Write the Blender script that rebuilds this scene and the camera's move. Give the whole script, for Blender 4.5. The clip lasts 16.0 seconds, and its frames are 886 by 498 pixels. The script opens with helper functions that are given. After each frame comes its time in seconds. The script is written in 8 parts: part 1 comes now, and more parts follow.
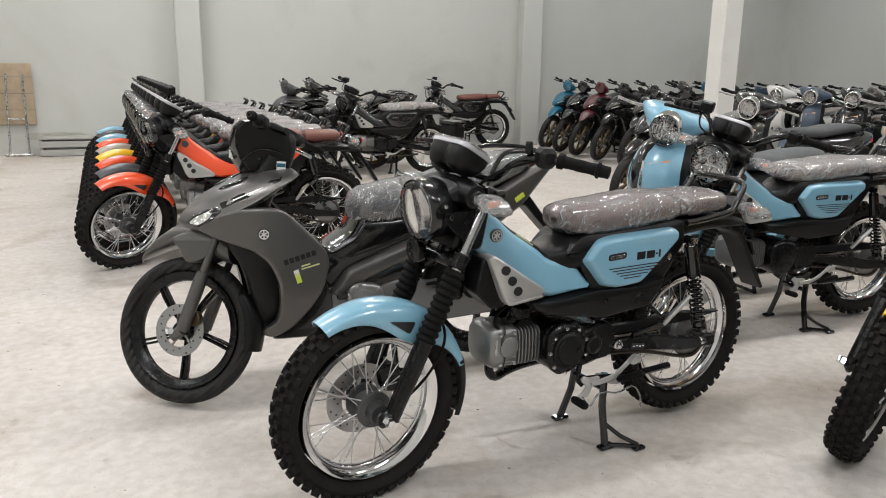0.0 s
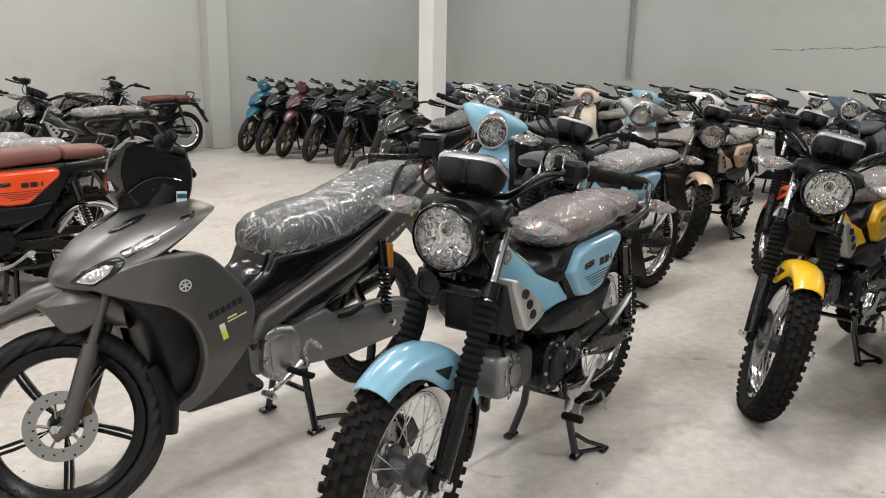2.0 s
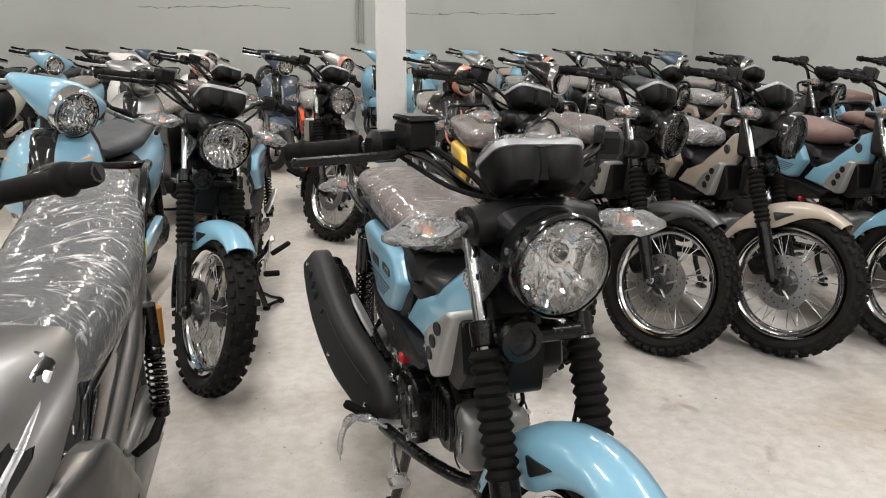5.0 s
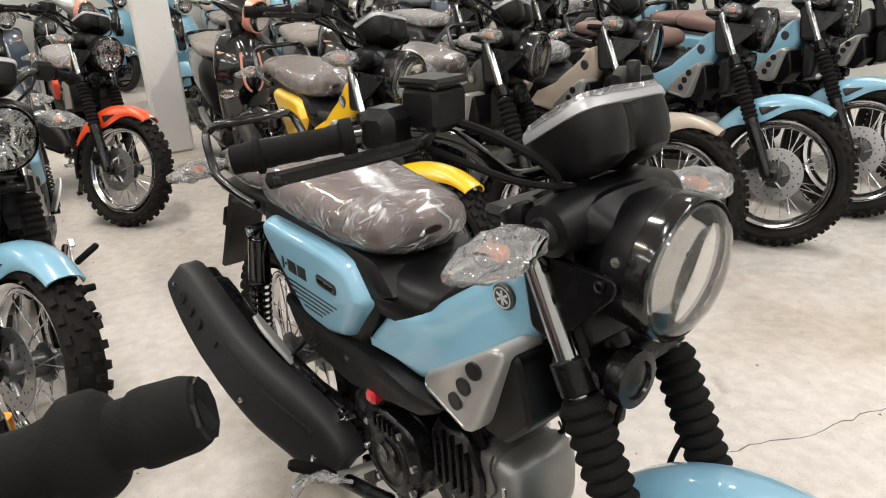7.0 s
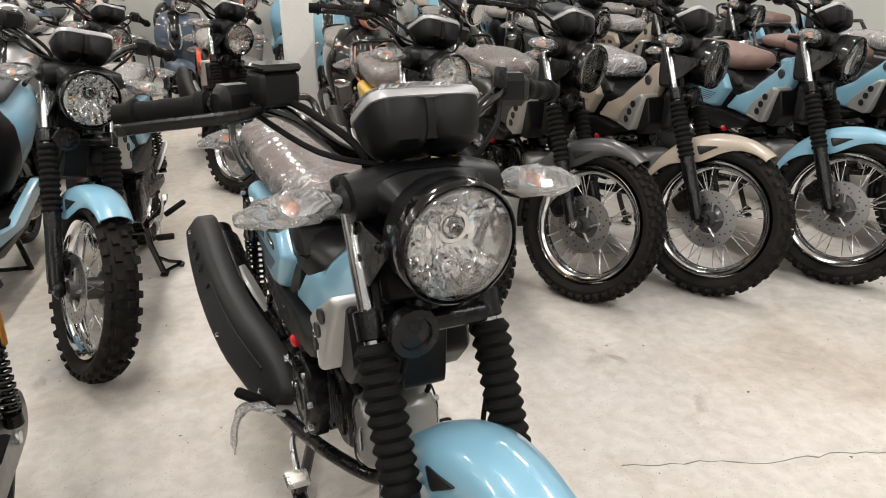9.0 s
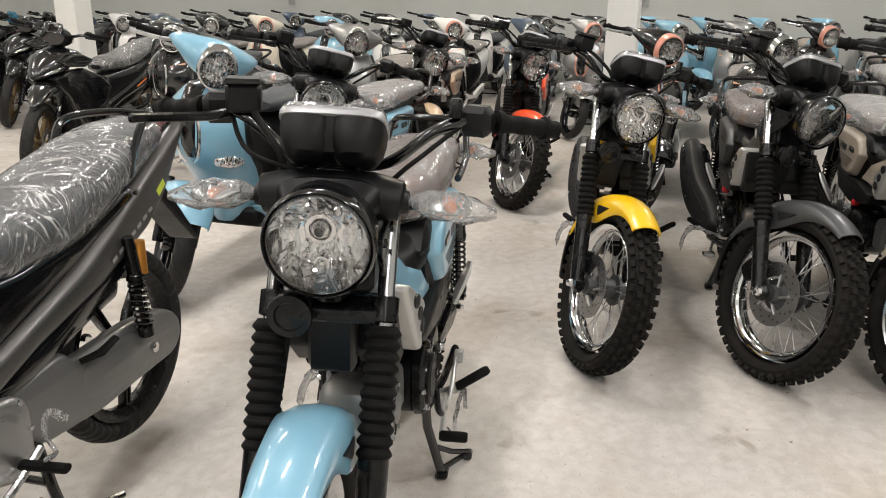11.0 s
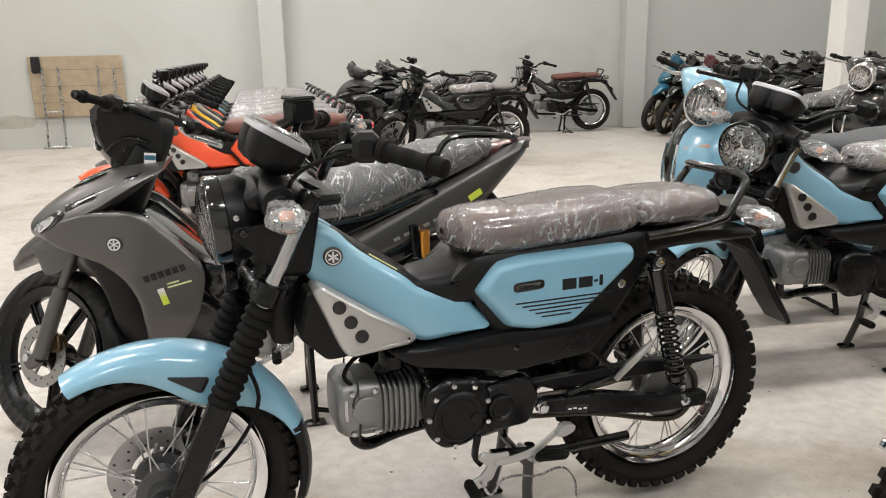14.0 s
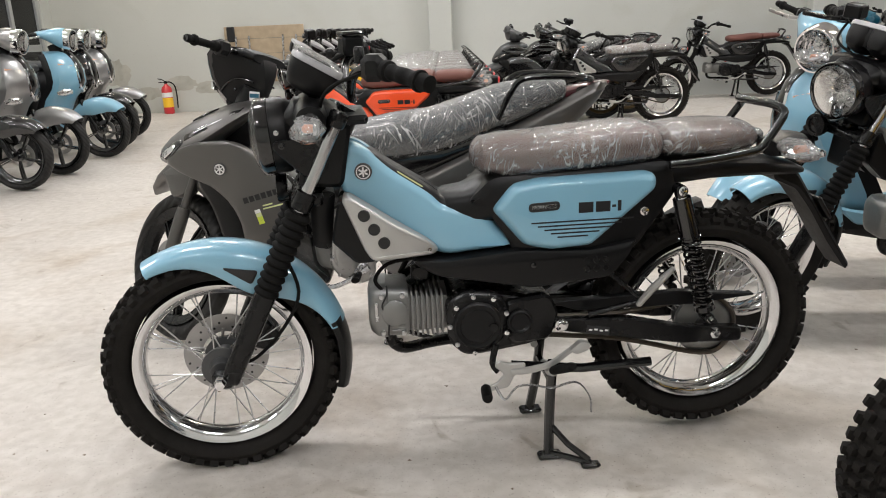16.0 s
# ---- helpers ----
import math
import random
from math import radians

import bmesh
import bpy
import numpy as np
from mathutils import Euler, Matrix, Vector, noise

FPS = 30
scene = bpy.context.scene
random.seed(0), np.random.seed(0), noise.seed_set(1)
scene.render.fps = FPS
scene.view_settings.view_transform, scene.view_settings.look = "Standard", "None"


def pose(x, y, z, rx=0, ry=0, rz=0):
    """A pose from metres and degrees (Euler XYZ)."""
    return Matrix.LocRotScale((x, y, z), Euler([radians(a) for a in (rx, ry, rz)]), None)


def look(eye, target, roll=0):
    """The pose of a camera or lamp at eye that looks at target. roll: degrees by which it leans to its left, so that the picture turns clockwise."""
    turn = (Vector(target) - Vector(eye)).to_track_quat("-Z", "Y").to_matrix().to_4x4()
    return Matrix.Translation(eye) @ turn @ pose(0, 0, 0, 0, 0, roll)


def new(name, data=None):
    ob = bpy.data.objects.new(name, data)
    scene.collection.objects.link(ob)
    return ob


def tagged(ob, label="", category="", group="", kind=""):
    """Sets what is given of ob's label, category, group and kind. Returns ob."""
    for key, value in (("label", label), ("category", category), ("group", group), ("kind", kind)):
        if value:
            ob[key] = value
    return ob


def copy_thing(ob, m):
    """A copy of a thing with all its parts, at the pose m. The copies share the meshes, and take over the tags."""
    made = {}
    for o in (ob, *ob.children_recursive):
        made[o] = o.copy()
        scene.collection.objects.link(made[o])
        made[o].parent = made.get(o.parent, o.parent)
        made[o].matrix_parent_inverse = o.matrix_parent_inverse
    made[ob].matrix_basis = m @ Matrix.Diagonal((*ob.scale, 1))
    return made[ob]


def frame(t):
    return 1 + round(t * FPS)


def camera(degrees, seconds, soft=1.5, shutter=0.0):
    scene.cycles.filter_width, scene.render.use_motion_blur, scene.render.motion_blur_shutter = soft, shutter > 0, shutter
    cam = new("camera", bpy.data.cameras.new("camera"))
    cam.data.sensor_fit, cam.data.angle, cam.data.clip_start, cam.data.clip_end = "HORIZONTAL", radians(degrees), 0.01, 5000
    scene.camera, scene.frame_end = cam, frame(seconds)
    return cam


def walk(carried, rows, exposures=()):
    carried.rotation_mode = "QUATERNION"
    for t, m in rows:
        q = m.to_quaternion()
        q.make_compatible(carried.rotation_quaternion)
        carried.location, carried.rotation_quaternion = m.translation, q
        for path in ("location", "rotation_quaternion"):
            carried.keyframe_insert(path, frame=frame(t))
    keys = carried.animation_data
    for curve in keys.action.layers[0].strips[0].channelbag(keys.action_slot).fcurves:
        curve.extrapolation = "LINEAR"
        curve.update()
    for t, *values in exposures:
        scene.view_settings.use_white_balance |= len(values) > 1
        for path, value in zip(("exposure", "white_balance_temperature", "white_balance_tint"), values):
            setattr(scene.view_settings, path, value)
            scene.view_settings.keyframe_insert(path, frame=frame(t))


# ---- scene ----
cam = camera(60.5, 16.0, 1.0)
PATH = [
    (0, (0.53, -0.342, 1.274), (0.199, 1.574, 0.807), 0.8),
    (0.5, (0.333, -0.3, 1.272), (0.149, 1.637, 0.809), 0.8),
    (1, (0.083, -0.188, 1.286), (0.112, 1.759, 0.829), 0.9),
    (1.5, (-0.224, -0.15, 1.293), (0.081, 1.772, 0.834), 1.2),
    (2, (-0.462, -0.022, 1.287), (0.11, 1.838, 0.827), 1.0),
    (2.5, (-0.648, 0.201, 1.289), (0.21, 1.949, 0.83), 0.9),
    (3, (-0.881, 0.389, 1.278), (0.225, 1.987, 0.808), 1.0),
    (3.5, (-1.047, 0.592, 1.277), (0.272, 2.014, 0.79), 1.4),
    (4, (-1.103, 0.893, 1.28), (0.414, 2.098, 0.782), 1.8),
    (4.5, (-1.147, 1.189, 1.256), (0.521, 2.167, 0.746), 1.4),
    (5, (-1.113, 1.494, 1.238), (0.671, 2.224, 0.706), 0.3),
    (5.2, (-1.036, 1.589, 1.226), (0.783, 2.217, 0.681), -0.3),
    (7.3, (-0.758, 2.003, 1.241), (1.099, 2.129, 0.511), -3.8),
    (7.5, (-0.758, 1.997, 1.237), (1.098, 2.139, 0.506), -3.4),
    (8, (-0.793, 1.919, 1.233), (1.058, 2.148, 0.511), -2.4),
    (8.2, (-0.807, 1.838, 1.226), (1.037, 2.134, 0.51), -2.2),
    (10.3, (-0.928, 0.998, 1.246), (0.659, 2.023, 0.589), 0.3),
    (10.5, (-0.845, 0.93, 1.232), (0.677, 2.053, 0.585), 0.3),
    (11, (-0.551, 0.798, 1.237), (0.752, 2.185, 0.621), 0.4),
    (11.5, (-0.282, 0.558, 1.237), (0.71, 2.188, 0.638), 0.2),
    (12, (-0.029, 0.444, 1.229), (0.594, 2.254, 0.65), -0.3),
    (12.5, (0.261, 0.461, 1.235), (0.488, 2.369, 0.678), -0.8),
    (13, (0.582, 0.384, 1.213), (0.453, 2.306, 0.676), -1.1),
    (13.5, (0.845, 0.392, 1.199), (0.425, 2.278, 0.683), -1.1),
    (14, (1.069, 0.502, 1.2), (0.394, 2.316, 0.696), -1.2),
    (14.5, (1.286, 0.529, 1.15), (0.426, 2.262, 0.641), -1.2),
    (15, (1.435, 0.491, 1.108), (0.449, 2.151, 0.585), -1.5),
    (15.5, (1.467, 0.493, 1.106), (0.41, 2.102, 0.565), -2.0),
    (16, (1.481, 0.498, 1.108), (0.392, 2.079, 0.548), -2.4),
]
TONE = [(0, -0.01, 6290, 10), (3, 0.07, 6420, 10), (5, 0.09, 6440, 10), (7.3, 0.28, 6600, 10), (8.2, 0.27, 6600, 10), (10.3, 0.19, 6600, 10), (11.5, 0.17, 6600, 10), (12.5, 0.25, 6570, 10), (14, 0.19, 6500, 10), (15, 0.08, 6450, 10), (16, 0.02, 6400, 10)]
walk(cam, [(t, look(eye, target, roll)) for t, eye, target, roll in PATH], TONE)

# ---- light ----
world = bpy.data.worlds.new("world")
scene.world = world
world.use_nodes = True
wn = world.node_tree.nodes
sky = wn.new("ShaderNodeTexSky")
sky.sky_type, sky.sun_disc = "NISHITA", False
sky.sun_elevation, sky.sun_rotation = radians(40), radians(250)
world.node_tree.links.new(sky.outputs[0], wn["Background"].inputs[0])
wn["Background"].inputs[1].default_value = 0.08
scene.view_settings.exposure = 0.0

# the hall stands at this angle; u runs along the north wall, v towards it
ROOM = 29.5
CU, SU = math.cos(radians(ROOM)), math.sin(radians(ROOM))
U0, U1, V0, V1, HIGH = -5.35, 11.35, -3.5, 11.35, 4.6


def at(u, v, z=0.0, turn=0.0):
    """A pose in the hall's own directions."""
    return pose(CU * u - SU * v, SU * u + CU * v, z, 0, 0, ROOM + turn)


WARM = {(2.7, 6.2), (6.0, 2.4), (-3.9, 9.6)}


def lamp(u, v, power, long=1.5, wide=0.22):
    d = bpy.data.lights.new("tube_light", "AREA")
    d.shape, d.size, d.size_y, d.energy = "RECTANGLE", long, wide, power
    d.color = (1.0, 0.90, 0.75) if (u, v) in WARM else (1.0, 0.976, 0.968)
    ob = new("tube_light", d)
    ob.matrix_world = at(u, v, HIGH - 0.27)
    return ob


LAMPS = [(u, v) for u in (-3.9, -0.6, 2.7, 6.0, 9.3) for v in (-1.4, 2.4, 6.2, 9.6)]
for u, v in LAMPS:
    lamp(u, v, 38 if u > 5 and v > 6 else 52 if u > 9 or (u < -3 and v > 6) else 67)

# ---- materials ----
def material(name, colour, rough=0.5, metal=0.0, coat=0.0, spread=0.08, scale=6.0, bump=0.0, bump_scale=200.0, rough_spread=0.12,
             spec=0.5, random_tint=0.0, coat_rough=0.03):
    m = bpy.data.materials.new(name)
    m.use_nodes = True
    n, l = m.node_tree.nodes, m.node_tree.links
    b = n["Principled BSDF"]
    b.inputs["Roughness"].default_value, b.inputs["Metallic"].default_value = rough, metal
    b.inputs["Coat Weight"].default_value, b.inputs["Coat Roughness"].default_value = coat, coat_rough
    b.inputs["Specular IOR Level"].default_value = spec
    tc = n.new("ShaderNodeTexCoord")
    big = n.new("ShaderNodeTexNoise")
    big.inputs["Scale"].default_value, big.inputs["Detail"].default_value = scale, 6
    l.new(tc.outputs["Object"], big.inputs["Vector"])
    mix = n.new("ShaderNodeMix")
    mix.data_type = "RGBA"
    mix.inputs["A"].default_value = (*[c * (1 - spread) for c in colour], 1)
    mix.inputs["B"].default_value = (*[min(1, c * (1 + spread)) for c in colour], 1)
    l.new(big.outputs["Fac"], mix.inputs["Factor"])
    l.new(mix.outputs["Result"], b.inputs["Base Color"])
    rr = n.new("ShaderNodeMapRange")
    rr.inputs["To Min"].default_value, rr.inputs["To Max"].default_value = max(0, rough - rough_spread), min(1, rough + rough_spread)
    fine = n.new("ShaderNodeTexNoise")
    fine.inputs["Scale"].default_value, fine.inputs["Detail"].default_value = scale * 5, 5
    l.new(tc.outputs["Object"], fine.inputs["Vector"])
    l.new(fine.outputs["Fac"], rr.inputs["Value"])
    l.new(rr.outputs["Result"], b.inputs["Roughness"])
    if bump:
        grain = n.new("ShaderNodeTexNoise")
        grain.inputs["Scale"].default_value, grain.inputs["Detail"].default_value = bump_scale, 3
        l.new(tc.outputs["Object"], grain.inputs["Vector"])
        bp = n.new("ShaderNodeBump")
        bp.inputs["Strength"].default_value, bp.inputs["Distance"].default_value = bump, 0.002
        l.new(grain.outputs["Fac"], bp.inputs["Height"])
        l.new(bp.outputs["Normal"], b.inputs["Normal"])
    return m


def paint(name, colour, rough=0.32):
    return material(name, colour, rough=rough, coat=0.9, spread=0.03, scale=3, rough_spread=0.05)


LIGHT_BLUE = paint("light_blue_paint", (0.205, 0.415, 0.545))
ORANGE = paint("orange_paint", (0.80, 0.075, 0.012))
YELLOW = paint("yellow_paint", (0.86, 0.51, 0.008))
BLACK_PAINT = paint("black_paint", (0.006, 0.006, 0.0065), 0.2)
DARK_GREY_PAINT = material("dark_grey_paint", (0.055, 0.056, 0.058), 0.42, 0.3, 0.3)
TAN = paint("tan_paint", (0.40, 0.34, 0.275))
SAND = paint("sand_paint", (0.50, 0.36, 0.24))
WHITE_PAINT = paint("white_paint", (0.74, 0.73, 0.71))
CREAM = paint("cream_paint", (0.70, 0.64, 0.53))
SILVER = material("silver_paint", (0.33, 0.33, 0.33), 0.33, 0.75, 0.7, spread=0.03)
NAVY = paint("navy_paint", (0.045, 0.07, 0.11))
RED = paint("dark_red_paint", (0.07, 0.004, 0.010))
CYAN = paint("cyan_paint", (0.007, 0.115, 0.19))
MATT_GREY = material("satin_grey_paint", (0.125, 0.120, 0.115), 0.36, 0.72, 0.08, spread=0.05, bump=0.03, bump_scale=900)
PLASTIC = material("black_plastic", (0.0042, 0.0042, 0.0046), 0.38, spec=0.26, bump=0.12, bump_scale=700)
SHIELD = material("matt_black_shield", (0.0135, 0.0135, 0.014), 0.5, spec=0.3, spread=0.15, scale=8, bump=0.15, bump_scale=600)
GLOSS = material("gloss_black", (0.004, 0.004, 0.0045), 0.16, coat=0.5, spread=0.1, rough_spread=0.06)
METAL_BLACK = material("black_metal", (0.004, 0.004, 0.0044), 0.26, 0.0, spec=0.30, bump=0.05)
RUBBER = material("black_rubber", (0.0055, 0.0053, 0.005), 0.72, spec=0.13, spread=0.25, scale=14, bump=0.2, bump_scale=350)
CHROME = material("chrome", (0.78, 0.78, 0.79), 0.09, 1.0, spread=0.03, rough_spread=0.05)
FORK_CHROME = material("satin_chrome", (0.50, 0.50, 0.51), 0.16, 1.0, spread=0.04, rough_spread=0.05)
DISC = material("brake_disc_steel", (0.38, 0.375, 0.37), 0.36, 1.0, spread=0.1, bump=0.05, bump_scale=300)
STEEL = material("brushed_steel", (0.55, 0.55, 0.56), 0.28, 1.0, bump=0.05, bump_scale=500)
CAST = material("cast_aluminium", (0.24, 0.24, 0.236), 0.42, 0.75, spread=0.15, scale=12, bump=0.18, bump_scale=420)
SILVER_PANEL = material("silver_plastic", (0.46, 0.455, 0.44), 0.36, 0.55, 0.2, spread=0.03)
GREY_METER = material("grey_meter_trim", (0.38, 0.38, 0.39), 0.4, 0.4)
TYRE = material("knobbly_tyre_rubber", (0.0120, 0.0106, 0.0094), 0.8, spec=0.18, spread=0.6, scale=16, bump=0.25, bump_scale=300)
BROWN_SEAT = material("brown_vinyl", (0.165, 0.098, 0.083), 0.55, spread=0.12, scale=10, bump=0.35, bump_scale=420)
RUST_SEAT = material("red_brown_vinyl", (0.15, 0.055, 0.042), 0.5, spread=0.12, scale=10, bump=0.35, bump_scale=420)
BLACK_SEAT = material("black_vinyl", (0.02, 0.02, 0.021), 0.55, spread=0.2, scale=10, bump=0.35, bump_scale=420)
GREY_SEAT = material("grey_vinyl", (0.050, 0.055, 0.060), 0.55, spread=0.12, scale=10, bump=0.3, bump_scale=420)
GOLD = material("gold_anodised", (0.75, 0.33, 0.06), 0.35, 0.8)
BRONZE = material("bronze_wheel", (0.085, 0.058, 0.028), 0.4, 0.7)
CHAIN = material("chain_steel", (0.10, 0.085, 0.07), 0.5, 0.8, bump=0.5, bump_scale=260)
RED_PLASTIC = paint("red_plastic", (0.55, 0.012, 0.02))
AMBER = paint("amber_plastic", (0.75, 0.19, 0.02))
STRIPE = material("black_decal", (0.01, 0.01, 0.011), 0.4)
DECAL_SILVER = material("silver_decal", (0.5, 0.5, 0.5), 0.3, 0.7)
EMBLEM = material("silver_emblem", (0.72, 0.72, 0.72), 0.3, 0.5)
DECAL_LIME = material("lime_decal", (0.62, 0.72, 0.08), 0.4)
DECAL_PALE = material("pale_lime_decal", (0.66, 0.70, 0.34), 0.4)
DECAL_PEACH = material("peach_decal", (0.75, 0.42, 0.27), 0.4)
WHITE_PLASTIC = material("white_plastic", (0.75, 0.75, 0.74), 0.5)


def see_through(name, tint, gloss, rough, crinkle=0.0, stretch=(1, 1, 1), scale=30.0, haze=0.0, white_glint=0.22):
    """A thin clear sheet: mostly see-through, with a glossy film on it; glints along any folds are painted white."""
    m = bpy.data.materials.new(name)
    m.use_nodes = True
    n, l = m.node_tree.nodes, m.node_tree.links
    n.remove(n["Principled BSDF"])
    out = n["Material Output"]
    clear, shine, white = n.new("ShaderNodeBsdfTransparent"), n.new("ShaderNodeBsdfGlossy"), n.new("ShaderNodeBsdfDiffuse")
    clear.inputs[0].default_value = (*tint, 1)
    shine.inputs["Roughness"].default_value = rough
    white.inputs[0].default_value = (0.8, 0.8, 0.8, 1)
    film, both = n.new("ShaderNodeMixShader"), n.new("ShaderNodeMixShader")
    fres = n.new("ShaderNodeFresnel")
    fres.inputs["IOR"].default_value = 1.45
    add = n.new("ShaderNodeMath")
    add.operation, add.inputs[1].default_value, add.use_clamp = "ADD", gloss, True
    l.new(fres.outputs[0], add.inputs[0])
    l.new(add.outputs[0], both.inputs[0])
    film.inputs[0].default_value = haze
    l.new(clear.outputs[0], film.inputs[1])
    l.new(white.outputs[0], film.inputs[2])
    l.new(film.outputs[0], both.inputs[1])
    l.new(shine.outputs[0], both.inputs[2])
    l.new(both.outputs[0], out.inputs[0])
    if crinkle:
        tc = n.new("ShaderNodeTexCoord")

        def maths(op, a, b2=None):
            x = n.new("ShaderNodeMath")
            x.operation = op
            for k, v in enumerate((a, b2)):
                if isinstance(v, (int, float)):
                    x.inputs[k].default_value = v
                elif v is not None:
                    l.new(v, x.inputs[k])
            return x.outputs[0]

        folds = None
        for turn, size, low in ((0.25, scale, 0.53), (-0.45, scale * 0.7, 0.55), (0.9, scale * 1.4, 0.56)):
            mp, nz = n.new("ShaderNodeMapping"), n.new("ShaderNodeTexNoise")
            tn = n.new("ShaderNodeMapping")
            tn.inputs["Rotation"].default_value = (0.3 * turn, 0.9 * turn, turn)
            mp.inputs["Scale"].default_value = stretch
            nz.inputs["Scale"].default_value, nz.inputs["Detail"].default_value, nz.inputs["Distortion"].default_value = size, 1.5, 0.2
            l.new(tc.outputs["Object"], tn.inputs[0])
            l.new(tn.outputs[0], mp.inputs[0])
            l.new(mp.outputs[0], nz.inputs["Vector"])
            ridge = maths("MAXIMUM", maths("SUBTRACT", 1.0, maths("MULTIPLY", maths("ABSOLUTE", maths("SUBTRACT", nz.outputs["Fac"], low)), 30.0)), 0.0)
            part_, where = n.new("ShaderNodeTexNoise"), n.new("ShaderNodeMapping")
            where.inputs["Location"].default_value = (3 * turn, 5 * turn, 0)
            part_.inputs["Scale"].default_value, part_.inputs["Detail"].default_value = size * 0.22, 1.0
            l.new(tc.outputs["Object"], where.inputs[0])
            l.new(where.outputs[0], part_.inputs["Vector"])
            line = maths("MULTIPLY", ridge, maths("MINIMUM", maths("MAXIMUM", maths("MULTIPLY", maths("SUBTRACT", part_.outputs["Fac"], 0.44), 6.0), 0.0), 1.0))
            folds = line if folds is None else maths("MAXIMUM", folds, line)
        bp = n.new("ShaderNodeBump")
        bp.inputs["Strength"].default_value, bp.inputs["Distance"].default_value = crinkle, 0.006
        l.new(folds, bp.inputs["Height"])
        for sock in (shine, fres, white):
            l.new(bp.outputs[0], sock.inputs["Normal"])
        # white along the folds: cloudy creases, with lamp glints painted in
        l.new(maths("ADD", maths("MULTIPLY", folds, white_glint), haze), film.inputs[0])
    return m


# last number, where given: strength of the painted white fold glints
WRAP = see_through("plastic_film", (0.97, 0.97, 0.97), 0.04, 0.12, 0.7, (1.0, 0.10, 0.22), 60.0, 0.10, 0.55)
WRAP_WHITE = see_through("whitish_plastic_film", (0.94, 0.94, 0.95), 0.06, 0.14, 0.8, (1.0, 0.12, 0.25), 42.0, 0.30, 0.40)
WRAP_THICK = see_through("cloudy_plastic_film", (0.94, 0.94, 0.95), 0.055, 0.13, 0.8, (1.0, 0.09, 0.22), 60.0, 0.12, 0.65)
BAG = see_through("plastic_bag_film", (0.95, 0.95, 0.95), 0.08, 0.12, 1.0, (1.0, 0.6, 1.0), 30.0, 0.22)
GLASS = see_through("lamp_glass", (0.97, 0.97, 0.97), 0.03, 0.03)
FROST = see_through("frosted_glass_edge", (0.92, 0.93, 0.93), 0.06, 0.08, haze=0.10)
DARK_GLASS = see_through("tinted_glass", (0.12, 0.13, 0.14), 0.05, 0.05)


def reflector():
    m = material("lamp_reflector", (0.82, 0.82, 0.83), 0.07, 1.0, spread=0.02, rough_spread=0.04)
    n, l = m.node_tree.nodes, m.node_tree.links
    tc, mp, vo, bp = (n.new("ShaderNode" + k) for k in ("TexCoord", "Mapping", "TexVoronoi", "Bump"))
    mp.inputs["Scale"].default_value = (1, 1.6, 0.7)
    vo.inputs["Scale"].default_value = 75
    bp.inputs["Strength"].default_value, bp.inputs["Distance"].default_value = 0.35, 0.01
    l.new(tc.outputs["Object"], mp.inputs[0])
    l.new(mp.outputs[0], vo.inputs["Vector"])
    l.new(vo.outputs["Distance"], bp.inputs["Height"])
    l.new(bp.outputs[0], n["Principled BSDF"].inputs["Normal"])
    return m


REFLECTOR = reflector()
MIRROR = material("polished_reflector", (0.86, 0.86, 0.87), 0.05, 1.0, spread=0.02, rough_spread=0.04)


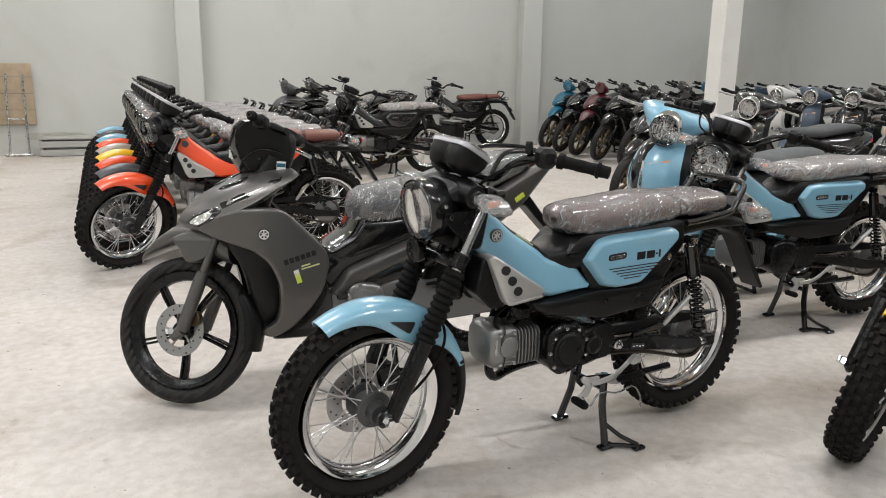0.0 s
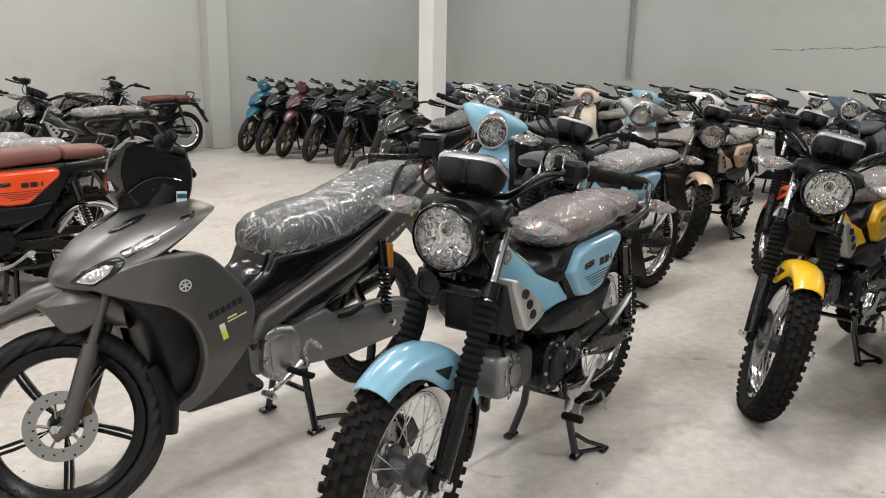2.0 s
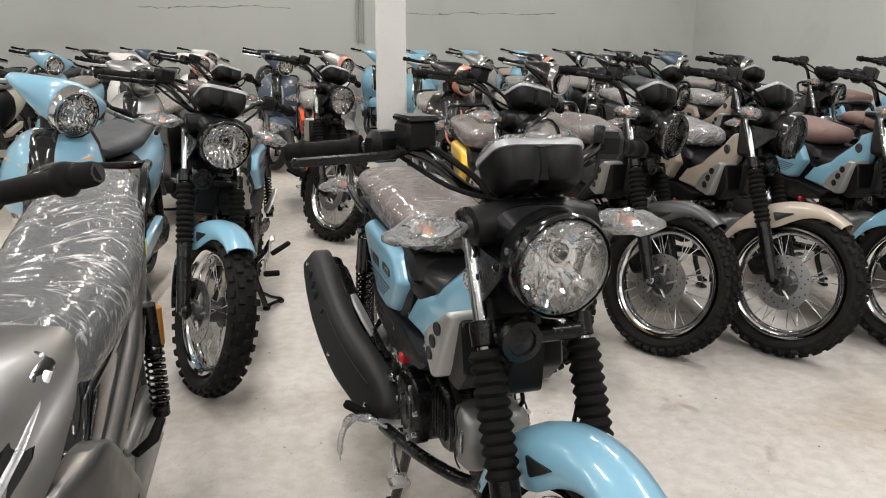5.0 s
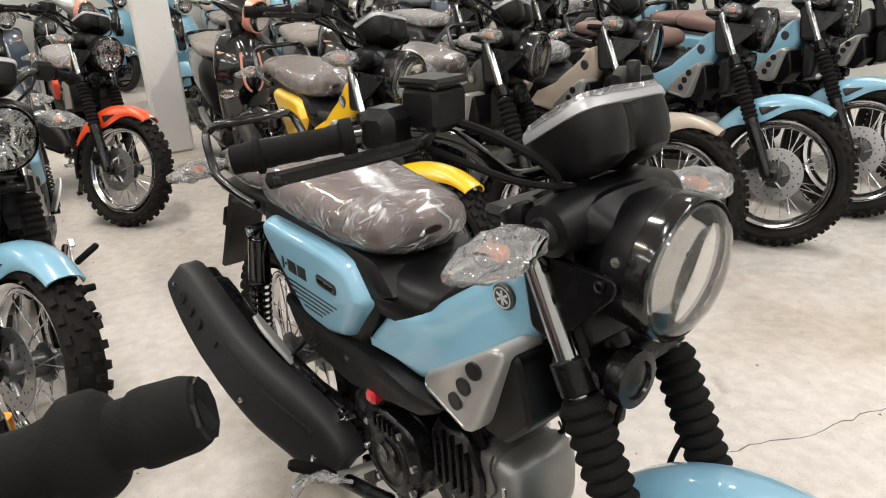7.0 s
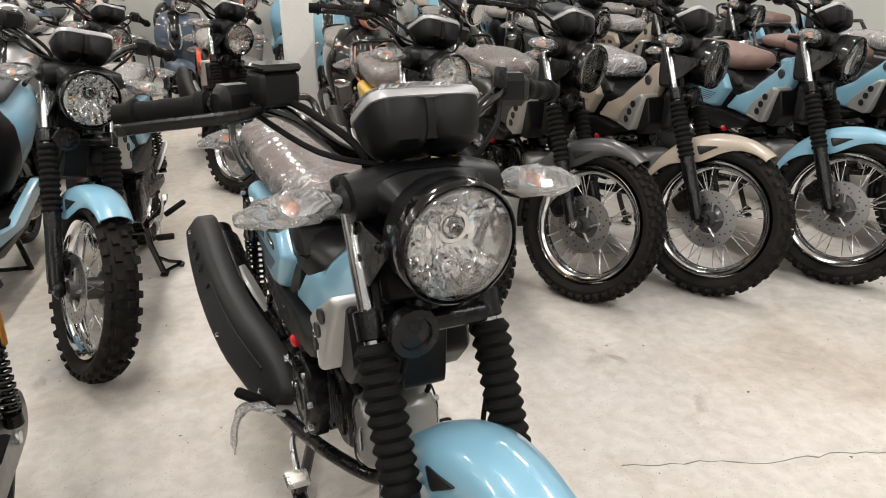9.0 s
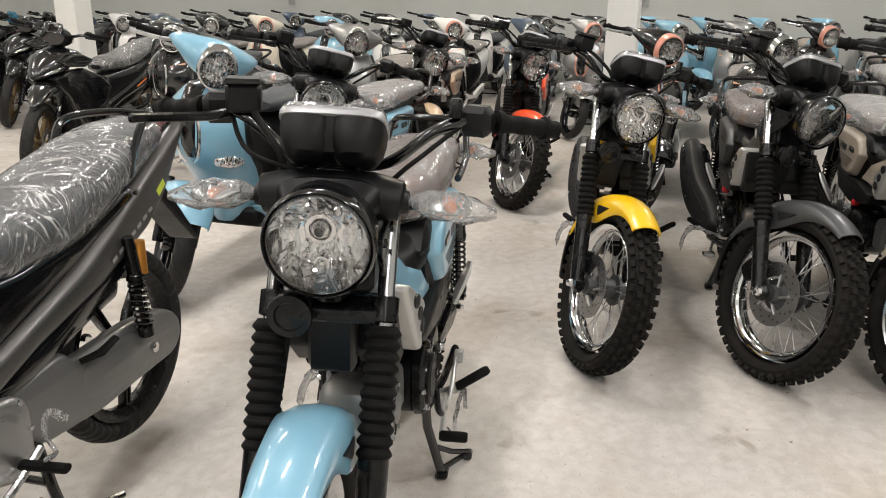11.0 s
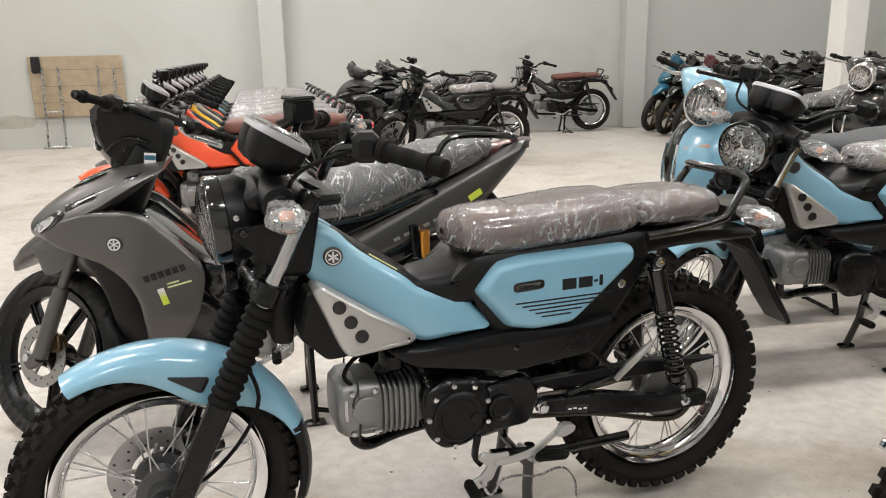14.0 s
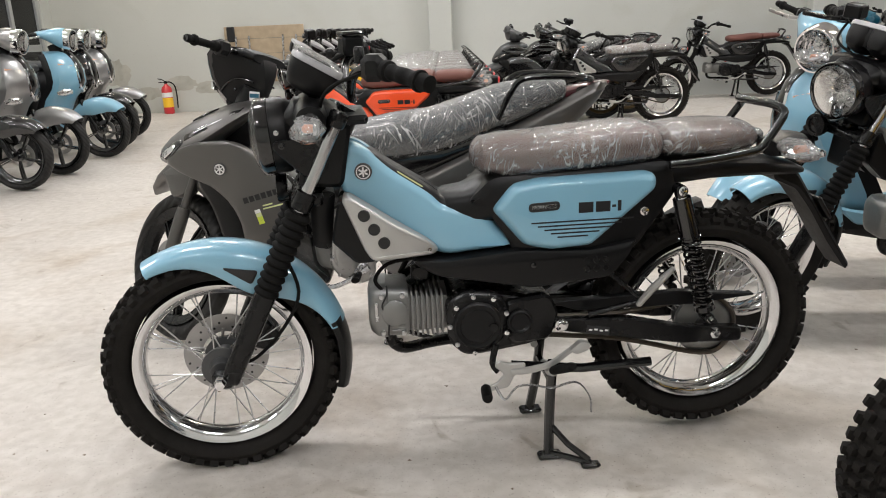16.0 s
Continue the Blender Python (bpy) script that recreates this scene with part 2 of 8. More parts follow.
def ground_material(name, low, high, scale, rough, dark, stain_scale, bump, worn=False):
    """Worn cement: clouds, stains and grit."""
    m = bpy.data.materials.new(name)
    m.use_nodes = True
    n, l = m.node_tree.nodes, m.node_tree.links
    b = n["Principled BSDF"]
    tc = n.new("ShaderNodeTexCoord")

    def noise_at(s, d, w=0.0):
        z = n.new("ShaderNodeTexNoise")
        z.inputs["Scale"].default_value, z.inputs["Detail"].default_value, z.inputs["Distortion"].default_value = s, d, w
        l.new(tc.outputs["Object"], z.inputs["Vector"])
        return z

    def ramp(src, a, b2):
        r = n.new("ShaderNodeMapRange")
        r.inputs["From Min"].default_value, r.inputs["From Max"].default_value = a, b2
        l.new(src, r.inputs["Value"])
        return r.outputs["Result"]

    def blend(fac, a, b2, kind="MIX"):
        x = n.new("ShaderNodeMix")
        x.data_type, x.blend_type = "RGBA", kind
        for sock, v in (("A", a), ("B", b2)):
            if isinstance(v, tuple):
                x.inputs[sock].default_value = (*v, 1)
            else:
                l.new(v, x.inputs[sock])
        if isinstance(fac, float):
            x.inputs["Factor"].default_value = fac
        else:
            l.new(fac, x.inputs["Factor"])
        return x.outputs["Result"]

    base = blend(ramp(noise_at(scale, 8, 0.6).outputs["Fac"], 0.3, 0.7), low, high)
    stain = ramp(noise_at(stain_scale, 9, 1.5).outputs["Fac"], 0.56, 0.78)
    c = blend(stain, base, dark)
    specks = ramp(noise_at(70, 3).outputs["Fac"], 0.66, 0.74)
    half = n.new("ShaderNodeMath")
    half.operation, half.inputs[1].default_value = "MULTIPLY", 0.35
    l.new(specks, half.inputs[0])
    c = blend(half.outputs[0], c, tuple(x * 0.55 for x in dark))
    if worn:
        mottle = ramp(noise_at(21.0, 14, 0.3).outputs["Fac"], 0.36, 0.64)
        c = blend(1.0, c, blend(mottle, (0.89, 0.88, 0.865), (1.05, 1.05, 1.05)), "MULTIPLY")
        smear = ramp(noise_at(0.9, 13, 0.7).outputs["Fac"], 0.55, 0.68)
        c = blend(1.0, c, blend(smear, (1.0, 1.0, 1.0), (0.84, 0.80, 0.745)), "MULTIPLY")
        pit = ramp(noise_at(150, 3).outputs["Fac"], 0.64, 0.70)
        c = blend(1.0, c, blend(pit, (1.0, 1.0, 1.0), (0.55, 0.53, 0.50)), "MULTIPLY")
        lane = ramp(noise_at(4.2, 14, 0.9).outputs["Fac"], 0.66, 0.72)
        c = blend(1.0, c, blend(lane, (1.0, 1.0, 1.0), (0.74, 0.715, 0.68)), "MULTIPLY")
    l.new(c, b.inputs["Base Color"])
    rr = n.new("ShaderNodeMapRange")
    rr.inputs["To Min"].default_value, rr.inputs["To Max"].default_value = rough - 0.14, rough + 0.14
    l.new(noise_at(scale * 3, 7).outputs["Fac"], rr.inputs["Value"])
    l.new(rr.outputs["Result"], b.inputs["Roughness"])
    bp = n.new("ShaderNodeBump")
    bp.inputs["Strength"].default_value, bp.inputs["Distance"].default_value = bump, 0.004
    l.new(noise_at(45, 8).outputs["Fac"], bp.inputs["Height"])
    l.new(bp.outputs[0], b.inputs["Normal"])
    return m


CONCRETE = ground_material("concrete_floor", (0.49, 0.457, 0.42), (0.585, 0.553, 0.515), 1.1, 0.5, (0.40, 0.345, 0.29), 1.7, 0.3, True)
WALL_PAINT = ground_material("grey_green_wall_paint", (0.475, 0.485, 0.455), (0.52, 0.53, 0.50), 0.5, 0.6, (0.43, 0.435, 0.39), 0.6, 0.08)
CEIL_PAINT = ground_material("ceiling_paint", (0.62, 0.62, 0.60), (0.68, 0.68, 0.66), 0.6, 0.8, (0.55, 0.55, 0.53), 0.8, 0.05)
PILLAR_PAINT = ground_material("white_pillar_paint", (0.70, 0.70, 0.68), (0.76, 0.76, 0.74), 1.5, 0.6, (0.55, 0.54, 0.50), 1.5, 0.08)
CRACK = material("crack_filler", (0.16, 0.16, 0.14), 0.9)
WOOD = material("board_wood", (0.38, 0.30, 0.205), 0.6, spread=0.3, scale=9, bump=0.2, bump_scale=60)

# ---- geometry helpers ----
from mathutils.geometry import tessellate_polygon


class Geo:
    """Vertices and faces of one part."""

    def __init__(self):
        self.v, self.f = [], []

    def rings(self, rings, cap=True, loop=False, open_ring=False):
        base, k = len(self.v), len(rings[0])
        for r in rings:
            self.v.extend(r)
        m = len(rings)
        for i in range(m if loop else m - 1):
            a, b = base + i * k, base + ((i + 1) % m) * k
            for j in range(k - 1 if open_ring else k):
                j2 = (j + 1) % k
                self.f.append((a + j, a + j2, b + j2, b + j))
        if cap and not loop:
            self.f.append(tuple(base + j for j in range(k - 1, -1, -1)))
            self.f.append(tuple(base + (m - 1) * k + j for j in range(k)))
        return self

    def tube(self, pts, r, n=8, smooth=0, loop=False, flat=1.0, up=(0, 0, 1)):
        pts = [Vector(p) for p in pts]
        if smooth:
            pts = curve(pts, smooth, loop)
        rad = r if isinstance(r, (list, tuple)) else None
        out = []
        m = len(pts)
        side = None
        for i, p in enumerate(pts):
            a = pts[i - 1] if i or loop else p
            b = pts[(i + 1) % m] if i < m - 1 or loop else p
            d = (b - a).normalized()
            if side is None:
                side = d.cross(Vector(up))
                if side.length < 0.05:
                    side = d.cross(Vector((1, 0.3, 0)))
            side = (side - d * side.dot(d)).normalized()
            top = side.cross(d)
            q = (rad[min(len(rad) - 1, round(i * (len(rad) - 1) / max(1, m - 1)))] if rad else r)
            out.append([tuple(p + side * (q * math.cos(2 * math.pi * j / n)) + top * (q * flat * math.sin(2 * math.pi * j / n))) for j in range(n)])
        return self.rings(out, loop=loop)

    def lathe(self, prof, c, axis="y", n=32, tilt=None, close=False):
        """Profile rows (along, radius) turned about an axis through c."""
        rows = []
        for a, r in prof:
            ring = []
            for j in range(n):
                t = 2 * math.pi * j / n
                q = {"y": (r * math.cos(t), a, r * math.sin(t)), "x": (a, r * math.cos(t), r * math.sin(t)), "z": (r * math.cos(t), r * math.sin(t), a)}[axis]
                q = Vector(q)
                if tilt is not None:
                    q = tilt @ q
                ring.append(tuple(q + Vector(c)))
            rows.append(ring)
        return self.rings(rows, cap=not close, loop=close)

    def slab(self, outline, levels, fy=None, sign=1):
        """An outline in (x, z), stacked at levels (y, inset); fy adds to y by (x, z)."""
        k = len(outline)
        rows = []
        area = sum(outline[i][0] * outline[(i + 1) % k][1] - outline[(i + 1) % k][0] * outline[i][1] for i in range(k))
        w = 1 if area > 0 else -1
        for y, d in levels:
            ring = []
            for i in range(k):
                p, a, b = Vector(outline[i]), Vector(outline[i - 1]), Vector(outline[(i + 1) % k])
                e1, e2 = (p - a), (b - p)
                n1, n2 = Vector((-e1.y, e1.x)), Vector((-e2.y, e2.x))
                n1 = n1.normalized() if n1.length > 1e-9 else n2
                n2 = n2.normalized() if n2.length > 1e-9 else n1
                nn = n1 + n2
                nn = nn / max(0.5, nn.length_squared / 2)
                q = p + nn * d * w
                ring.append((q.x, sign * (y + (fy(q.x, q.y) if fy else 0)), q.y))
            rows.append(ring)
        base = len(self.v)
        self.rings(rows, cap=False)
        for ring, first in ((rows[0], base), (rows[-1], base + k * (len(rows) - 1))):
            flat = [Vector((q[0], q[2], 0)) for q in ring]
            self.f += [tuple(first + i for i in tri) for tri in tessellate_polygon([flat]) if len(set(tri)) == 3]
        return self

    def box(self, c, s, b=0.004, m=None):
        x, y, z = (q / 2 for q in s)
        b = min(b, x * 0.9, y * 0.9, z * 0.9)
        out = [(-x + b, -z), (x - b, -z), (x, -z + b), (x, z - b), (x - b, z), (-x + b, z), (-x, z - b), (-x, -z + b)]
        start = len(self.v)
        self.slab(out, [(-y, b), (-y + b, 0), (y - b, 0), (y, b)])
        for i in range(start, len(self.v)):
            p = Vector(self.v[i])
            if m is not None:
                p = m @ p
            self.v[i] = tuple(p + Vector(c))
        return self

    def loft(self, rows, n=20):
        """Rows of (x, z of centre, half width, half height, squareness[, y, lean]) as rounded sections across x."""
        out = []
        for row in rows:
            x, z, w, h, e = row[:5]
            y0 = row[5] if len(row) > 5 else 0.0
            lean = row[6] if len(row) > 6 else 0.0
            ring = []
            for j in range(n):
                t = 2 * math.pi * j / n
                c, s = math.cos(t), math.sin(t)
                dy = w * math.copysign(abs(c) ** (2 / e), c)
                dz = h * math.copysign(abs(s) ** (2 / e), s)
                ring.append((x + lean * dz, y0 + dy, z + dz))
            out.append(ring)
        return self.rings(out)

    def arch(self, c, r, a0, a1, halfs, thick=0.004, drop=0.02, n=18, crown=0.012):
        """A mudguard round c in the x-z plane, from a0 to a1 degrees."""
        rows = []
        for i in range(n + 1):
            s = i / n
            a = radians(a0 + (a1 - a0) * s)
            w = halfs(s) if callable(halfs) else halfs
            d = drop(s) if callable(drop) else drop
            ring = []
            for inner in (0, 1):
                k = [(-1.0, -d), (-0.98, -d * 0.35), (-0.85, 0.0), (-0.5, crown * 0.7), (0, crown), (0.5, crown * 0.7), (0.85, 0), (0.98, -d * 0.35), (1.0, -d)]
                if inner:
                    k = k[::-1]
                for yy, dr in k:
                    rr = r + dr - inner * thick
                    ring.append((c[0] + rr * math.cos(a), c[1] + yy * (w - inner * thick), c[2] + rr * math.sin(a)))
            rows.append(ring)
        return self.rings(rows)

    def sheet(self, outline, fy, thick=0.03, nz=30, nx=16, edge=0.010, sign=1):
        """A curved panel over an outline in (x, z) that every height cuts once; fy gives its outer face."""
        zs = [p[1] for p in outline]
        lo, hi = min(zs), max(zs)
        rows, k = [], len(outline)
        for i in range(nz + 1):
            z = lo + (hi - lo) * min(0.999, max(0.001, 0.5 - 0.5 * math.cos(math.pi * i / nz)))
            cut = []
            for j in range(k):
                (xa, za), (xb, zb) = outline[j], outline[(j + 1) % k]
                if (za - z) * (zb - z) <= 0 and za != zb:
                    cut.append(xa + (xb - xa) * (z - za) / (zb - za))
            x0, x1 = min(cut), max(cut)
            near = min(z - lo, hi - z)
            front, back = [], []
            for j in range(nx + 1):
                x = x0 + (x1 - x0) * (0.5 - 0.5 * math.cos(math.pi * j / nx))
                d = min(1, min(x - x0, x1 - x, near) / edge)
                y = fy(x, z) + 0.004 - edge * 0.8 * (1 - d) ** 2
                front.append((x, sign * y, z))
                back.append((x, sign * (fy(x, z) - thick), z))
            rows.append(front + back[::-1])
        return self.rings(rows)

    def mirrored(self):
        """The same part on the other side."""
        g = Geo()
        g.v = [(x, -y, z) for x, y, z in self.v]
        g.f = [tuple(reversed(q)) for q in self.f]
        return g


def curve(pts, k=4, loop=False):
    """A smooth line through the points."""
    pts = [Vector(p) for p in pts]
    m, out = len(pts), []
    for i in range(m if loop else m - 1):
        p0 = pts[i - 1] if i or loop else pts[0]
        p1, p2 = pts[i], pts[(i + 1) % m]
        p3 = pts[(i + 2) % m] if i + 2 < m or loop else pts[-1]
        for j in range(k):
            t = j / k
            out.append(0.5 * (2 * p1 + (p2 - p0) * t + (2 * p0 - 5 * p1 + 4 * p2 - p3) * t * t + (3 * p1 - p0 - 3 * p2 + p3) * t ** 3))
    if not loop:
        out.append(pts[-1])
    return out


def rounded(poly, r=0.01, k=3):
    """A polygon with its corners rounded."""
    out, m = [], len(poly)
    for i in range(m):
        p, a, b = Vector(poly[i]), Vector(poly[i - 1]), Vector(poly[(i + 1) % m])
        d1, d2 = min(r, (a - p).length * 0.45), min(r, (b - p).length * 0.45)
        s, e = p + (a - p).normalized() * d1, p + (b - p).normalized() * d2
        for j in range(k + 1):
            t = j / k
            out.append(tuple((1 - t) ** 2 * s + 2 * t * (1 - t) * p + t * t * e))
    return out


def mesh_of(name, geo, mat, sharp=38):
    me = bpy.data.meshes.new(name)
    me.from_pydata(geo.v, [], geo.f)
    bm = bmesh.new()
    bm.from_mesh(me)
    bmesh.ops.recalc_face_normals(bm, faces=bm.faces)
    bm.to_mesh(me)
    bm.free()
    me.materials.append(mat)
    me.polygons.foreach_set("use_smooth", [True] * len(me.polygons))
    me.set_sharp_from_angle(angle=radians(sharp))
    return me


def part(name, geo, mat, parent, label="", sharp=38, m=None):
    """One mesh object under a thing or under a part."""
    ob = new(name, geo if isinstance(geo, bpy.types.Mesh) else mesh_of(name, geo, mat, sharp))
    ob.parent = parent
    if m is not None:
        ob.matrix_basis = m
    if label:
        ob["label"] = label
    return ob


def thing(name, label, category, group="", m=None):
    ob = new(name)
    ob.empty_display_size = 0.1
    if m is not None:
        ob.matrix_basis = m
    return tagged(ob, label, category, group)


def plain(name, geo, mat, label, category="", kind="", m=None, sharp=30, group=""):
    ob = new(name, mesh_of(name, geo, mat, sharp))
    if m is not None:
        ob.matrix_basis = m
    return tagged(ob, label, category, group, kind)


def repaint(ob, colours):
    """Gives the parts of one copy their own colours: part name to material."""
    for o in ob.children_recursive:
        key = o.name.split(".")[0]
        if key in colours and o.type == "MESH":
            o.material_slots[0].link = "OBJECT"
            o.material_slots[0].material = colours[key]

# ---- the hall ----
def wall(name, u0, u1, v0, v1, label, z1=HIGH):
    g = Geo().box(((u0 + u1) / 2, (v0 + v1) / 2, z1 / 2), (u1 - u0, v1 - v0, z1), 0.003)
    return plain(name, g, WALL_PAINT, label, kind="structure", m=at(0, 0))


T0 = 0.22
wall("wall_north", U0 - T0, U1 + T0, V1, V1 + T0, "pale grey-green painted wall, scuffed near the floor")
wall("wall_south", U0 - T0, U1 + T0, V0 - T0, V0, "pale grey-green painted wall")
wall("wall_east", U1, U1 + T0, V0, V1, "grey-green painted wall with a crack")
wall("wall_west", U0 - T0, U0, V0, 9.75, "pale grey-green painted wall")
wall("wall_west_pier", U0 - T0, U0, 11.1, V1, "white painted wall pier beside the door")
g = Geo().box((U0 - T0 / 2, 10.425, (HIGH + 3.2) / 2), (T0, 1.35, HIGH - 3.2), 0.003)
plain("wall_west_lintel", g, WALL_PAINT, "painted wall over the glazed door", kind="structure", m=at(0, 0))
plain("floor", Geo().box(((U0 + U1) / 2, (V0 + V1) / 2, -0.1), (U1 - U0 + 2 * T0, V1 - V0 + 2 * T0, 0.2), 0.003), CONCRETE, "worn pale concrete floor with stains and scuffs", kind="structure", m=at(0, 0))
plain("ceiling", Geo().box(((U0 + U1) / 2, (V0 + V1) / 2, HIGH + 0.1), (U1 - U0 + 2 * T0, V1 - V0 + 2 * T0, 0.2), 0.003), CEIL_PAINT, "plain white ceiling", kind="structure", m=at(0, 0))
plain("ground", Geo().box((0, 0, -0.35), (160, 160, 0.2), 0.003), CONCRETE, "concrete yard outside", kind="structure", m=at(0, 0))


def column(name, u, v, w, d, label):
    return plain(name, Geo().box((0, 0, HIGH / 2), (w, d, HIGH - 0.004), 0.012), PILLAR_PAINT if "pillar" in name else WALL_PAINT, label, kind="structure", m=at(u, v))


column("pillar_1", 6.18, 6.67, 0.24, 0.24, "white painted square pillar, chipped and scuffed")
column("pillar_2", 6.22, 1.47, 0.24, 0.24, "white painted square pillar, chipped and scuffed")
column("wall_column_1", 5.98, V1 - 0.125, 0.34, 0.246, "grey-green painted wall column")
column("wall_column_2", 0.62, V1 - 0.125, 0.34, 0.246, "grey-green painted wall column")

# ---- the trail moped ----
def spoked_wheel(root, name, c, disc_side, knobs=44, fine=True):
    """A wire-spoked wheel with a knobbly tyre, about the axle c."""
    g = Geo().lathe([(-0.075, 0.016), (-0.075, 0.03), (-0.045, 0.034), (-0.04, 0.055), (-0.03, 0.055), (-0.026, 0.036), (0.026, 0.036), (0.03, 0.055), (0.04, 0.055), (0.045, 0.034), (0.075, 0.03), (0.075, 0.016)], (0, 0, 0), n=24)
    wheel = part(name, g, DARK_GREY_PAINT, root, m=pose(*c))
    ring = [(0.262 + 0.031 * math.cos(t) * 1.0, 0.05 * math.sin(t)) for t in [2 * math.pi * i / 16 for i in range(16)]]
    g = Geo().lathe([(y, max(0.222, r - 0.002)) for r, y in ring], (0, 0, 0), n=56, close=True)
    part("tyre", g, TYRE, wheel, "black off-road tyre", sharp=30)
    g = Geo()
    for i in range(knobs):
        for y, w, l, off in (((-0.044, 0.016, 0.021, 0.0), (-0.0225, 0.0155, 0.018, 0.5), (0.0, 0.017, 0.0175, 0.0), (0.0225, 0.0155, 0.018, 0.5), (0.044, 0.016, 0.021, 0.0)) if fine else ((-0.042, 0.018, 0.022, 0.0), (-0.0145, 0.019, 0.018, 0.5), (0.0145, 0.019, 0.018, 0.0), (0.042, 0.018, 0.022, 0.5))):
            a = 2 * math.pi * (i + off) / knobs
            tilt = -math.copysign(42 if abs(y) > 0.03 else 700 * abs(y), y)
            r = 0.262 + 0.031 * math.sqrt(max(0, 1 - (y / 0.0505) ** 2)) + 0.001
            m = Matrix.Rotation(-a, 4, "Y") @ Matrix.Translation((r, y, 0)) @ Matrix.Rotation(radians(-tilt), 4, "Z")
            base = len(g.v)
            for sx in (-0.004, 0.0095):
                k = 0.94 if sx > 0 else 1.1
                for sy, sz in ((-1, -1), (1, -1), (1, 1), (-1, 1)):
                    g.v.append(tuple(m @ Vector((sx, sy * w / 2 * k, sz * l / 2 * k))))
            g.f += [(base + 4, base + 5, base + 6, base + 7)] + [(base + j, base + (j + 1) % 4, base + 4 + (j + 1) % 4, base + 4 + j) for j in range(4)]
    part("tread", g, TYRE, wheel, "rows of square rubber tread blocks", sharp=30)["kind"] = "stuff"
    prof = [(-0.030, 0.213), (-0.034, 0.224), (-0.031, 0.226), (-0.026, 0.216), (-0.017, 0.204), (0, 0.199), (0.017, 0.204), (0.026, 0.216), (0.031, 0.226), (0.034, 0.224), (0.030, 0.213), (0.018, 0.197), (0, 0.192), (-0.018, 0.197)]
    part("rim", Geo().lathe(prof, (0, 0, 0), n=56, close=True), CHROME, wheel, "polished silver rim")
    sp = mesh_of("spoke", Geo().tube([(0.05, 0.030, 0.0), (0.197, 0.004, 0.065)], 0.0019, 5), STEEL)
    sp2 = mesh_of("spoke", Geo().tube([(0.05, 0.034, 0.0), (0.197, 0.004, -0.065)], 0.0019, 5), STEEL)
    if not fine:
        every = Geo()
        for i in range(32):
            m = Matrix.Rotation(2 * math.pi * i / 32, 3, "Y")
            k = -1 if i % 2 else 1
            z = 0.065 if (i // 2) % 2 else -0.065
            every.tube([m @ Vector((0.05, 0.031 * k, 0)), m @ Vector((0.197, 0.004 * k, z))], 0.0019, 4)
        part("spokes", every, STEEL, wheel)["kind"] = "stuff"
    for i in range(32 if fine else 0):
        a = 2 * math.pi * i / 32
        flip = Matrix.Diagonal((1, -1 if i % 2 else 1, 1, 1))
        part("spoke", sp if (i // 2) % 2 else sp2, STEEL, wheel, m=Matrix.Rotation(a, 4, "Y") @ flip)
    if disc_side:
        y = disc_side * 0.052
        d = Geo().lathe([(y - 0.002, 0.062), (y - 0.002, 0.111), (y + 0.002, 0.111), (y + 0.002, 0.062)], (0, 0, 0), n=48, close=True)
        for i in range(5):
            a = 2 * math.pi * i / 5
            d.tube([(0.03 * math.cos(a), y, 0.03 * math.sin(a)), (0.072 * math.cos(a + 0.3), y, 0.072 * math.sin(a + 0.3))], 0.009, 6, flat=0.5)
        disc = part("brake_disc", d, DISC, wheel, "drilled steel brake disc", sharp=20)
        hole = mesh_of("disc_hole", Geo().lathe([(-0.0026, 0.0034), (0.0026, 0.0034)], (0, disc_side * 0.052, 0), n=7), STRIPE)
        spots = [(2 * math.pi * i / 30, (0.076, 0.088, 0.1)[i % 3]) for i in range(30)]
        if fine:
            for a, q in spots:
                part("disc_hole", hole, STRIPE, disc, m=pose(q * math.cos(a), 0, q * math.sin(a)))
        else:
            every = Geo()
            for a, q in spots:
                every.lathe([(-0.0026, 0.0036), (0.0026, 0.0036)], (q * math.cos(a), disc_side * 0.052, q * math.sin(a)), n=6)
            part("disc_drilling", every, STRIPE, disc)["kind"] = "stuff"
    return wheel


def drum(root, c):
    return part("sprocket", Geo().lathe([(0.03, 0.02), (0.03, 0.075), (0.05, 0.075), (0.052, 0.082), (0.056, 0.082), (0.058, 0.07), (0.066, 0.05), (0.066, 0.02)], c, n=32), CAST, root, "grey chain sprocket and hub")


RAKE = radians(26.5)
AXIS_UP = Vector((-math.sin(RAKE), 0, math.cos(RAKE)))
AXIS_AT = Vector((0.262, 0, 0.911))


def steer(deg, top=AXIS_AT):
    """The turn of the front end by deg to the left, about the steering axis through top."""
    return Matrix.Translation(top) @ Matrix.Rotation(radians(deg), 4, AXIS_UP) @ Matrix.Translation(-top)


def fork_at(z, y, ahead=0.0):
    """A point on a fork leg at that height."""
    return (0.307 + (0.911 - z) * 0.4985 + ahead, y, z)


def gaiter(a, b, r0, r1, folds=11):
    """A ribbed rubber boot between two points."""
    a, b = Vector(a), Vector(b)
    d = b - a
    q = d.to_track_quat("Z", "Y").to_matrix()
    prof = [(0, r0 * 0.8)]
    for i in range(folds):
        s0, s1 = i / folds, (i + 0.55) / folds
        r = r0 + (r1 - r0) * s0
        prof += [(s0 * d.length + 0.002, r * 0.80), (s1 * d.length, r), (s1 * d.length + 0.004, r)]
    prof += [(d.length, r1 * 0.85)]
    return Geo().lathe(prof, a, "z", 18, tilt=q)


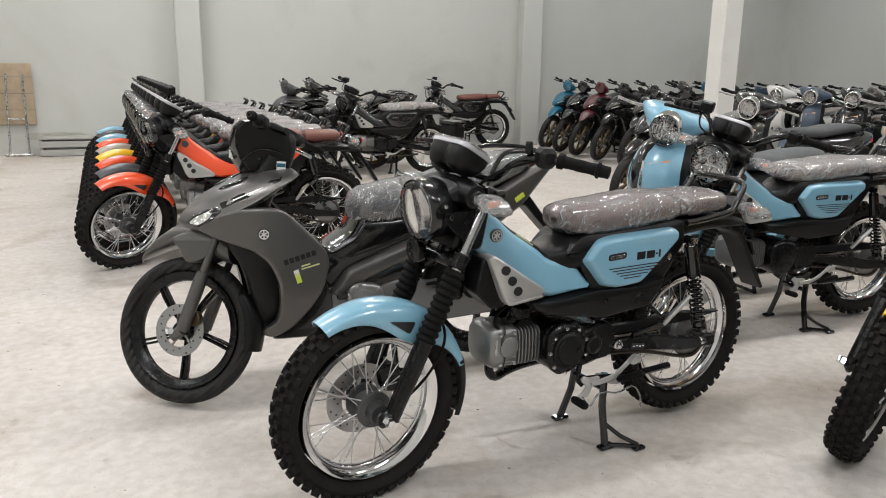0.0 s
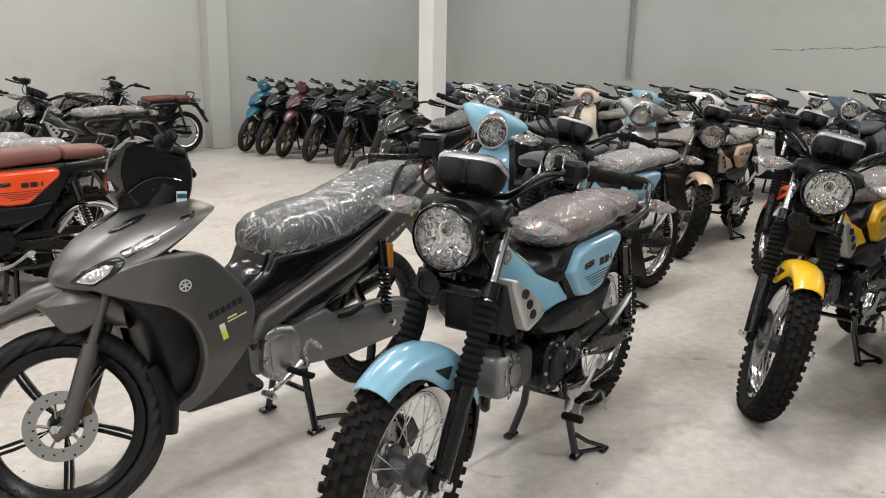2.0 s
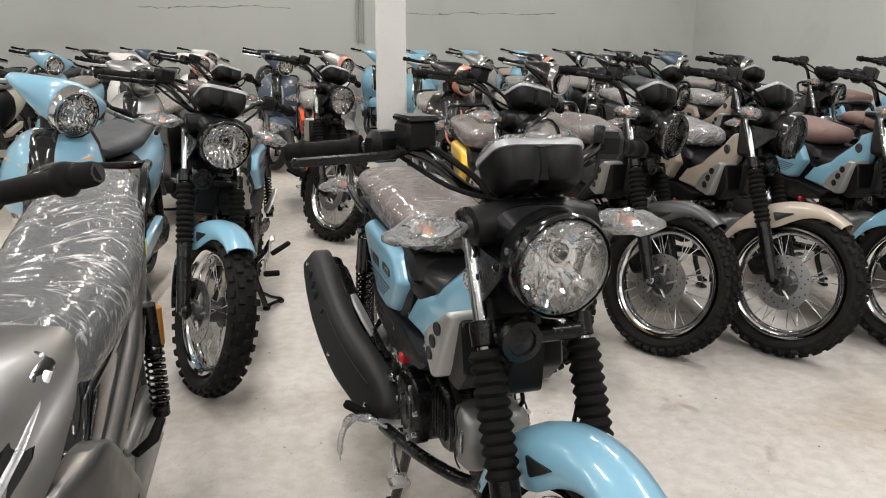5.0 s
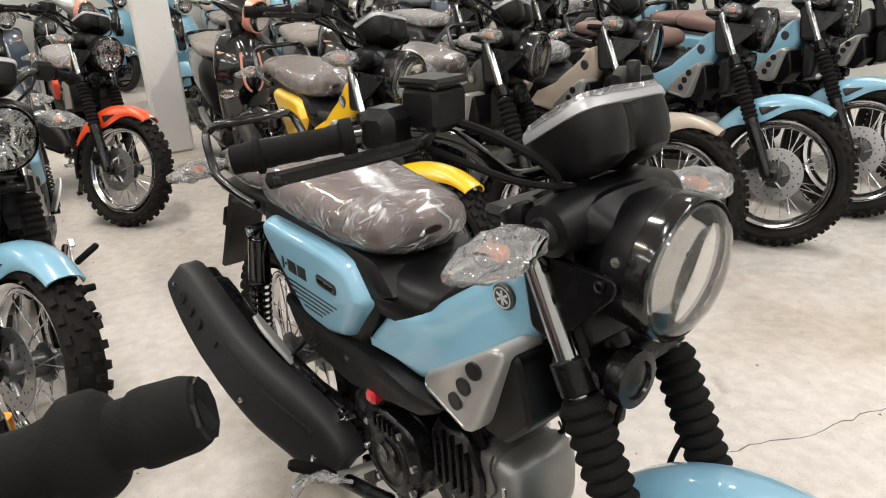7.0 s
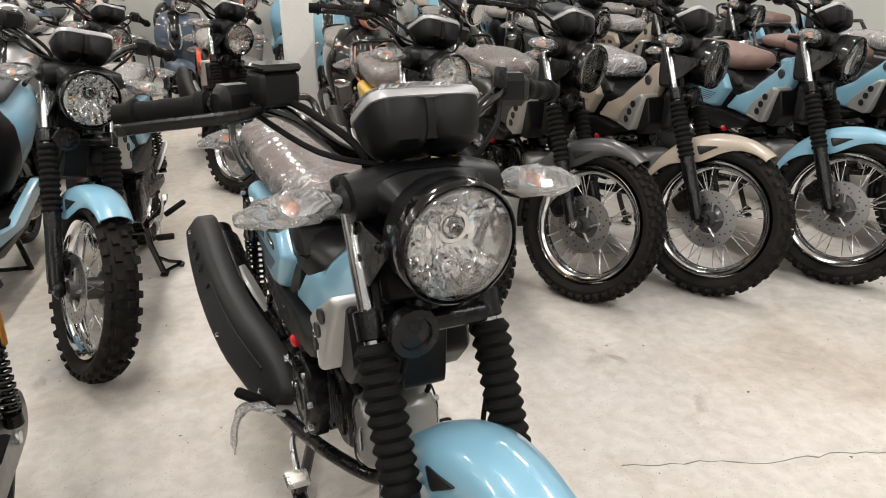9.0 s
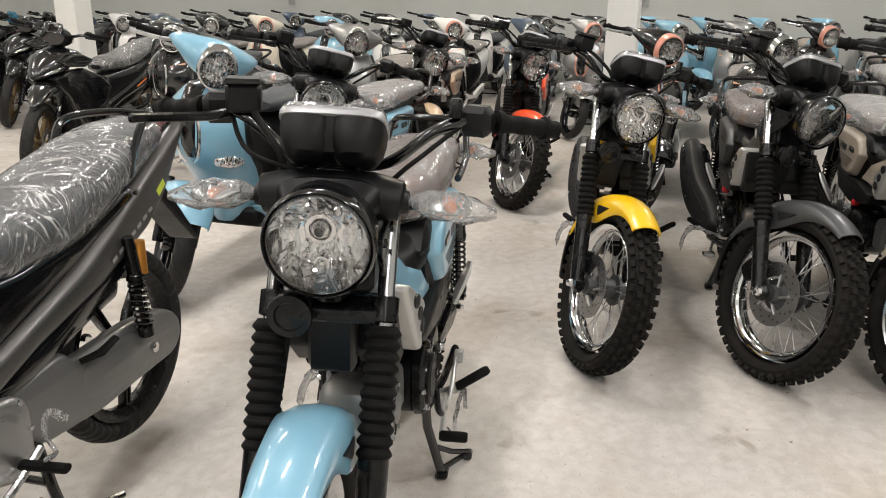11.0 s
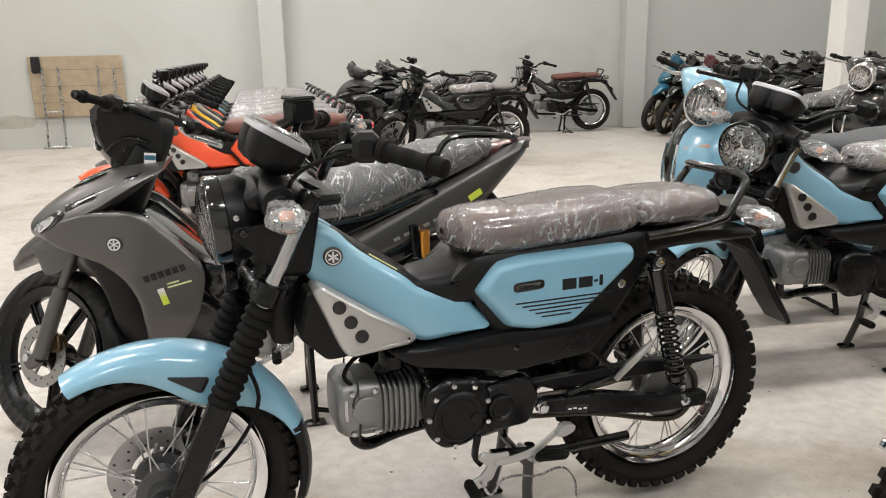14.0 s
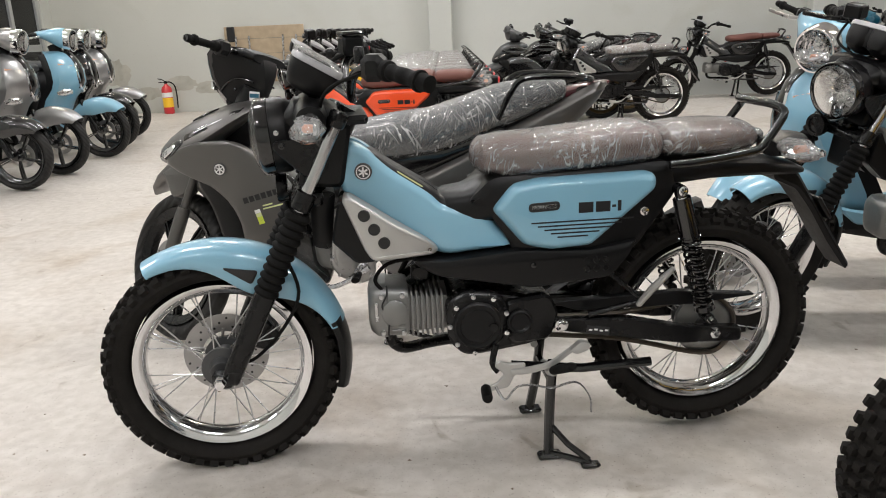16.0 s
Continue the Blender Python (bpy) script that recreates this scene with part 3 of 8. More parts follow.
def turn_signal(root, at_, side, tip, wrapped=True, name="signal_stalk"):
    """Stalk, clear lens with its amber bulb, and the bag it was shipped in."""
    x, y, z = at_
    st = part(name, Geo().tube([(x, y, z), (x + 0.004, y + side * 0.035, z)], 0.011, 10), PLASTIC, root)
    c = (x + tip * 0.006, y + side * 0.075, z)
    g = Geo().loft([(c[0] - 0.028, c[2], 0.022, 0.013, 2.3), (c[0] - 0.018, c[2], 0.034, 0.019, 2.3), (c[0] + 0.004, c[2], 0.038, 0.021, 2.3), (c[0] + 0.022, c[2], 0.034, 0.018, 2.3), (c[0] + 0.029, c[2], 0.02, 0.010, 2.3)], 14)
    g.v = [(p[0], p[1] + c[1], p[2]) for p in g.v]
    part("signal_lens", g, GLASS, st, "clear turn signal lens")
    g = Geo().lathe([(-0.014, 0.004), (-0.012, 0.009), (0.006, 0.011), (0.012, 0.005)], c, "x", 10)
    part("signal_bulb", g, AMBER, st, "amber bulb")
    g = Geo().loft([(c[0] - 0.026, c[2], 0.026, 0.016, 2.3), (c[0] - 0.012, c[2], 0.03, 0.018, 2.3)], 12)
    g.v = [(p[0], p[1] + c[1], p[2]) for p in g.v]
    part("signal_reflector", g, REFLECTOR, st)
    out = [st]
    if wrapped:
        rnd = random.Random(5)
        g = Geo()
        rows = []
        for i in range(9):
            s = i / 8
            rad = (0.010, 0.024, 0.031, 0.035, 0.036, 0.034, 0.028, 0.020, 0.010)[i]
            ring = []
            for j in range(14):
                t = 2 * math.pi * j / 14
                q = rad * (1 + rnd.uniform(-0.16, 0.16))
                ring.append((c[0] + q * 1.05 * math.cos(t), y + side * (0.004 + s * 0.150), c[2] + q * 0.72 * math.sin(t) + 0.004 - 0.012 * s))
            rows.append(ring)
        g.rings(rows)
        part("plastic_bag", g, BAG, st, "crumpled clear plastic bag", sharp=12)
    return out


def seat_film(rows, grow, seed, n=56, steps=9):
    """A crumpled film a little outside a lofted seat, with sharp folds across it."""
    fine = []
    for i in range(len(rows) - 1):
        for j in range(steps):
            t = j / steps
            fine.append([a + (b - a) * t for a, b in zip(rows[i], rows[i + 1])])
    fine.append(list(rows[-1]))
    g = Geo().loft([(r[0], r[1] - 0.003, r[2] + grow * 0.6, r[3] + grow * 0.6, r[4]) for r in fine], n)

    def fold(p, k):
        w = noise.noise(p * 3 + Vector((k, 0, seed)))
        ridge = 1 - abs(noise.noise(Vector((p.x * 52 + p.y * 10 + 2.0 * w, p.y * 3.4, p.z * 9 + k + seed)))) * 2.6
        return max(0, ridge) ** 2

    v = []
    for i, r in enumerate(fine):
        for j in range(n):
            x, y, z = g.v[i * n + j]
            out = Vector((0, y / max(0.02, r[2]) ** 1, (z - r[1]) / max(0.02, r[3])))
            out = out.normalized() if out.length > 0.01 else Vector((0, 0, 1))
            p = Vector((x, y, z))
            q = Vector((p.x * 0.8 + p.y * 0.6, p.y * 0.8 - p.x * 0.6, p.z))
            w = 0.0010 * fold(p * 1.3, 0) + 0.0008 * fold(q * 1.1, 7) + 0.002 * noise.noise(p * 11 + Vector((seed, 0, 0)))
            edge = min(1, i / 4, (len(fine) - 1 - i) / 4)
            v.append(tuple(p + out * w * edge))
    g.v = v
    return g


def fluted(c, r, tilt, deep=1.0):
    """A bowl-shaped lamp mirror with upright flutes of uneven width."""
    g, rows, n = Geo(), [], 72
    edges = [-1, -0.86, -0.74, -0.63, -0.52, -0.42, -0.32, -0.2, -0.09, 0.0, 0.09, 0.2, 0.32, 0.42, 0.52, 0.63, 0.74, 0.86, 1.001]
    for i in range(13):
        rows.append([])
        for j in range(n):
            t, q = 2 * math.pi * j / n, max(0.03, i / 12)
            y, z = q * math.cos(t), q * math.sin(t)
            k = max(m for m in range(18) if y >= edges[m] - 1e-6)
            s = (y - edges[k]) / (edges[k + 1] - edges[k])
            band = 0.3 if abs(z) < 0.36 else 0.8
            x = 0.020 - 0.066 * deep * (1 - q * q) + band * 0.026 * (s * (1 - s)) * (1 if q < 0.97 else 0) * (1 if k % 2 else -1)
            rows[-1].append(tuple(Vector(c) + tilt @ Vector((x, y * r, z * r))))
    return g.rings(rows, cap=False)


BODY_PAINT = ("front_mudguard", "frame_cover", "side_cover")


def trail_moped(fine=True):
    """A small step-through trail bike on its centre stand; x ahead, y to its left."""
    root = thing("motorcycle", "light blue trail moped on its centre stand", "motorcycle", "parked motorcycles")
    turning = []
    fw = spoked_wheel(root, "front_wheel", (0.640, 0, 0.294), -1, 46 if fine else 34, fine)
    spoked_wheel(root, "rear_wheel", (-0.632, 0, 0.319), 0, 46 if fine else 34, fine)
    turning.append(fw)
    T = turning.append
    # fork
    for s in (1, -1):
        y = 0.098 * s
        T(part("fork_tube", Geo().tube([fork_at(0.70, y), fork_at(0.915, y)], 0.0155, 20), FORK_CHROME, root, "chrome fork tube"))
        T(part("fork_gaiter", gaiter(fork_at(0.705, y), fork_at(0.505, y), 0.0325, 0.031), RUBBER, root, "ribbed black rubber fork boot", sharp=25))
        g = Geo().tube([fork_at(0.51, y), fork_at(0.40, y), fork_at(0.285, y)], [0.027, 0.0265, 0.024], 14)
        g.box((0.635, y, 0.291), (0.055, 0.034, 0.05), 0.012)
        T(part("fork_leg", g, METAL_BLACK, root))
        T(part("front_axle_nut", Geo().lathe([(s * 0.115, 0.004), (s * 0.115, 0.016), (s * 0.127, 0.016), (s * 0.13, 0.013), (s * 0.142, 0.012), (s * 0.144, 0.002)], (0.640, 0, 0.294), n=6), CHROME, root))
        # lamp ear: triangular plate from fork to lamp
        tri = rounded([(0.315, 0.885), (0.335, 0.80), (0.385, 0.785), (0.455, 0.855), (0.455, 0.875)], 0.012)
        T(part("lamp_bracket", Geo().slab(tri, [(0.088, 0.002), (0.09, 0), (0.097, 0), (0.099, 0.002)], sign=s), METAL_BLACK, root))
        for bx, bz, br in ((0.345, 0.868, 0.011), (0.355, 0.822, 0.013), (0.435, 0.865, 0.008)):
            T(part("bracket_bolt", Geo().lathe([(s * 0.097, 0.002), (s * 0.097, br), (s * 0.104, br), (s * 0.105, br * 0.5), (s * 0.101, br * 0.45)], (bx, 0, bz), n=14), GLOSS, root))
        T(part("cable_clamp", Geo().tube([fork_at(0.902, y), fork_at(0.906, y), fork_at(0.932, y), fork_at(0.936, y)], [0.019, 0.0225, 0.0225, 0.017], 16), METAL_BLACK, root))
        T(part("fork_ring", Geo().tube([fork_at(0.752, y), fork_at(0.75, y), fork_at(0.712, y), fork_at(0.71, y)], [0.019, 0.0245, 0.0245, 0.02], 16), METAL_BLACK, root))
    T(part("caliper", Geo().slab(rounded([(0.49, 0.33), (0.53, 0.39), (0.59, 0.38), (0.575, 0.31), (0.53, 0.29)], 0.015), [(0.036, 0.006), (0.042, 0), (0.092, 0), (0.098, 0.006)], sign=-1), METAL_BLACK, root))
    T(part("upper_clamp", Geo().slab(rounded([(0.232, 0.902), (0.322, 0.902), (0.322, 0.924), (0.232, 0.924)], 0.009), [(-0.098, 0.01), (-0.09, 0), (0.09, 0), (0.098, 0.01)]), PLASTIC, root))
    T(part("lower_clamp", Geo().slab(rounded([(0.352, 0.712), (0.43, 0.712), (0.425, 0.742), (0.348, 0.742)], 0.012), [(-0.094, 0.008), (-0.085, 0), (0.085, 0), (0.094, 0.008)]), METAL_BLACK, root))
    T(part("steering_stem", Geo().tube([(0.385, 0, 0.72), (0.268, 0, 0.93)], 0.03, 14), METAL_BLACK, root))
    T(part("fork_shroud", Geo().slab(rounded([(0.30, 0.75), (0.41, 0.76), (0.36, 0.90), (0.27, 0.905)], 0.02), [(-0.078, 0.01), (-0.07, 0), (0.07, 0), (0.078, 0.01)]), PLASTIC, root))
    # wiring block and horn under the lamp
    T(part("lower_cover", Geo().slab(rounded([(0.34, 0.585), (0.385, 0.595), (0.385, 0.735), (0.32, 0.735)], 0.015), [(-0.044, 0.014), (-0.036, 0), (0.036, 0), (0.044, 0.014)]), PLASTIC, root))
    horn = part("horn", Geo().lathe([(0.0, 0.012), (0.0, 0.036), (0.018, 0.04), (0.026, 0.038), (0.028, 0.026), (0.024, 0.024), (0.026, 0.012), (0.03, 0.003)], (0.437, -0.055, 0.735), "x", 24), METAL_BLACK, root)
    T(horn)
    # headlamp
    tip = Matrix.Rotation(radians(4), 3, "Y")
    c = (0.470, 0, 0.872)
    lamp_ = part("headlamp", Geo().lathe([(-0.098, 0.02), (-0.094, 0.05), (-0.078, 0.072), (-0.050, 0.087), (-0.046, 0.0895), (-0.012, 0.0905), (-0.010, 0.085), (-0.03, 0.082), (-0.08, 0.03)], c, "x", 48, tilt=tip), PLASTIC, root, "round satin black headlamp")
    part("bezel", Geo().lathe([(-0.012, 0.0885), (-0.010, 0.0925), (0.010, 0.0938), (0.018, 0.0920), (0.021, 0.0888), (0.018, 0.0865), (0.006, 0.085), (-0.012, 0.084)], c, "x", 48, tilt=tip, close=True), GLOSS, lamp_, "gloss black bezel")
    T(lamp_)
    part("reflector", fluted((c[0] - 0.004, c[1], c[2]), 0.0845, tip), MIRROR, lamp_, "fluted chrome reflector", sharp=20)
    part("lens", Geo().lathe([(0.012, 0.0865), (0.020, 0.0852), (0.027, 0.079), (0.035, 0.056), (0.040, 0.028), (0.041, 0.003)], c, "x", 40, tilt=tip), GLASS, lamp_, "clear glass lens")
    part("lens_edge", Geo().lathe([(0.013, 0.0855), (0.0195, 0.0845), (0.0225, 0.0820), (0.020, 0.0810), (0.013, 0.0830)], c, "x", 40, tilt=tip, close=True), FROST, lamp_, "thick glass rim of the lens")
    cap = part("bulb_cap", Geo().lathe([(-0.040, 0.026), (-0.006, 0.0275), (-0.002, 0.025), (-0.003, 0.019), (-0.012, 0.018), (-0.012, 0.0175), (0.004, 0.013), (0.009, 0.009), (0.009, 0.001)], (c[0], 0, c[2] + 0.02), "x", 20, tilt=tip), CHROME, lamp_, "round chrome bulb shade")
    part("bulb", Geo().lathe([(0.009, 0.0085), (0.012, 0.008), (0.014, 0.002)], (c[0], 0, c[2] + 0.02), "x", 12, tilt=tip), STRIPE, cap)
    part("position_bulb", Geo().lathe([(-0.03, 0.013), (-0.012, 0.013), (-0.011, 0.010), (-0.016, 0.009), (-0.010, 0.004), (-0.009, 0.001)], (c[0], 0, c[2] - 0.042), "x", 14, tilt=tip), CHROME, lamp_)
    for s in (1, -1):
        part("lamp_screw", Geo().lathe([(s * 0.080, 0.0062), (s * 0.0895, 0.0062), (s * 0.0905, 0.003)], (0.445, 0, 0.894), n=12), STEEL, lamp_)
    # meter pod: two lobes under a grey rim, leaning back towards the rider
    lean = Matrix.Translation((0.340, 0, 1.034)) @ Matrix.Rotation(radians(-31), 4, "Y")
    def drumlike(rows, n=28):
        q = Geo().loft(rows, n)
        q.v = [(z, y, x) for x, y, z in q.v]
        return q

    g = drumlike([(0.002, 0, 0.047, 0.0610, 3.4, 0.041), (-0.02, 0.0, 0.047, 0.060, 3.2, 0.041), (-0.042, 0.002, 0.043, 0.053, 3.0, 0.041), (-0.058, 0.004, 0.035, 0.044, 2.8, 0.041), (-0.066, 0.004, 0.022, 0.028, 2.5, 0.041)])
    for q in (g.mirrored(), drumlike([(0.001, 0, 0.05, 0.054, 4), (-0.03, 0, 0.05, 0.05, 4), (-0.055, 0, 0.045, 0.034, 4)])):
        base = len(g.v)
        g.v += q.v
        g.f += [tuple(k + base for k in w) for w in q.f]
    pod = part("meter_pod", g, PLASTIC, root, "twin-lobed black meter pod", m=lean)
    T(pod)
    part("meter_rim", drumlike([(-0.001, 0, 0.0885, 0.0620, 5), (0.0, 0, 0.0900, 0.0635, 5), (0.010, 0, 0.0895, 0.0630, 5), (0.0145, 0, 0.0865, 0.060, 5), (0.015, 0, 0.084, 0.057, 5)], 40), GREY_METER, pod, "grey meter rim")
    part("meter_glass", drumlike([(0.014, 0, 0.0815, 0.0545, 5), (0.0165, 0, 0.080, 0.053, 5), (0.0175, 0, 0.07, 0.045, 5)], 36), GLOSS, pod)
    if fine:
        film = drumlike([(0.012, 0, 0.090, 0.064, 4), (0.019, 0.004, 0.088, 0.06, 3.6), (0.024, 0, 0.07, 0.045, 3)], 30)
        film.v = [(x, y, z + 0.004 * noise.noise(Vector((x * 60, y * 60, 3)))) for x, y, z in film.v]
        part("meter_film", film, WRAP, pod, "crumpled clear plastic film", sharp=12)
    for s in (1, -1):
        T(part("meter_stay", Geo().tube([(0.345, s * 0.045, 0.93), (0.372, s * 0.045, 1.02)], 0.009, 8), METAL_BLACK, root))
    # smooth cover over the fork crown, with round ends
    T(part("crown_cover", Geo().tube([(0.365, -0.132, 0.918), (0.365, -0.122, 0.918), (0.365, -0.118, 0.92), (0.365, -0.07, 0.925), (0.365, 0.07, 0.925), (0.365, 0.118, 0.92), (0.365, 0.122, 0.918), (0.365, 0.132, 0.918)], [0.018, 0.022, 0.034, 0.042, 0.042, 0.034, 0.022, 0.018], 18).loft([(0.30, 0.91, 0.085, 0.03, 3), (0.34, 0.92, 0.095, 0.04, 3), (0.40, 0.925, 0.09, 0.036, 3), (0.43, 0.915, 0.07, 0.02, 3)], 18), PLASTIC, root, "smooth black fork crown cover"))
    # handlebar
    half = [(0.262, 0.0, 0.955), (0.262, 0.055, 0.957), (0.268, 0.10, 0.975), (0.262, 0.16, 1.022), (0.230, 0.22, 1.042), (0.190, 0.295, 1.035), (0.130, 0.392, 1.018)]
    bar = [(x, -y, z) for x, y, z in reversed(half[1:])] + half
    T(part("handlebar", Geo().tube(bar, 0.011, 10, smooth=4), GLOSS, root))
    for s in (1, -1):
        g0, g1 = Vector((0.203, s * 0.272, 1.038)), Vector((0.129, s * 0.394, 1.018))
        stops = (0, 0.03, 0.10, 0.125, 0.2, 0.21, 0.35, 0.36, 0.50, 0.51, 0.65, 0.66, 0.74, 0.76, 0.80, 0.81, 0.86, 0.87, 0.99, 1.0)
        radii = [0.022, 0.0225, 0.022, 0.017, 0.0172, 0.0164, 0.0164, 0.0172, 0.0172, 0.0164, 0.0164, 0.0172, 0.0172, 0.0225, 0.0225, 0.018, 0.018, 0.0172, 0.0172, 0.0135]
        prof = Geo().tube([g0.lerp(g1, t) for t in stops], radii, 16)
        grip = part("grip", prof, RUBBER, root)
        T(grip)
        sw = part("switch_box", Geo().box((0, 0, 0), (0.05, 0.062, 0.056), 0.012, Matrix.Rotation(radians(-18 * s), 3, "Z")), PLASTIC, root, m=pose(0.222, s * 0.238, 1.042))
        T(sw)
        part("button", Geo().box((-0.024, -0.008 * s, 0.012), (0.012, 0.016, 0.012), 0.003), RED_PLASTIC if s == -1 else PLASTIC, sw)
        part("button", Geo().box((-0.024, 0.01 * s, -0.012), (0.01, 0.014, 0.01), 0.003), RED_PLASTIC if s == 1 else PLASTIC, sw)
        lev = [(0.262, s * 0.205, 1.04), (0.28, s * 0.235, 1.034), (0.272, s * 0.29, 1.028), (0.25, s * 0.36, 1.02), (0.236, s * 0.398, 1.015)]
        if s == -1:
            lever = part("brake_lever", Geo().tube(lev, 0.0068, 8, smooth=3, flat=1.3).lathe([(-0.009, 0.003), (-0.006, 0.009), (0.006, 0.009), (0.009, 0.003)], lev[-1], n=10), METAL_BLACK, root)
            T(lever)
            res = part("brake_reservoir", Geo().box((0, 0, 0), (0.055, 0.062, 0.05), 0.006), PLASTIC, root, m=pose(0.245, -0.185, 1.065, 0, 0, 12))
            T(res)
            part("reservoir_cap", Geo().box((0, 0, 0.03), (0.06, 0.066, 0.012), 0.004), GLOSS, res)
        T(part("mirror_boss", Geo().lathe([(0, 0.012), (0.03, 0.011), (0.034, 0.008)], (0.25, s * 0.2, 1.05), "z", 12), METAL_BLACK, root))
    for k, pts in enumerate(([(0.245, -0.175, 1.05), (0.30, -0.14, 1.03), (0.355, -0.09, 0.98), (0.345, -0.085, 0.90), (0.41, -0.09, 0.76)],
                             [(0.225, 0.215, 1.035), (0.31, 0.16, 1.0), (0.34, 0.10, 0.95), (0.33, 0.05, 0.88), (0.30, 0.03, 0.80)],
                             [(0.225, -0.215, 1.03), (0.34, -0.15, 0.985), (0.36, -0.04, 0.955), (0.31, 0.05, 0.90), (0.28, 0.04, 0.80)],
                             [(0.445, -0.06, 0.70), (0.44, -0.075, 0.60), (0.505, -0.08, 0.50), (0.545, -0.07, 0.40)])):
        T(part("cable", Geo().tube(pts, 0.0045 if k else 0.006, 7, smooth=5), RUBBER, root))
    T(part("cable", Geo().tube([(0.46, 0.07, 0.60), (0.43, 0.085, 0.50), (0.475, 0.09, 0.41), (0.55, 0.075, 0.33), (0.60, 0.06, 0.31)], 0.0045, 7, smooth=5), RUBBER, root))
    for s in (1, -1):
        for o in turn_signal(root, (0.366, s * 0.128, 0.917), s, 1, name="front_signal_stalk"):
            T(o)
    # front mudguard with its black flap
    g = Geo().arch((0.640, 0, 0.294), 0.318, 60, 163, lambda s: 0.050 + 0.017 * min(1, s * 2.2), drop=lambda s: 0.014 + 0.076 * math.exp(-((s - 0.53) / 0.28) ** 2), n=30, crown=0.016)
    T(part("front_mudguard", g, LIGHT_BLUE, root, "", sharp=50))
    T(part("mudguard_flap", Geo().arch((0.640, 0, 0.294), 0.320, 160, 197, lambda s: 0.068 - 0.018 * s, drop=0.02, n=12), PLASTIC, root))
    for s in (1, -1):
        T(part("mudguard_hole", Geo().slab(rounded([(0.610, 0.572), (0.522, 0.557), (0.542, 0.522)], 0.010), [(0.055, 0.0), (0.0685, 0), (0.0695, 0.002)], sign=s), STRIPE, root))
    # frame cover: a painted backbone sloping from the head to the step
    def across(x, z=0.75):
        return 0.064 + 0.11 * max(0, 0.79 - z) + 0.02 * min(1, max(0, (0.22 - x) / 0.3))
    low = rounded([(0.283, 0.862), (0.240, 0.842), (0.186, 0.790), (0.085, 0.722), (0.058, 0.694), (-0.036, 0.676), (-0.119, 0.584), (0.062, 0.566), (0.185, 0.648), (0.296, 0.728), (0.312, 0.775)], 0.028, 4)
    g = Geo()
    for s in (1, -1):
        g.slab(low, [(-0.045, 0.002), (-0.035, 0.0), (-0.020, 0.0), (-0.011, 0.003), (-0.005, 0.008), (-0.001, 0.014), (0.0012, 0.021)], fy=across, sign=s)
    g.slab(rounded([(0.280, 0.855), (0.236, 0.834), (0.20, 0.795), (0.23, 0.755), (0.295, 0.755), (0.306, 0.785)], 0.02), [(-0.05, 0.004), (-0.04, 0), (0.04, 0), (0.05, 0.004)])
    part("frame_cover", g, LIGHT_BLUE, root, sharp=50)
    tread = rounded([(0.236, 0.838), (0.186, 0.798), (0.085, 0.731), (0.058, 0.707), (-0.05, 0.693), (-0.065, 0.62), (0.1, 0.62), (0.25, 0.75)], 0.02)
    g = Geo()
    for s in (1, -1):
        g.slab(tread, [(-0.075, 0.0), (-0.024, 0.0), (-0.016, 0.004), (-0.010, 0.014)], fy=across, sign=s)
    # saddle between the backbone and the seat, wide enough to meet both side covers
    g.loft([(0.075, 0.655, 0.055, 0.05, 3), (0.05, 0.668, 0.080, 0.052, 3), (0.0, 0.675, 0.094, 0.05, 3), (-0.05, 0.69, 0.108, 0.055, 3), (-0.085, 0.70, 0.112, 0.06, 3)], 20)
    part("step_cover", g, PLASTIC, root, "black step-through cover")
    part("warning_label", Geo().slab([(0.165, 0.7762), (0.105, 0.7362), (0.1035, 0.7390), (0.1635, 0.7792)], [(-0.0135, 0.0005), (-0.0125, 0)], fy=across), DECAL_PALE, root)
    for s in (1, -1):
        e = part("emblem", Geo().lathe([(s * 0.001, 0.021), (s * 0.006, 0.021), (s * 0.008, 0.019), (s * 0.0085, 0.002)], (0, 0, 0), n=28), DARK_GREY_PAINT, root, "round emblem, silver on dark grey", m=pose(0.245, s * (across(0.245, 0.784) + 0.001), 0.784, -5 * s, 0, -4 * s))
        part("emblem_mark", Geo().lathe([(s * 0.0088, 0.0172), (s * 0.0094, 0.0172), (s * 0.0094, 0.0148), (s * 0.0088, 0.0148)], (0, 0, 0), n=24, close=True).box((0, s * 0.0088, 0), (0.004, 0.0014, 0.024), 0.0003).box((0, s * 0.0088, 0), (0.004, 0.0014, 0.024), 0.0003, Matrix.Rotation(radians(60), 3, "Y")).box((0, s * 0.0088, 0), (0.004, 0.0014, 0.024), 0.0003, Matrix.Rotation(radians(-60), 3, "Y")), EMBLEM, e)
        # silver triangular guard and the black body behind it
        face = lambda x, z: 0.140 - 2.0 * (x - 0.205) ** 2
        sp_ = part("silver_guard", Geo().slab(rounded([(0.302, 0.728), (0.284, 0.738), (0.182, 0.668), (0.093, 0.612), (0.073, 0.590), (0.084, 0.577), (0.235, 0.576), (0.252, 0.60)], 0.014, 4), [(-0.075, 0.0), (-0.008, 0.0), (-0.0035, 0.002), (-0.001, 0.005), (0.0, 0.011)], fy=face, sign=s), SILVER_PANEL, root, "silver plastic side guard")
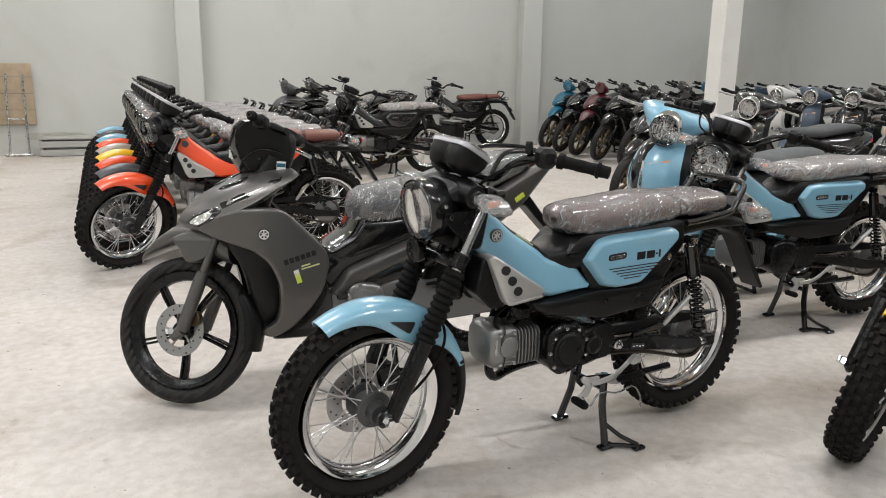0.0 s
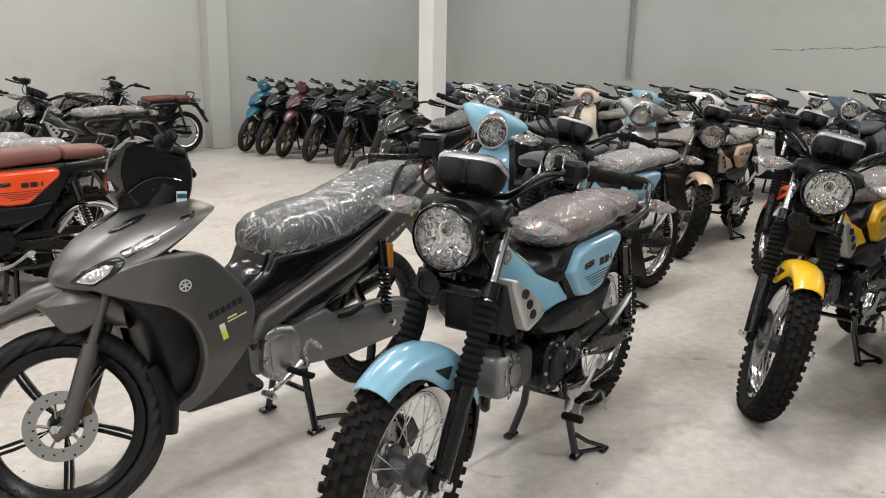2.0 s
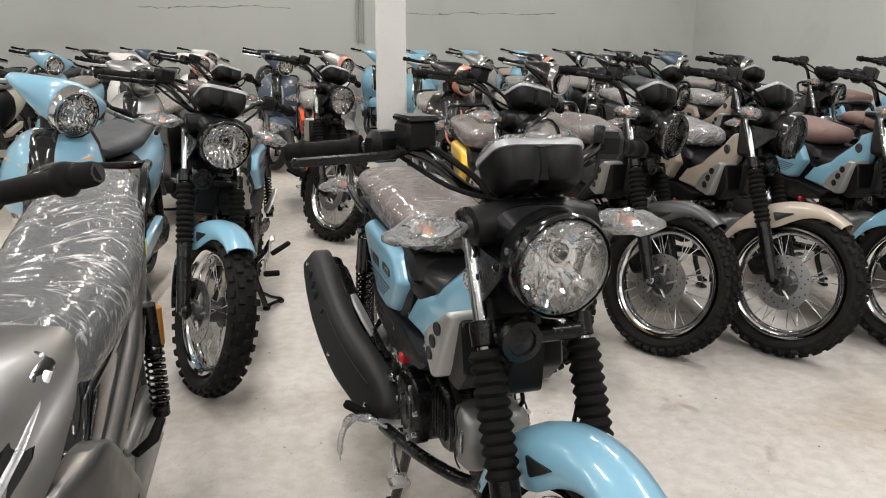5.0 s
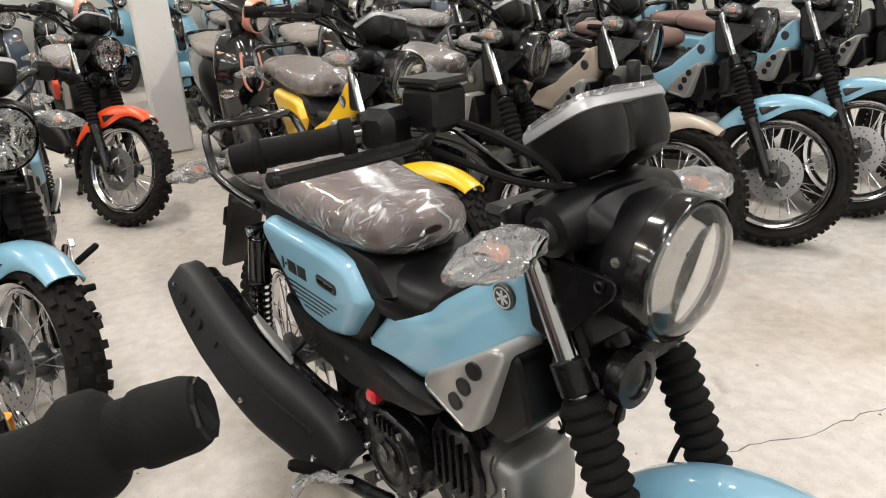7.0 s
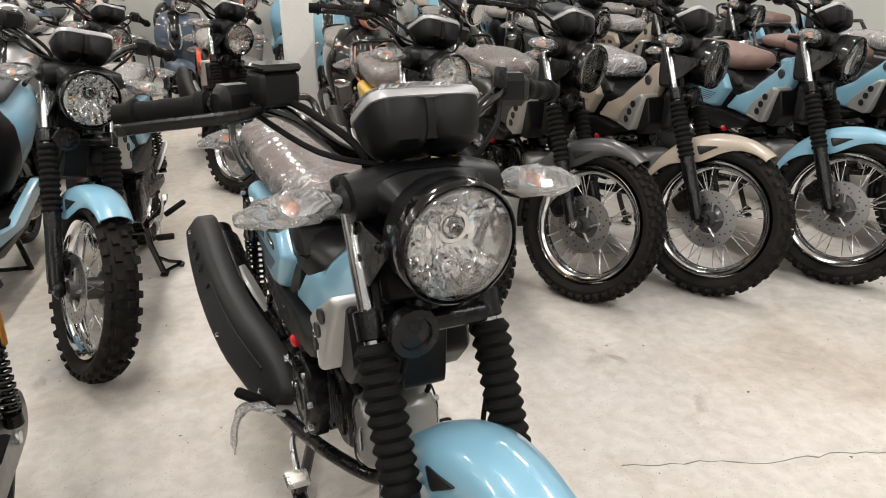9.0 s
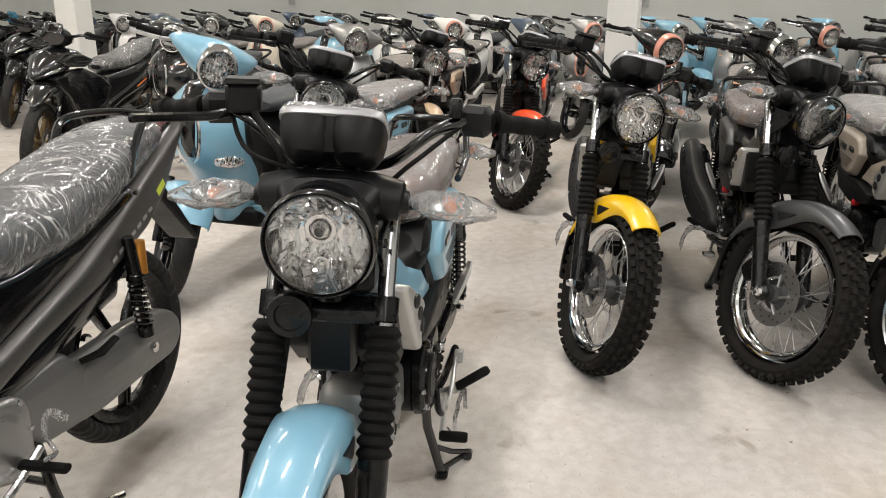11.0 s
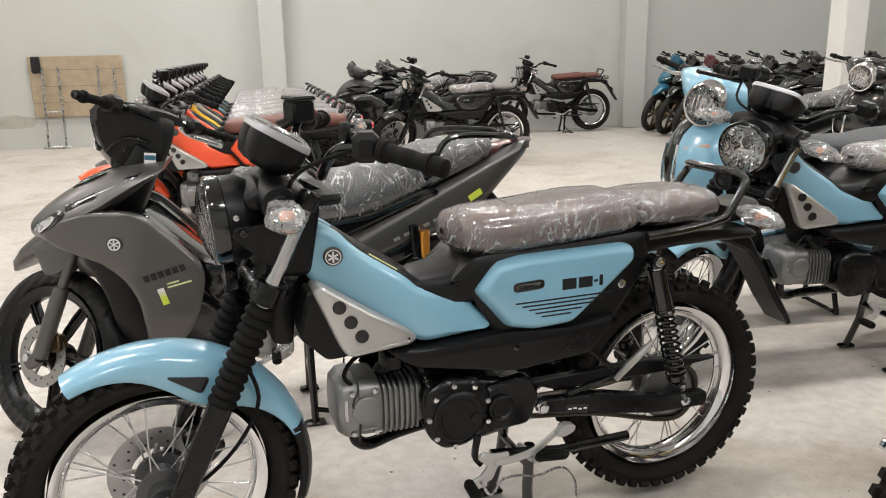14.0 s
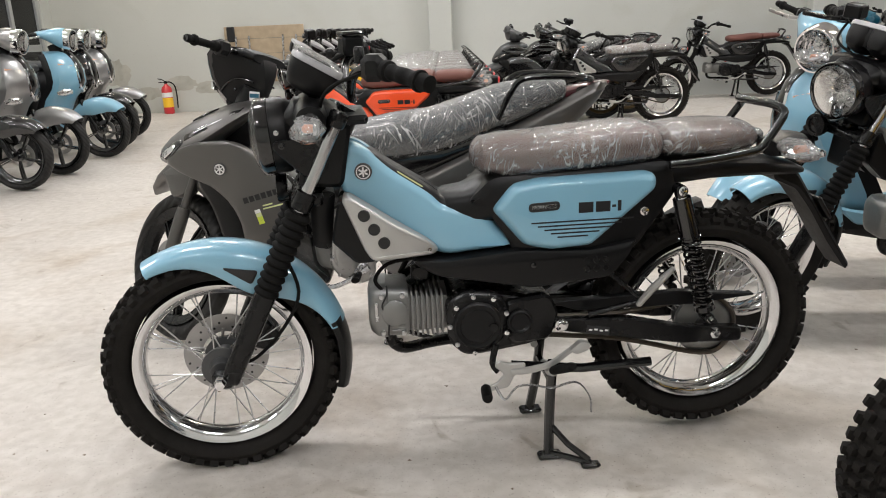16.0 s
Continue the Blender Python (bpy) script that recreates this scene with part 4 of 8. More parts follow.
        for hx, hz in ((0.250, 0.690), (0.228, 0.656), (0.206, 0.622)):
            y = s * face(hx, hz)
            part("guard_hole", Geo().lathe([(-0.004 * s, 0.0145), (0.0012 * s, 0.0142), (0.0014 * s, 0.0125), (0.0002 * s, 0.0118), (0.0002 * s, 0.001)], (0, 0, 0), n=20), STRIPE, sp_, m=pose(hx, y, hz, 0, 0, s * math.degrees(math.atan(-4.0 * (hx - 0.205)))))
        part("guard_screw", Geo().lathe([(0, 0.005), (0.002 * s, 0.005), (0.0026 * s, 0.002)], (0, 0, 0), n=10), CHROME, sp_, m=pose(0.098, s * face(0.098, 0), 0.592, 0, 0, s * 23))
        part("leg_cover", Geo().slab(rounded([(0.31, 0.722), (0.332, 0.622), (0.275, 0.563), (0.225, 0.566), (0.235, 0.61), (0.285, 0.72)], 0.012), [(0.03, 0.0), (0.098, 0.0), (0.104, 0.006)], sign=s), PLASTIC, root)
        lsc = part("lower_side_cover", Geo().slab(rounded([(0.145, 0.572), (0.06, 0.563), (-0.115, 0.580), (-0.30, 0.569), (-0.42, 0.588), (-0.40, 0.545), (-0.352, 0.492), (-0.155, 0.476), (0.08, 0.522), (0.13, 0.552)], 0.014), [(0.05, 0), (0.114, 0.0), (0.123, 0.004), (0.127, 0.013)], sign=s), PLASTIC, root)
        for i in range(6):
            part("dimple", Geo().lathe([(s * 0.1255, 0.009), (s * 0.1275, 0.009), (s * 0.1278, 0.0075), (s * 0.1265, 0.006), (s * 0.1265, 0.001)], (-0.290 - 0.024 * (i % 3), 0, 0.541 - 0.022 * (i // 3)), n=10), METAL_BLACK, lsc)
        part("cover_bolt", Geo().lathe([(s * 0.1255, 0.008), (s * 0.129, 0.007), (s * 0.13, 0.003)], (-0.155, 0, 0.538), n=12), GLOSS, lsc)
        # side cover with its bars and badge
        out = rounded([(-0.056, 0.683), (-0.106, 0.742), (-0.17, 0.752), (-0.437, 0.757), (-0.462, 0.745), (-0.463, 0.712), (-0.30, 0.577), (-0.20, 0.572), (-0.133, 0.588)], 0.016, 4)
        sc = part("side_cover", Geo().slab(out, [(0.07, 0), (0.108, 0.0), (0.119, 0.002), (0.128, 0.006), (0.1345, 0.011), (0.1378, 0.017), (0.1385, 0.021)], sign=s), LIGHT_BLUE, root, sharp=50)
        y0 = s * 0.1388
        for i in range(5):
            x0, x1 = -0.152 - 0.016 * i + 0.004, -0.40 + 0.028 * i
            zz = 0.647 - 0.0095 * i
            part("stripe", Geo().box(((x0 + x1) / 2, y0, zz), (x0 - x1, 0.0012, 0.0036), 0.0004), STRIPE, sc)
        for x0, x1, hh in ((-0.264, -0.300, 0.026), (-0.306, -0.342, 0.026), (-0.346, -0.356, 0.006), (-0.360, -0.369, 0.026)):
            part("badge_bar", Geo().box(((x0 + x1) / 2, y0, 0.679), (x0 - x1, 0.0012, hh), 0.0004), STRIPE, sc)
        oval = rounded([(-0.142, 0.674), (-0.142, 0.696), (-0.218, 0.699), (-0.218, 0.677)], 0.012, 5)
        ov = part("oval_badge", Geo().slab(oval, [(0.137, 0), (0.140, 0), (0.141, 0.002)], sign=s), STRIPE, sc)
        part("badge_bar", Geo().box((-0.18, s * 0.1412, 0.6865), (0.058, 0.0014, 0.010), 0.0005, Matrix.Rotation(radians(1.5), 3, "Y")), CHROME, ov)
        part("seat_lock", Geo().lathe([(s * 0.09, 0.011), (s * 0.117, 0.011), (s * 0.118, 0.008)], (-0.435, 0, 0.655), n=14), CHROME, root)
    part("body", Geo().slab(rounded([(0.0, 0.70), (-0.06, 0.755), (-0.5, 0.775), (-0.52, 0.70), (-0.42, 0.56), (-0.3, 0.50), (-0.12, 0.52), (-0.10, 0.60), (-0.07, 0.64), (-0.05, 0.68)], 0.02), [(-0.112, 0.02), (-0.10, 0), (0.10, 0), (0.112, 0.02)]), PLASTIC, root, "black inner body")
    # seats
    rows = [(-0.0215, 0.799, 0.018, 0.007, 2.4), (-0.028, 0.800, 0.055, 0.022, 2.6), (-0.045, 0.802, 0.086, 0.038, 2.6), (-0.09, 0.800, 0.106, 0.047, 2.7), (-0.18, 0.802, 0.118, 0.049, 2.8), (-0.28, 0.811, 0.123, 0.047, 2.8), (-0.38, 0.818, 0.126, 0.048, 2.8), (-0.44, 0.819, 0.122, 0.047, 2.7), (-0.475, 0.817, 0.108, 0.036, 2.6), (-0.485, 0.816, 0.09, 0.024, 2.5)]
    part("seat", Geo().loft(rows, 28), BROWN_SEAT, root, "brown vinyl seat")
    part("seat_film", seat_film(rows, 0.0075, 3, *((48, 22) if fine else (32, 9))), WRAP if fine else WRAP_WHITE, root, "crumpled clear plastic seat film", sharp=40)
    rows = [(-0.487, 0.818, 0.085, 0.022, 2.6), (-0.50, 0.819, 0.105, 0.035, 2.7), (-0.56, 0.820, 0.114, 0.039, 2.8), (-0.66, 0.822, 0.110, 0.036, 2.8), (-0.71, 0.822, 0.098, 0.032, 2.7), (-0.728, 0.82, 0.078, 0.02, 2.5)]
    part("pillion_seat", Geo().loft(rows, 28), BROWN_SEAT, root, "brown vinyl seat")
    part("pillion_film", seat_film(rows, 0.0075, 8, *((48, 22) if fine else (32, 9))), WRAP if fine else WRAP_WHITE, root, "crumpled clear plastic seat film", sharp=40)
    # grab rail, tail and rear mudguard
    rail = [(-0.49, 0.128, 0.768), (-0.58, 0.130, 0.774), (-0.690, 0.130, 0.789), (-0.722, 0.127, 0.805), (-0.770, 0.118, 0.868), (-0.772, 0.104, 0.886), (-0.755, 0.085, 0.897), (-0.740, 0.04, 0.900)]
    part("grab_rail", Geo().tube(rail + [(x, -y, z) for x, y, z in reversed(rail)], 0.0105, 10, smooth=3), GLOSS, root)
    part("tail", Geo().loft([(-0.43, 0.735, 0.07, 0.035, 3), (-0.50, 0.742, 0.10, 0.040, 3), (-0.62, 0.745, 0.095, 0.032, 3), (-0.74, 0.740, 0.088, 0.026, 3), (-0.84, 0.728, 0.078, 0.018, 3), (-0.87, 0.722, 0.06, 0.01, 3)], 20), PLASTIC, root, "black tail section")
    part("rear_mudguard", Geo().slab(rounded([(-0.80, 0.722), (-0.862, 0.718), (-0.925, 0.62), (-1.030, 0.455), (-1.022, 0.440), (-0.962, 0.522), (-0.905, 0.615), (-0.862, 0.672), (-0.80, 0.700)], 0.012), [(-0.052, 0.008), (-0.044, 0), (0.044, 0), (0.052, 0.008)]), PLASTIC, root)
    part("plate_holder", Geo().box((0, 0, 0), (0.012, 0.10, 0.07), 0.004), PLASTIC, root, m=pose(-0.945, 0, 0.615, 0, 32, 0))
    tl = part("tail_lamp", Geo().loft([(-0.80, 0.775, 0.06, 0.02, 3), (-0.84, 0.785, 0.066, 0.03, 3), (-0.875, 0.785, 0.06, 0.028, 3)], 16), PLASTIC, root)
    part("tail_lens", Geo().loft([(-0.874, 0.785, 0.055, 0.024, 3), (-0.886, 0.785, 0.045, 0.018, 3)], 16), RED_PLASTIC, tl)
    for s in (1, -1):
        turn_signal(root, (-0.80, s * 0.06, 0.79), s, -1)
        # shock with its spring
        a, b = Vector((-0.520, s * 0.122, 0.705)), Vector((-0.606, s * 0.122, 0.368))
        sh = part("shock_absorber", Geo().tube([a, a.lerp(b, 0.08)], 0.015, 10).tube([a.lerp(b, 0.06), a.lerp(b, 0.36)], [0.022, 0.0255], 20).tube([a.lerp(b, 0.36), a.lerp(b, 0.375)], [0.027, 0.027], 20).tube([a.lerp(b, 0.3), b], 0.009, 10).tube([a.lerp(b, 0.9), a.lerp(b, 0.94)], 0.026, 18).lathe([(s * 0.104, 0.006), (s * 0.104, 0.014), (s * 0.14, 0.014), (s * 0.141, 0.005)], (b.x, 0, b.z), n=12).lathe([(s * 0.104, 0.006), (s * 0.104, 0.014), (s * 0.136, 0.014), (s * 0.137, 0.005)], (a.x, 0, a.z), n=12), GLOSS, root)
        d = (b - a).normalized()
        side = d.cross(Vector((0, 1, 0))).normalized()
        top = side.cross(d)
        coil = [a.lerp(b, 0.34 + 0.57 * i / 110) + side * 0.0225 * math.cos(2 * math.pi * i / 10) + top * 0.0225 * math.sin(2 * math.pi * i / 10) for i in range(111)]
        part("spring", Geo().tube(coil, 0.0038, 5), GLOSS, sh, "black coil spring")
        part("shock_eye", Geo().lathe([(s * 0.137, 0.012), (s * 0.145, 0.012), (s * 0.147, 0.006)], (a.x, 0, a.z), n=14).tube([a.lerp(b, 0.05), a.lerp(b, 0.085)], [0.014, 0.019], 14), CHROME, sh)
        part("shock_bolt", Geo().lathe([(s * 0.137, 0.009), (s * 0.146, 0.009), (s * 0.147, 0.003)], (b.x, 0, b.z), n=6), CHROME, sh)
        # swing arm plate
        part("swing_arm", Geo().slab(rounded([(-0.205, 0.385), (-0.225, 0.352), (-0.55, 0.292), (-0.71, 0.287), (-0.71, 0.327), (-0.56, 0.338), (-0.40, 0.375)], 0.012), [(0.082, 0.004), (0.086, 0), (0.108, 0), (0.112, 0.004)], sign=s), METAL_BLACK, root)
        part("pivot_bolt", Geo().lathe([(s * 0.112, 0.017), (s * 0.118, 0.017), (s * 0.119, 0.012), (s * 0.128, 0.011), (s * 0.129, 0.003)], (-0.229, 0, 0.370), n=16), CHROME, root)
        part("axle_nut", Geo().lathe([(s * 0.112, 0.014), (s * 0.126, 0.014), (s * 0.128, 0.008), (s * 0.136, 0.007)], (-0.632, 0, 0.319), n=6), CHROME, root)
        # pegs
        peg = part("foot_peg", Geo().tube([(-0.196, s * 0.162, 0.268), (-0.198, s * 0.168, 0.272), (-0.222, s * 0.240, 0.312), (-0.225, s * 0.247, 0.316)], [0.010, 0.0155, 0.0155, 0.010], 12, flat=0.75), RUBBER, root)
        part("peg_bracket", Geo().tube([(-0.195, s * 0.06, 0.245), (-0.195, s * 0.13, 0.252), (-0.196, s * 0.166, 0.268)], [0.010, 0.012, 0.013], 10), SILVER_PANEL, peg, "silver peg bracket")
        part("pillion_peg", Geo().tube([(-0.425, s * 0.125, 0.415), (-0.45, s * 0.145, 0.46), (-0.475, s * 0.16, 0.495), (-0.495, s * 0.168, 0.52)], [0.013, 0.016, 0.015, 0.010], 8, flat=0.6), SILVER_PANEL, root)
        part("peg_stay", Geo().tube([(-0.33, s * 0.105, 0.52), (-0.435, s * 0.12, 0.425), (-0.30, s * 0.108, 0.39)], 0.009, 8), METAL_BLACK, root)
    lab = part("arm_label", Geo().box((-0.325, 0.1125, 0.347), (0.062, 0.0012, 0.022), 0.0004, Matrix.Rotation(radians(-9), 3, "Y")), STRIPE, root, "small black and white label")
    for k in range(4):
        part("label_bar", Geo().box((-0.305 - 0.014 * k, 0.1133, 0.350 + 0.002 * (k % 2) - 0.0022 * k), (0.009, 0.001, 0.0045), 0.0003, Matrix.Rotation(radians(-9), 3, "Y")), WHITE_PLASTIC, lab)
    drum(root, (-0.632, 0, 0.319))
    # chain on the left
    loop_ = [(-0.16, 0.062, 0.372), (-0.40, 0.062, 0.372), (-0.62, 0.062, 0.398), (-0.69, 0.062, 0.37), (-0.71, 0.062, 0.319), (-0.69, 0.062, 0.265), (-0.62, 0.062, 0.24), (-0.40, 0.062, 0.298), (-0.16, 0.062, 0.334)]
    part("chain", Geo().tube(loop_, 0.007, 6, smooth=5, loop=True), CHAIN, root)
    part("chain_guard", Geo().slab(rounded([(-0.2, 0.42), (-0.55, 0.425), (-0.76, 0.402), (-0.60, 0.385), (-0.28, 0.39)], 0.01), [(0.052, 0.003), (0.055, 0), (0.074, 0), (0.077, 0.003)]), PLASTIC, root)
    # engine
    g = Geo().slab(rounded([(0.065, 0.44), (0.02, 0.475), (-0.10, 0.46), (-0.215, 0.43), (-0.23, 0.36), (-0.16, 0.315), (-0.02, 0.295), (0.05, 0.33)], 0.025, 4), [(-0.095, 0.012), (-0.085, 0), (0.085, 0), (0.095, 0.012)])
    part("crankcase", g, METAL_BLACK, root)
    cov = part("engine_cover", Geo().slab(rounded([(0.062, 0.42), (0.055, 0.455), (0.01, 0.478), (-0.07, 0.468), (-0.098, 0.42), (-0.085, 0.345), (-0.04, 0.307), (0.02, 0.305), (0.06, 0.345)], 0.02, 4), [(0.09, 0), (0.108, 0.0), (0.116, 0.007), (0.119, 0.016)]), METAL_BLACK, root)
    part("cover_boss", Geo().lathe([(0.115, 0.062), (0.125, 0.062), (0.129, 0.056), (0.126, 0.05), (0.126, 0.045), (0.129, 0.043), (0.1295, 0.002)], (-0.014, 0, 0.388), n=32), PLASTIC, cov)
    part("cover_cap", Geo().lathe([(0.128, 0.012), (0.133, 0.011), (0.1335, 0.002)], (-0.052, 0, 0.383), n=16), METAL_BLACK, cov)
    sc2 = part("sprocket_cover", Geo().slab(rounded([(-0.085, 0.44), (-0.20, 0.455), (-0.225, 0.40), (-0.20, 0.33), (-0.10, 0.325)], 0.02, 4), [(0.08, 0), (0.104, 0.0), (0.112, 0.007)]), METAL_BLACK, root)
    part("cover_boss", Geo().lathe([(0.108, 0.032), (0.12, 0.032), (0.123, 0.027), (0.118, 0.022), (0.118, 0.002)], (-0.122, 0, 0.388), n=24), PLASTIC, sc2)
    part("engine_cover", Geo().slab(rounded([(0.065, 0.41), (0.05, 0.465), (-0.06, 0.475), (-0.12, 0.44), (-0.12, 0.34), (-0.06, 0.30), (0.03, 0.305)], 0.03, 4), [(0.09, 0), (0.118, 0.0), (0.128, 0.008), (0.132, 0.02)], sign=-1), METAL_BLACK, root)
    rc = part("clutch_ring", Geo().lathe([(-0.128, 0.062), (-0.136, 0.060), (-0.138, 0.052), (-0.134, 0.046), (-0.134, 0.034), (-0.139, 0.030), (-0.140, 0.002)], (-0.02, 0, 0.388), n=30), METAL_BLACK, root)
    for i in range(8):
        a_ = 2 * math.pi * (i + 0.3) / 8
        part("case_bolt", Geo().lathe([(-0.124, 0.0065), (-0.134, 0.0065), (-0.135, 0.003)], (-0.026 + 0.083 * math.cos(a_), 0, 0.388 + 0.078 * math.sin(a_)), n=8), STEEL, rc)
    for i in range(5):
        part("case_rib", Geo().box((0.006 - 0.016 * i, -0.133, 0.456), (0.006, 0.012, 0.03), 0.002), METAL_BLACK, rc)
    part("oil_cap", Geo().lathe([(-0.128, 0.02), (-0.142, 0.018), (-0.143, 0.002)], (-0.03, 0, 0.40), n=18), GLOSS, root)
    part("starter_plug", Geo().box((-0.075, -0.118, 0.492), (0.03, 0.03, 0.026), 0.006).tube([(-0.075, -0.118, 0.50), (-0.07, -0.118, 0.522)], 0.007, 8), RED_PLASTIC, root, "red rubber plug cap")
    for i in range(9 if fine else 0):
        a = 2 * math.pi * i / 9
        part("bolt", Geo().lathe([(0.112, 0.0065), (0.121, 0.0065), (0.122, 0.003)], (-0.018 + 0.074 * math.cos(a), 0, 0.388 + 0.076 * math.sin(a)), n=8), CHROME if i % 2 else STEEL, cov)
    # cylinder pointing ahead, with fins and head cover
    rows = [(0.055, 0.408, 0.060, 0.056, 4)]
    for i in range(7):
        x = 0.066 + 0.0128 * i
        rows += [(x, 0.408, 0.061, 0.056, 4), (x + 0.001, 0.408, 0.073, 0.066, 5), (x + 0.0055, 0.408, 0.073, 0.066, 5), (x + 0.0065, 0.408, 0.061, 0.056, 4)]
    g = Geo().loft(rows + [(0.16, 0.414, 0.06, 0.057, 4)], 20)
    part("cylinder", g, CAST, root, "finned grey aluminium cylinder", sharp=25)
    g = Geo().loft([(0.155, 0.415, 0.072, 0.066, 5), (0.165, 0.415, 0.076, 0.07, 4.5), (0.205, 0.417, 0.075, 0.069, 4.5), (0.21, 0.417, 0.079, 0.073, 4.5), (0.235, 0.418, 0.077, 0.071, 4.2), (0.252, 0.418, 0.066, 0.060, 3.6), (0.257, 0.418, 0.05, 0.045, 3)], 24)
    g.lathe([(0.07, 0.034), (0.082, 0.034), (0.085, 0.03), (0.085, 0.002)], (0.19, 0, 0.42), n=24)
    head = part("cylinder_head", g, CAST, root, "grey aluminium cylinder head")
    for s in (1, -1):
        part("head_seam", Geo().tube([(0.208, s * 0.072, 0.492), (0.2085, s * 0.0805, 0.470), (0.222, s * 0.0815, 0.44), (0.206, s * 0.0815, 0.41), (0.2085, s * 0.080, 0.37), (0.208, s * 0.07, 0.346)], 0.0022, 6, smooth=4), STRIPE, head)
        for i in range(4):
            part("head_rib", Geo().box((0.183, s * 0.0745, 0.372 + 0.012 * i), (0.036, 0.006, 0.004), 0.001), CAST, head)
        part("badge_bar", Geo().box((0.236, s * 0.0765, 0.425), (0.008, 0.004, 0.05), 0.001), STEEL, head)
    for bx, bz in ((0.17, 0.465), (0.17, 0.365), (0.222, 0.465), (0.222, 0.368)):
        part("bolt", Geo().lathe([(0.072, 0.006), (0.083, 0.006), (0.084, 0.002)], (bx, 0, bz), n=8), STEEL, root)
    sr = Geo().slab(rounded([(0.05, 0.36), (0.13, 0.35), (0.185, 0.37), (0.19, 0.44), (0.15, 0.50), (0.07, 0.505), (0.04, 0.45)], 0.015), [(0.062, 0.0), (0.078, 0.0), (0.084, 0.006)], sign=-1)
    for i in range(5):
        sr.box((0.066 + 0.022 * i, -0.086, 0.43), (0.007, 0.012, 0.115 - 0.010 * abs(i - 1.5)), 0.003)
    part("cylinder_shroud", sr, METAL_BLACK, root, "ribbed black cylinder cover")
    part("throttle_body", Geo().tube([(0.14, 0.0, 0.47), (0.10, 0.01, 0.52), (0.03, 0.015, 0.545)], [0.022, 0.026, 0.03], 12).box((0.12, 0.035, 0.515), (0.05, 0.05, 0.045), 0.008), METAL_BLACK, root)
    part("spark_lead", Geo().tube([(0.21, 0.06, 0.47), (0.235, 0.06, 0.505), (0.20, 0.055, 0.545), (0.12, 0.05, 0.555)], 0.005, 7, smooth=4), RUBBER, root)
    part("hose", Geo().tube([(0.17, -0.06, 0.48), (0.13, -0.07, 0.53), (0.04, -0.07, 0.54), (-0.04, -0.08, 0.50)], 0.007, 7, smooth=4), RUBBER, root)
    # exhaust on the right
    part("exhaust_pipe", Geo().tube([(0.205, -0.01, 0.352), (0.20, -0.015, 0.305), (0.165, -0.03, 0.278), (0.09, -0.07, 0.272), (-0.04, -0.115, 0.262), (-0.20, -0.148, 0.246)], 0.0155, 12, smooth=4), METAL_BLACK, root)
    a, b = Vector((-0.215, -0.135, 0.258)), Vector((-0.700, -0.190, 0.535))
    mu = part("muffler", Geo().tube([a, a.lerp(b, 0.12), a.lerp(b, 0.3), a.lerp(b, 0.9), a.lerp(b, 0.97), b], [0.020, 0.032, 0.043, 0.044, 0.043, 0.028], 20).tube([b - (b - a) * 0.02, b + (b - a) * 0.05, b + (b - a) * 0.055, b + (b - a) * 0.02], [0.034, 0.034, 0.030, 0.028], 18), METAL_BLACK, root, "upswept matt black silencer")
    spine = curve([(-0.185, 0, 0.285), (-0.29, 0, 0.338), (-0.42, 0, 0.397), (-0.55, 0, 0.467), (-0.66, 0, 0.532), (-0.735, 0, 0.578)], 4)
    wide = [0.024, 0.034, 0.042, 0.046, 0.048, 0.050, 0.051, 0.050, 0.048, 0.047, 0.046, 0.045, 0.045, 0.044, 0.043, 0.042, 0.040, 0.038, 0.035, 0.031, 0.024]
    upper, lower = [], []
    for k, p in enumerate(spine):
        q = spine[min(k + 1, len(spine) - 1)] - spine[max(k - 1, 0)]
        nn = Vector((-q.z, 0, q.x)).normalized() * wide[k]
        nn = nn if nn.z > 0 else -nn
        upper.append(((p + nn).x, (p + nn).z))
        lower.append(((p - nn * 1.05).x, (p - nn * 1.05).z))

    def bulge(x, z):
        """How far out the shield's face lies."""
        t = max(0, (-0.185 - x) / 0.55)
        down = 0.283 + 0.30 * min(1, max(0, (-0.185 - x) / 0.55)) ** 1.1 - z
        return 0.172 + 0.098 * t + 0.026 * math.sin(math.pi * min(1, t)) + 0.45 * down

    rim_ = upper + lower[::-1]
    shield = part("heat_shield", Geo().slab(rim_, [(-0.060, 0.004), (-0.052, 0.0), (-0.014, 0.0), (-0.007, 0.004), (-0.003, 0.010), (-0.001, 0.019)], fy=bulge, sign=-1), SHIELD, mu, "matt black heat shield", sharp=50)
    crease = [(x, -(bulge(x, z) + 0.0005), z) for x, z in ((-0.25, 0.345), (-0.36, 0.392), (-0.46, 0.442), (-0.52, 0.475), (-0.53, 0.460))]
    part("shield_rib", Geo().tube(crease, 0.0035, 6, smooth=3), SHIELD, shield)
    for x, z in ((-0.232, 0.298), (-0.425, 0.372), (-0.705, 0.560)):
        part("bolt", Geo().lathe([(0, 0.007), (-0.006, 0.007), (-0.007, 0.003)], (0, 0, 0), n=10), CHROME, mu, m=pose(x, -bulge(x, z) + 0.001, z, -24, 0, 0))
    for k in range(3):
        x, z = -0.668 + 0.036 * k, 0.538 - 0.021 * k
        part("shield_hole", Geo().lathe([(0.004, 0.0135), (-0.0015, 0.0135), (-0.0018, 0.0115), (0.003, 0.0105), (0.003, 0.001)], (0, 0, 0), n=16), STRIPE, mu, m=pose(x, -bulge(x, z) - 0.0012, z, -24, 0, 0))
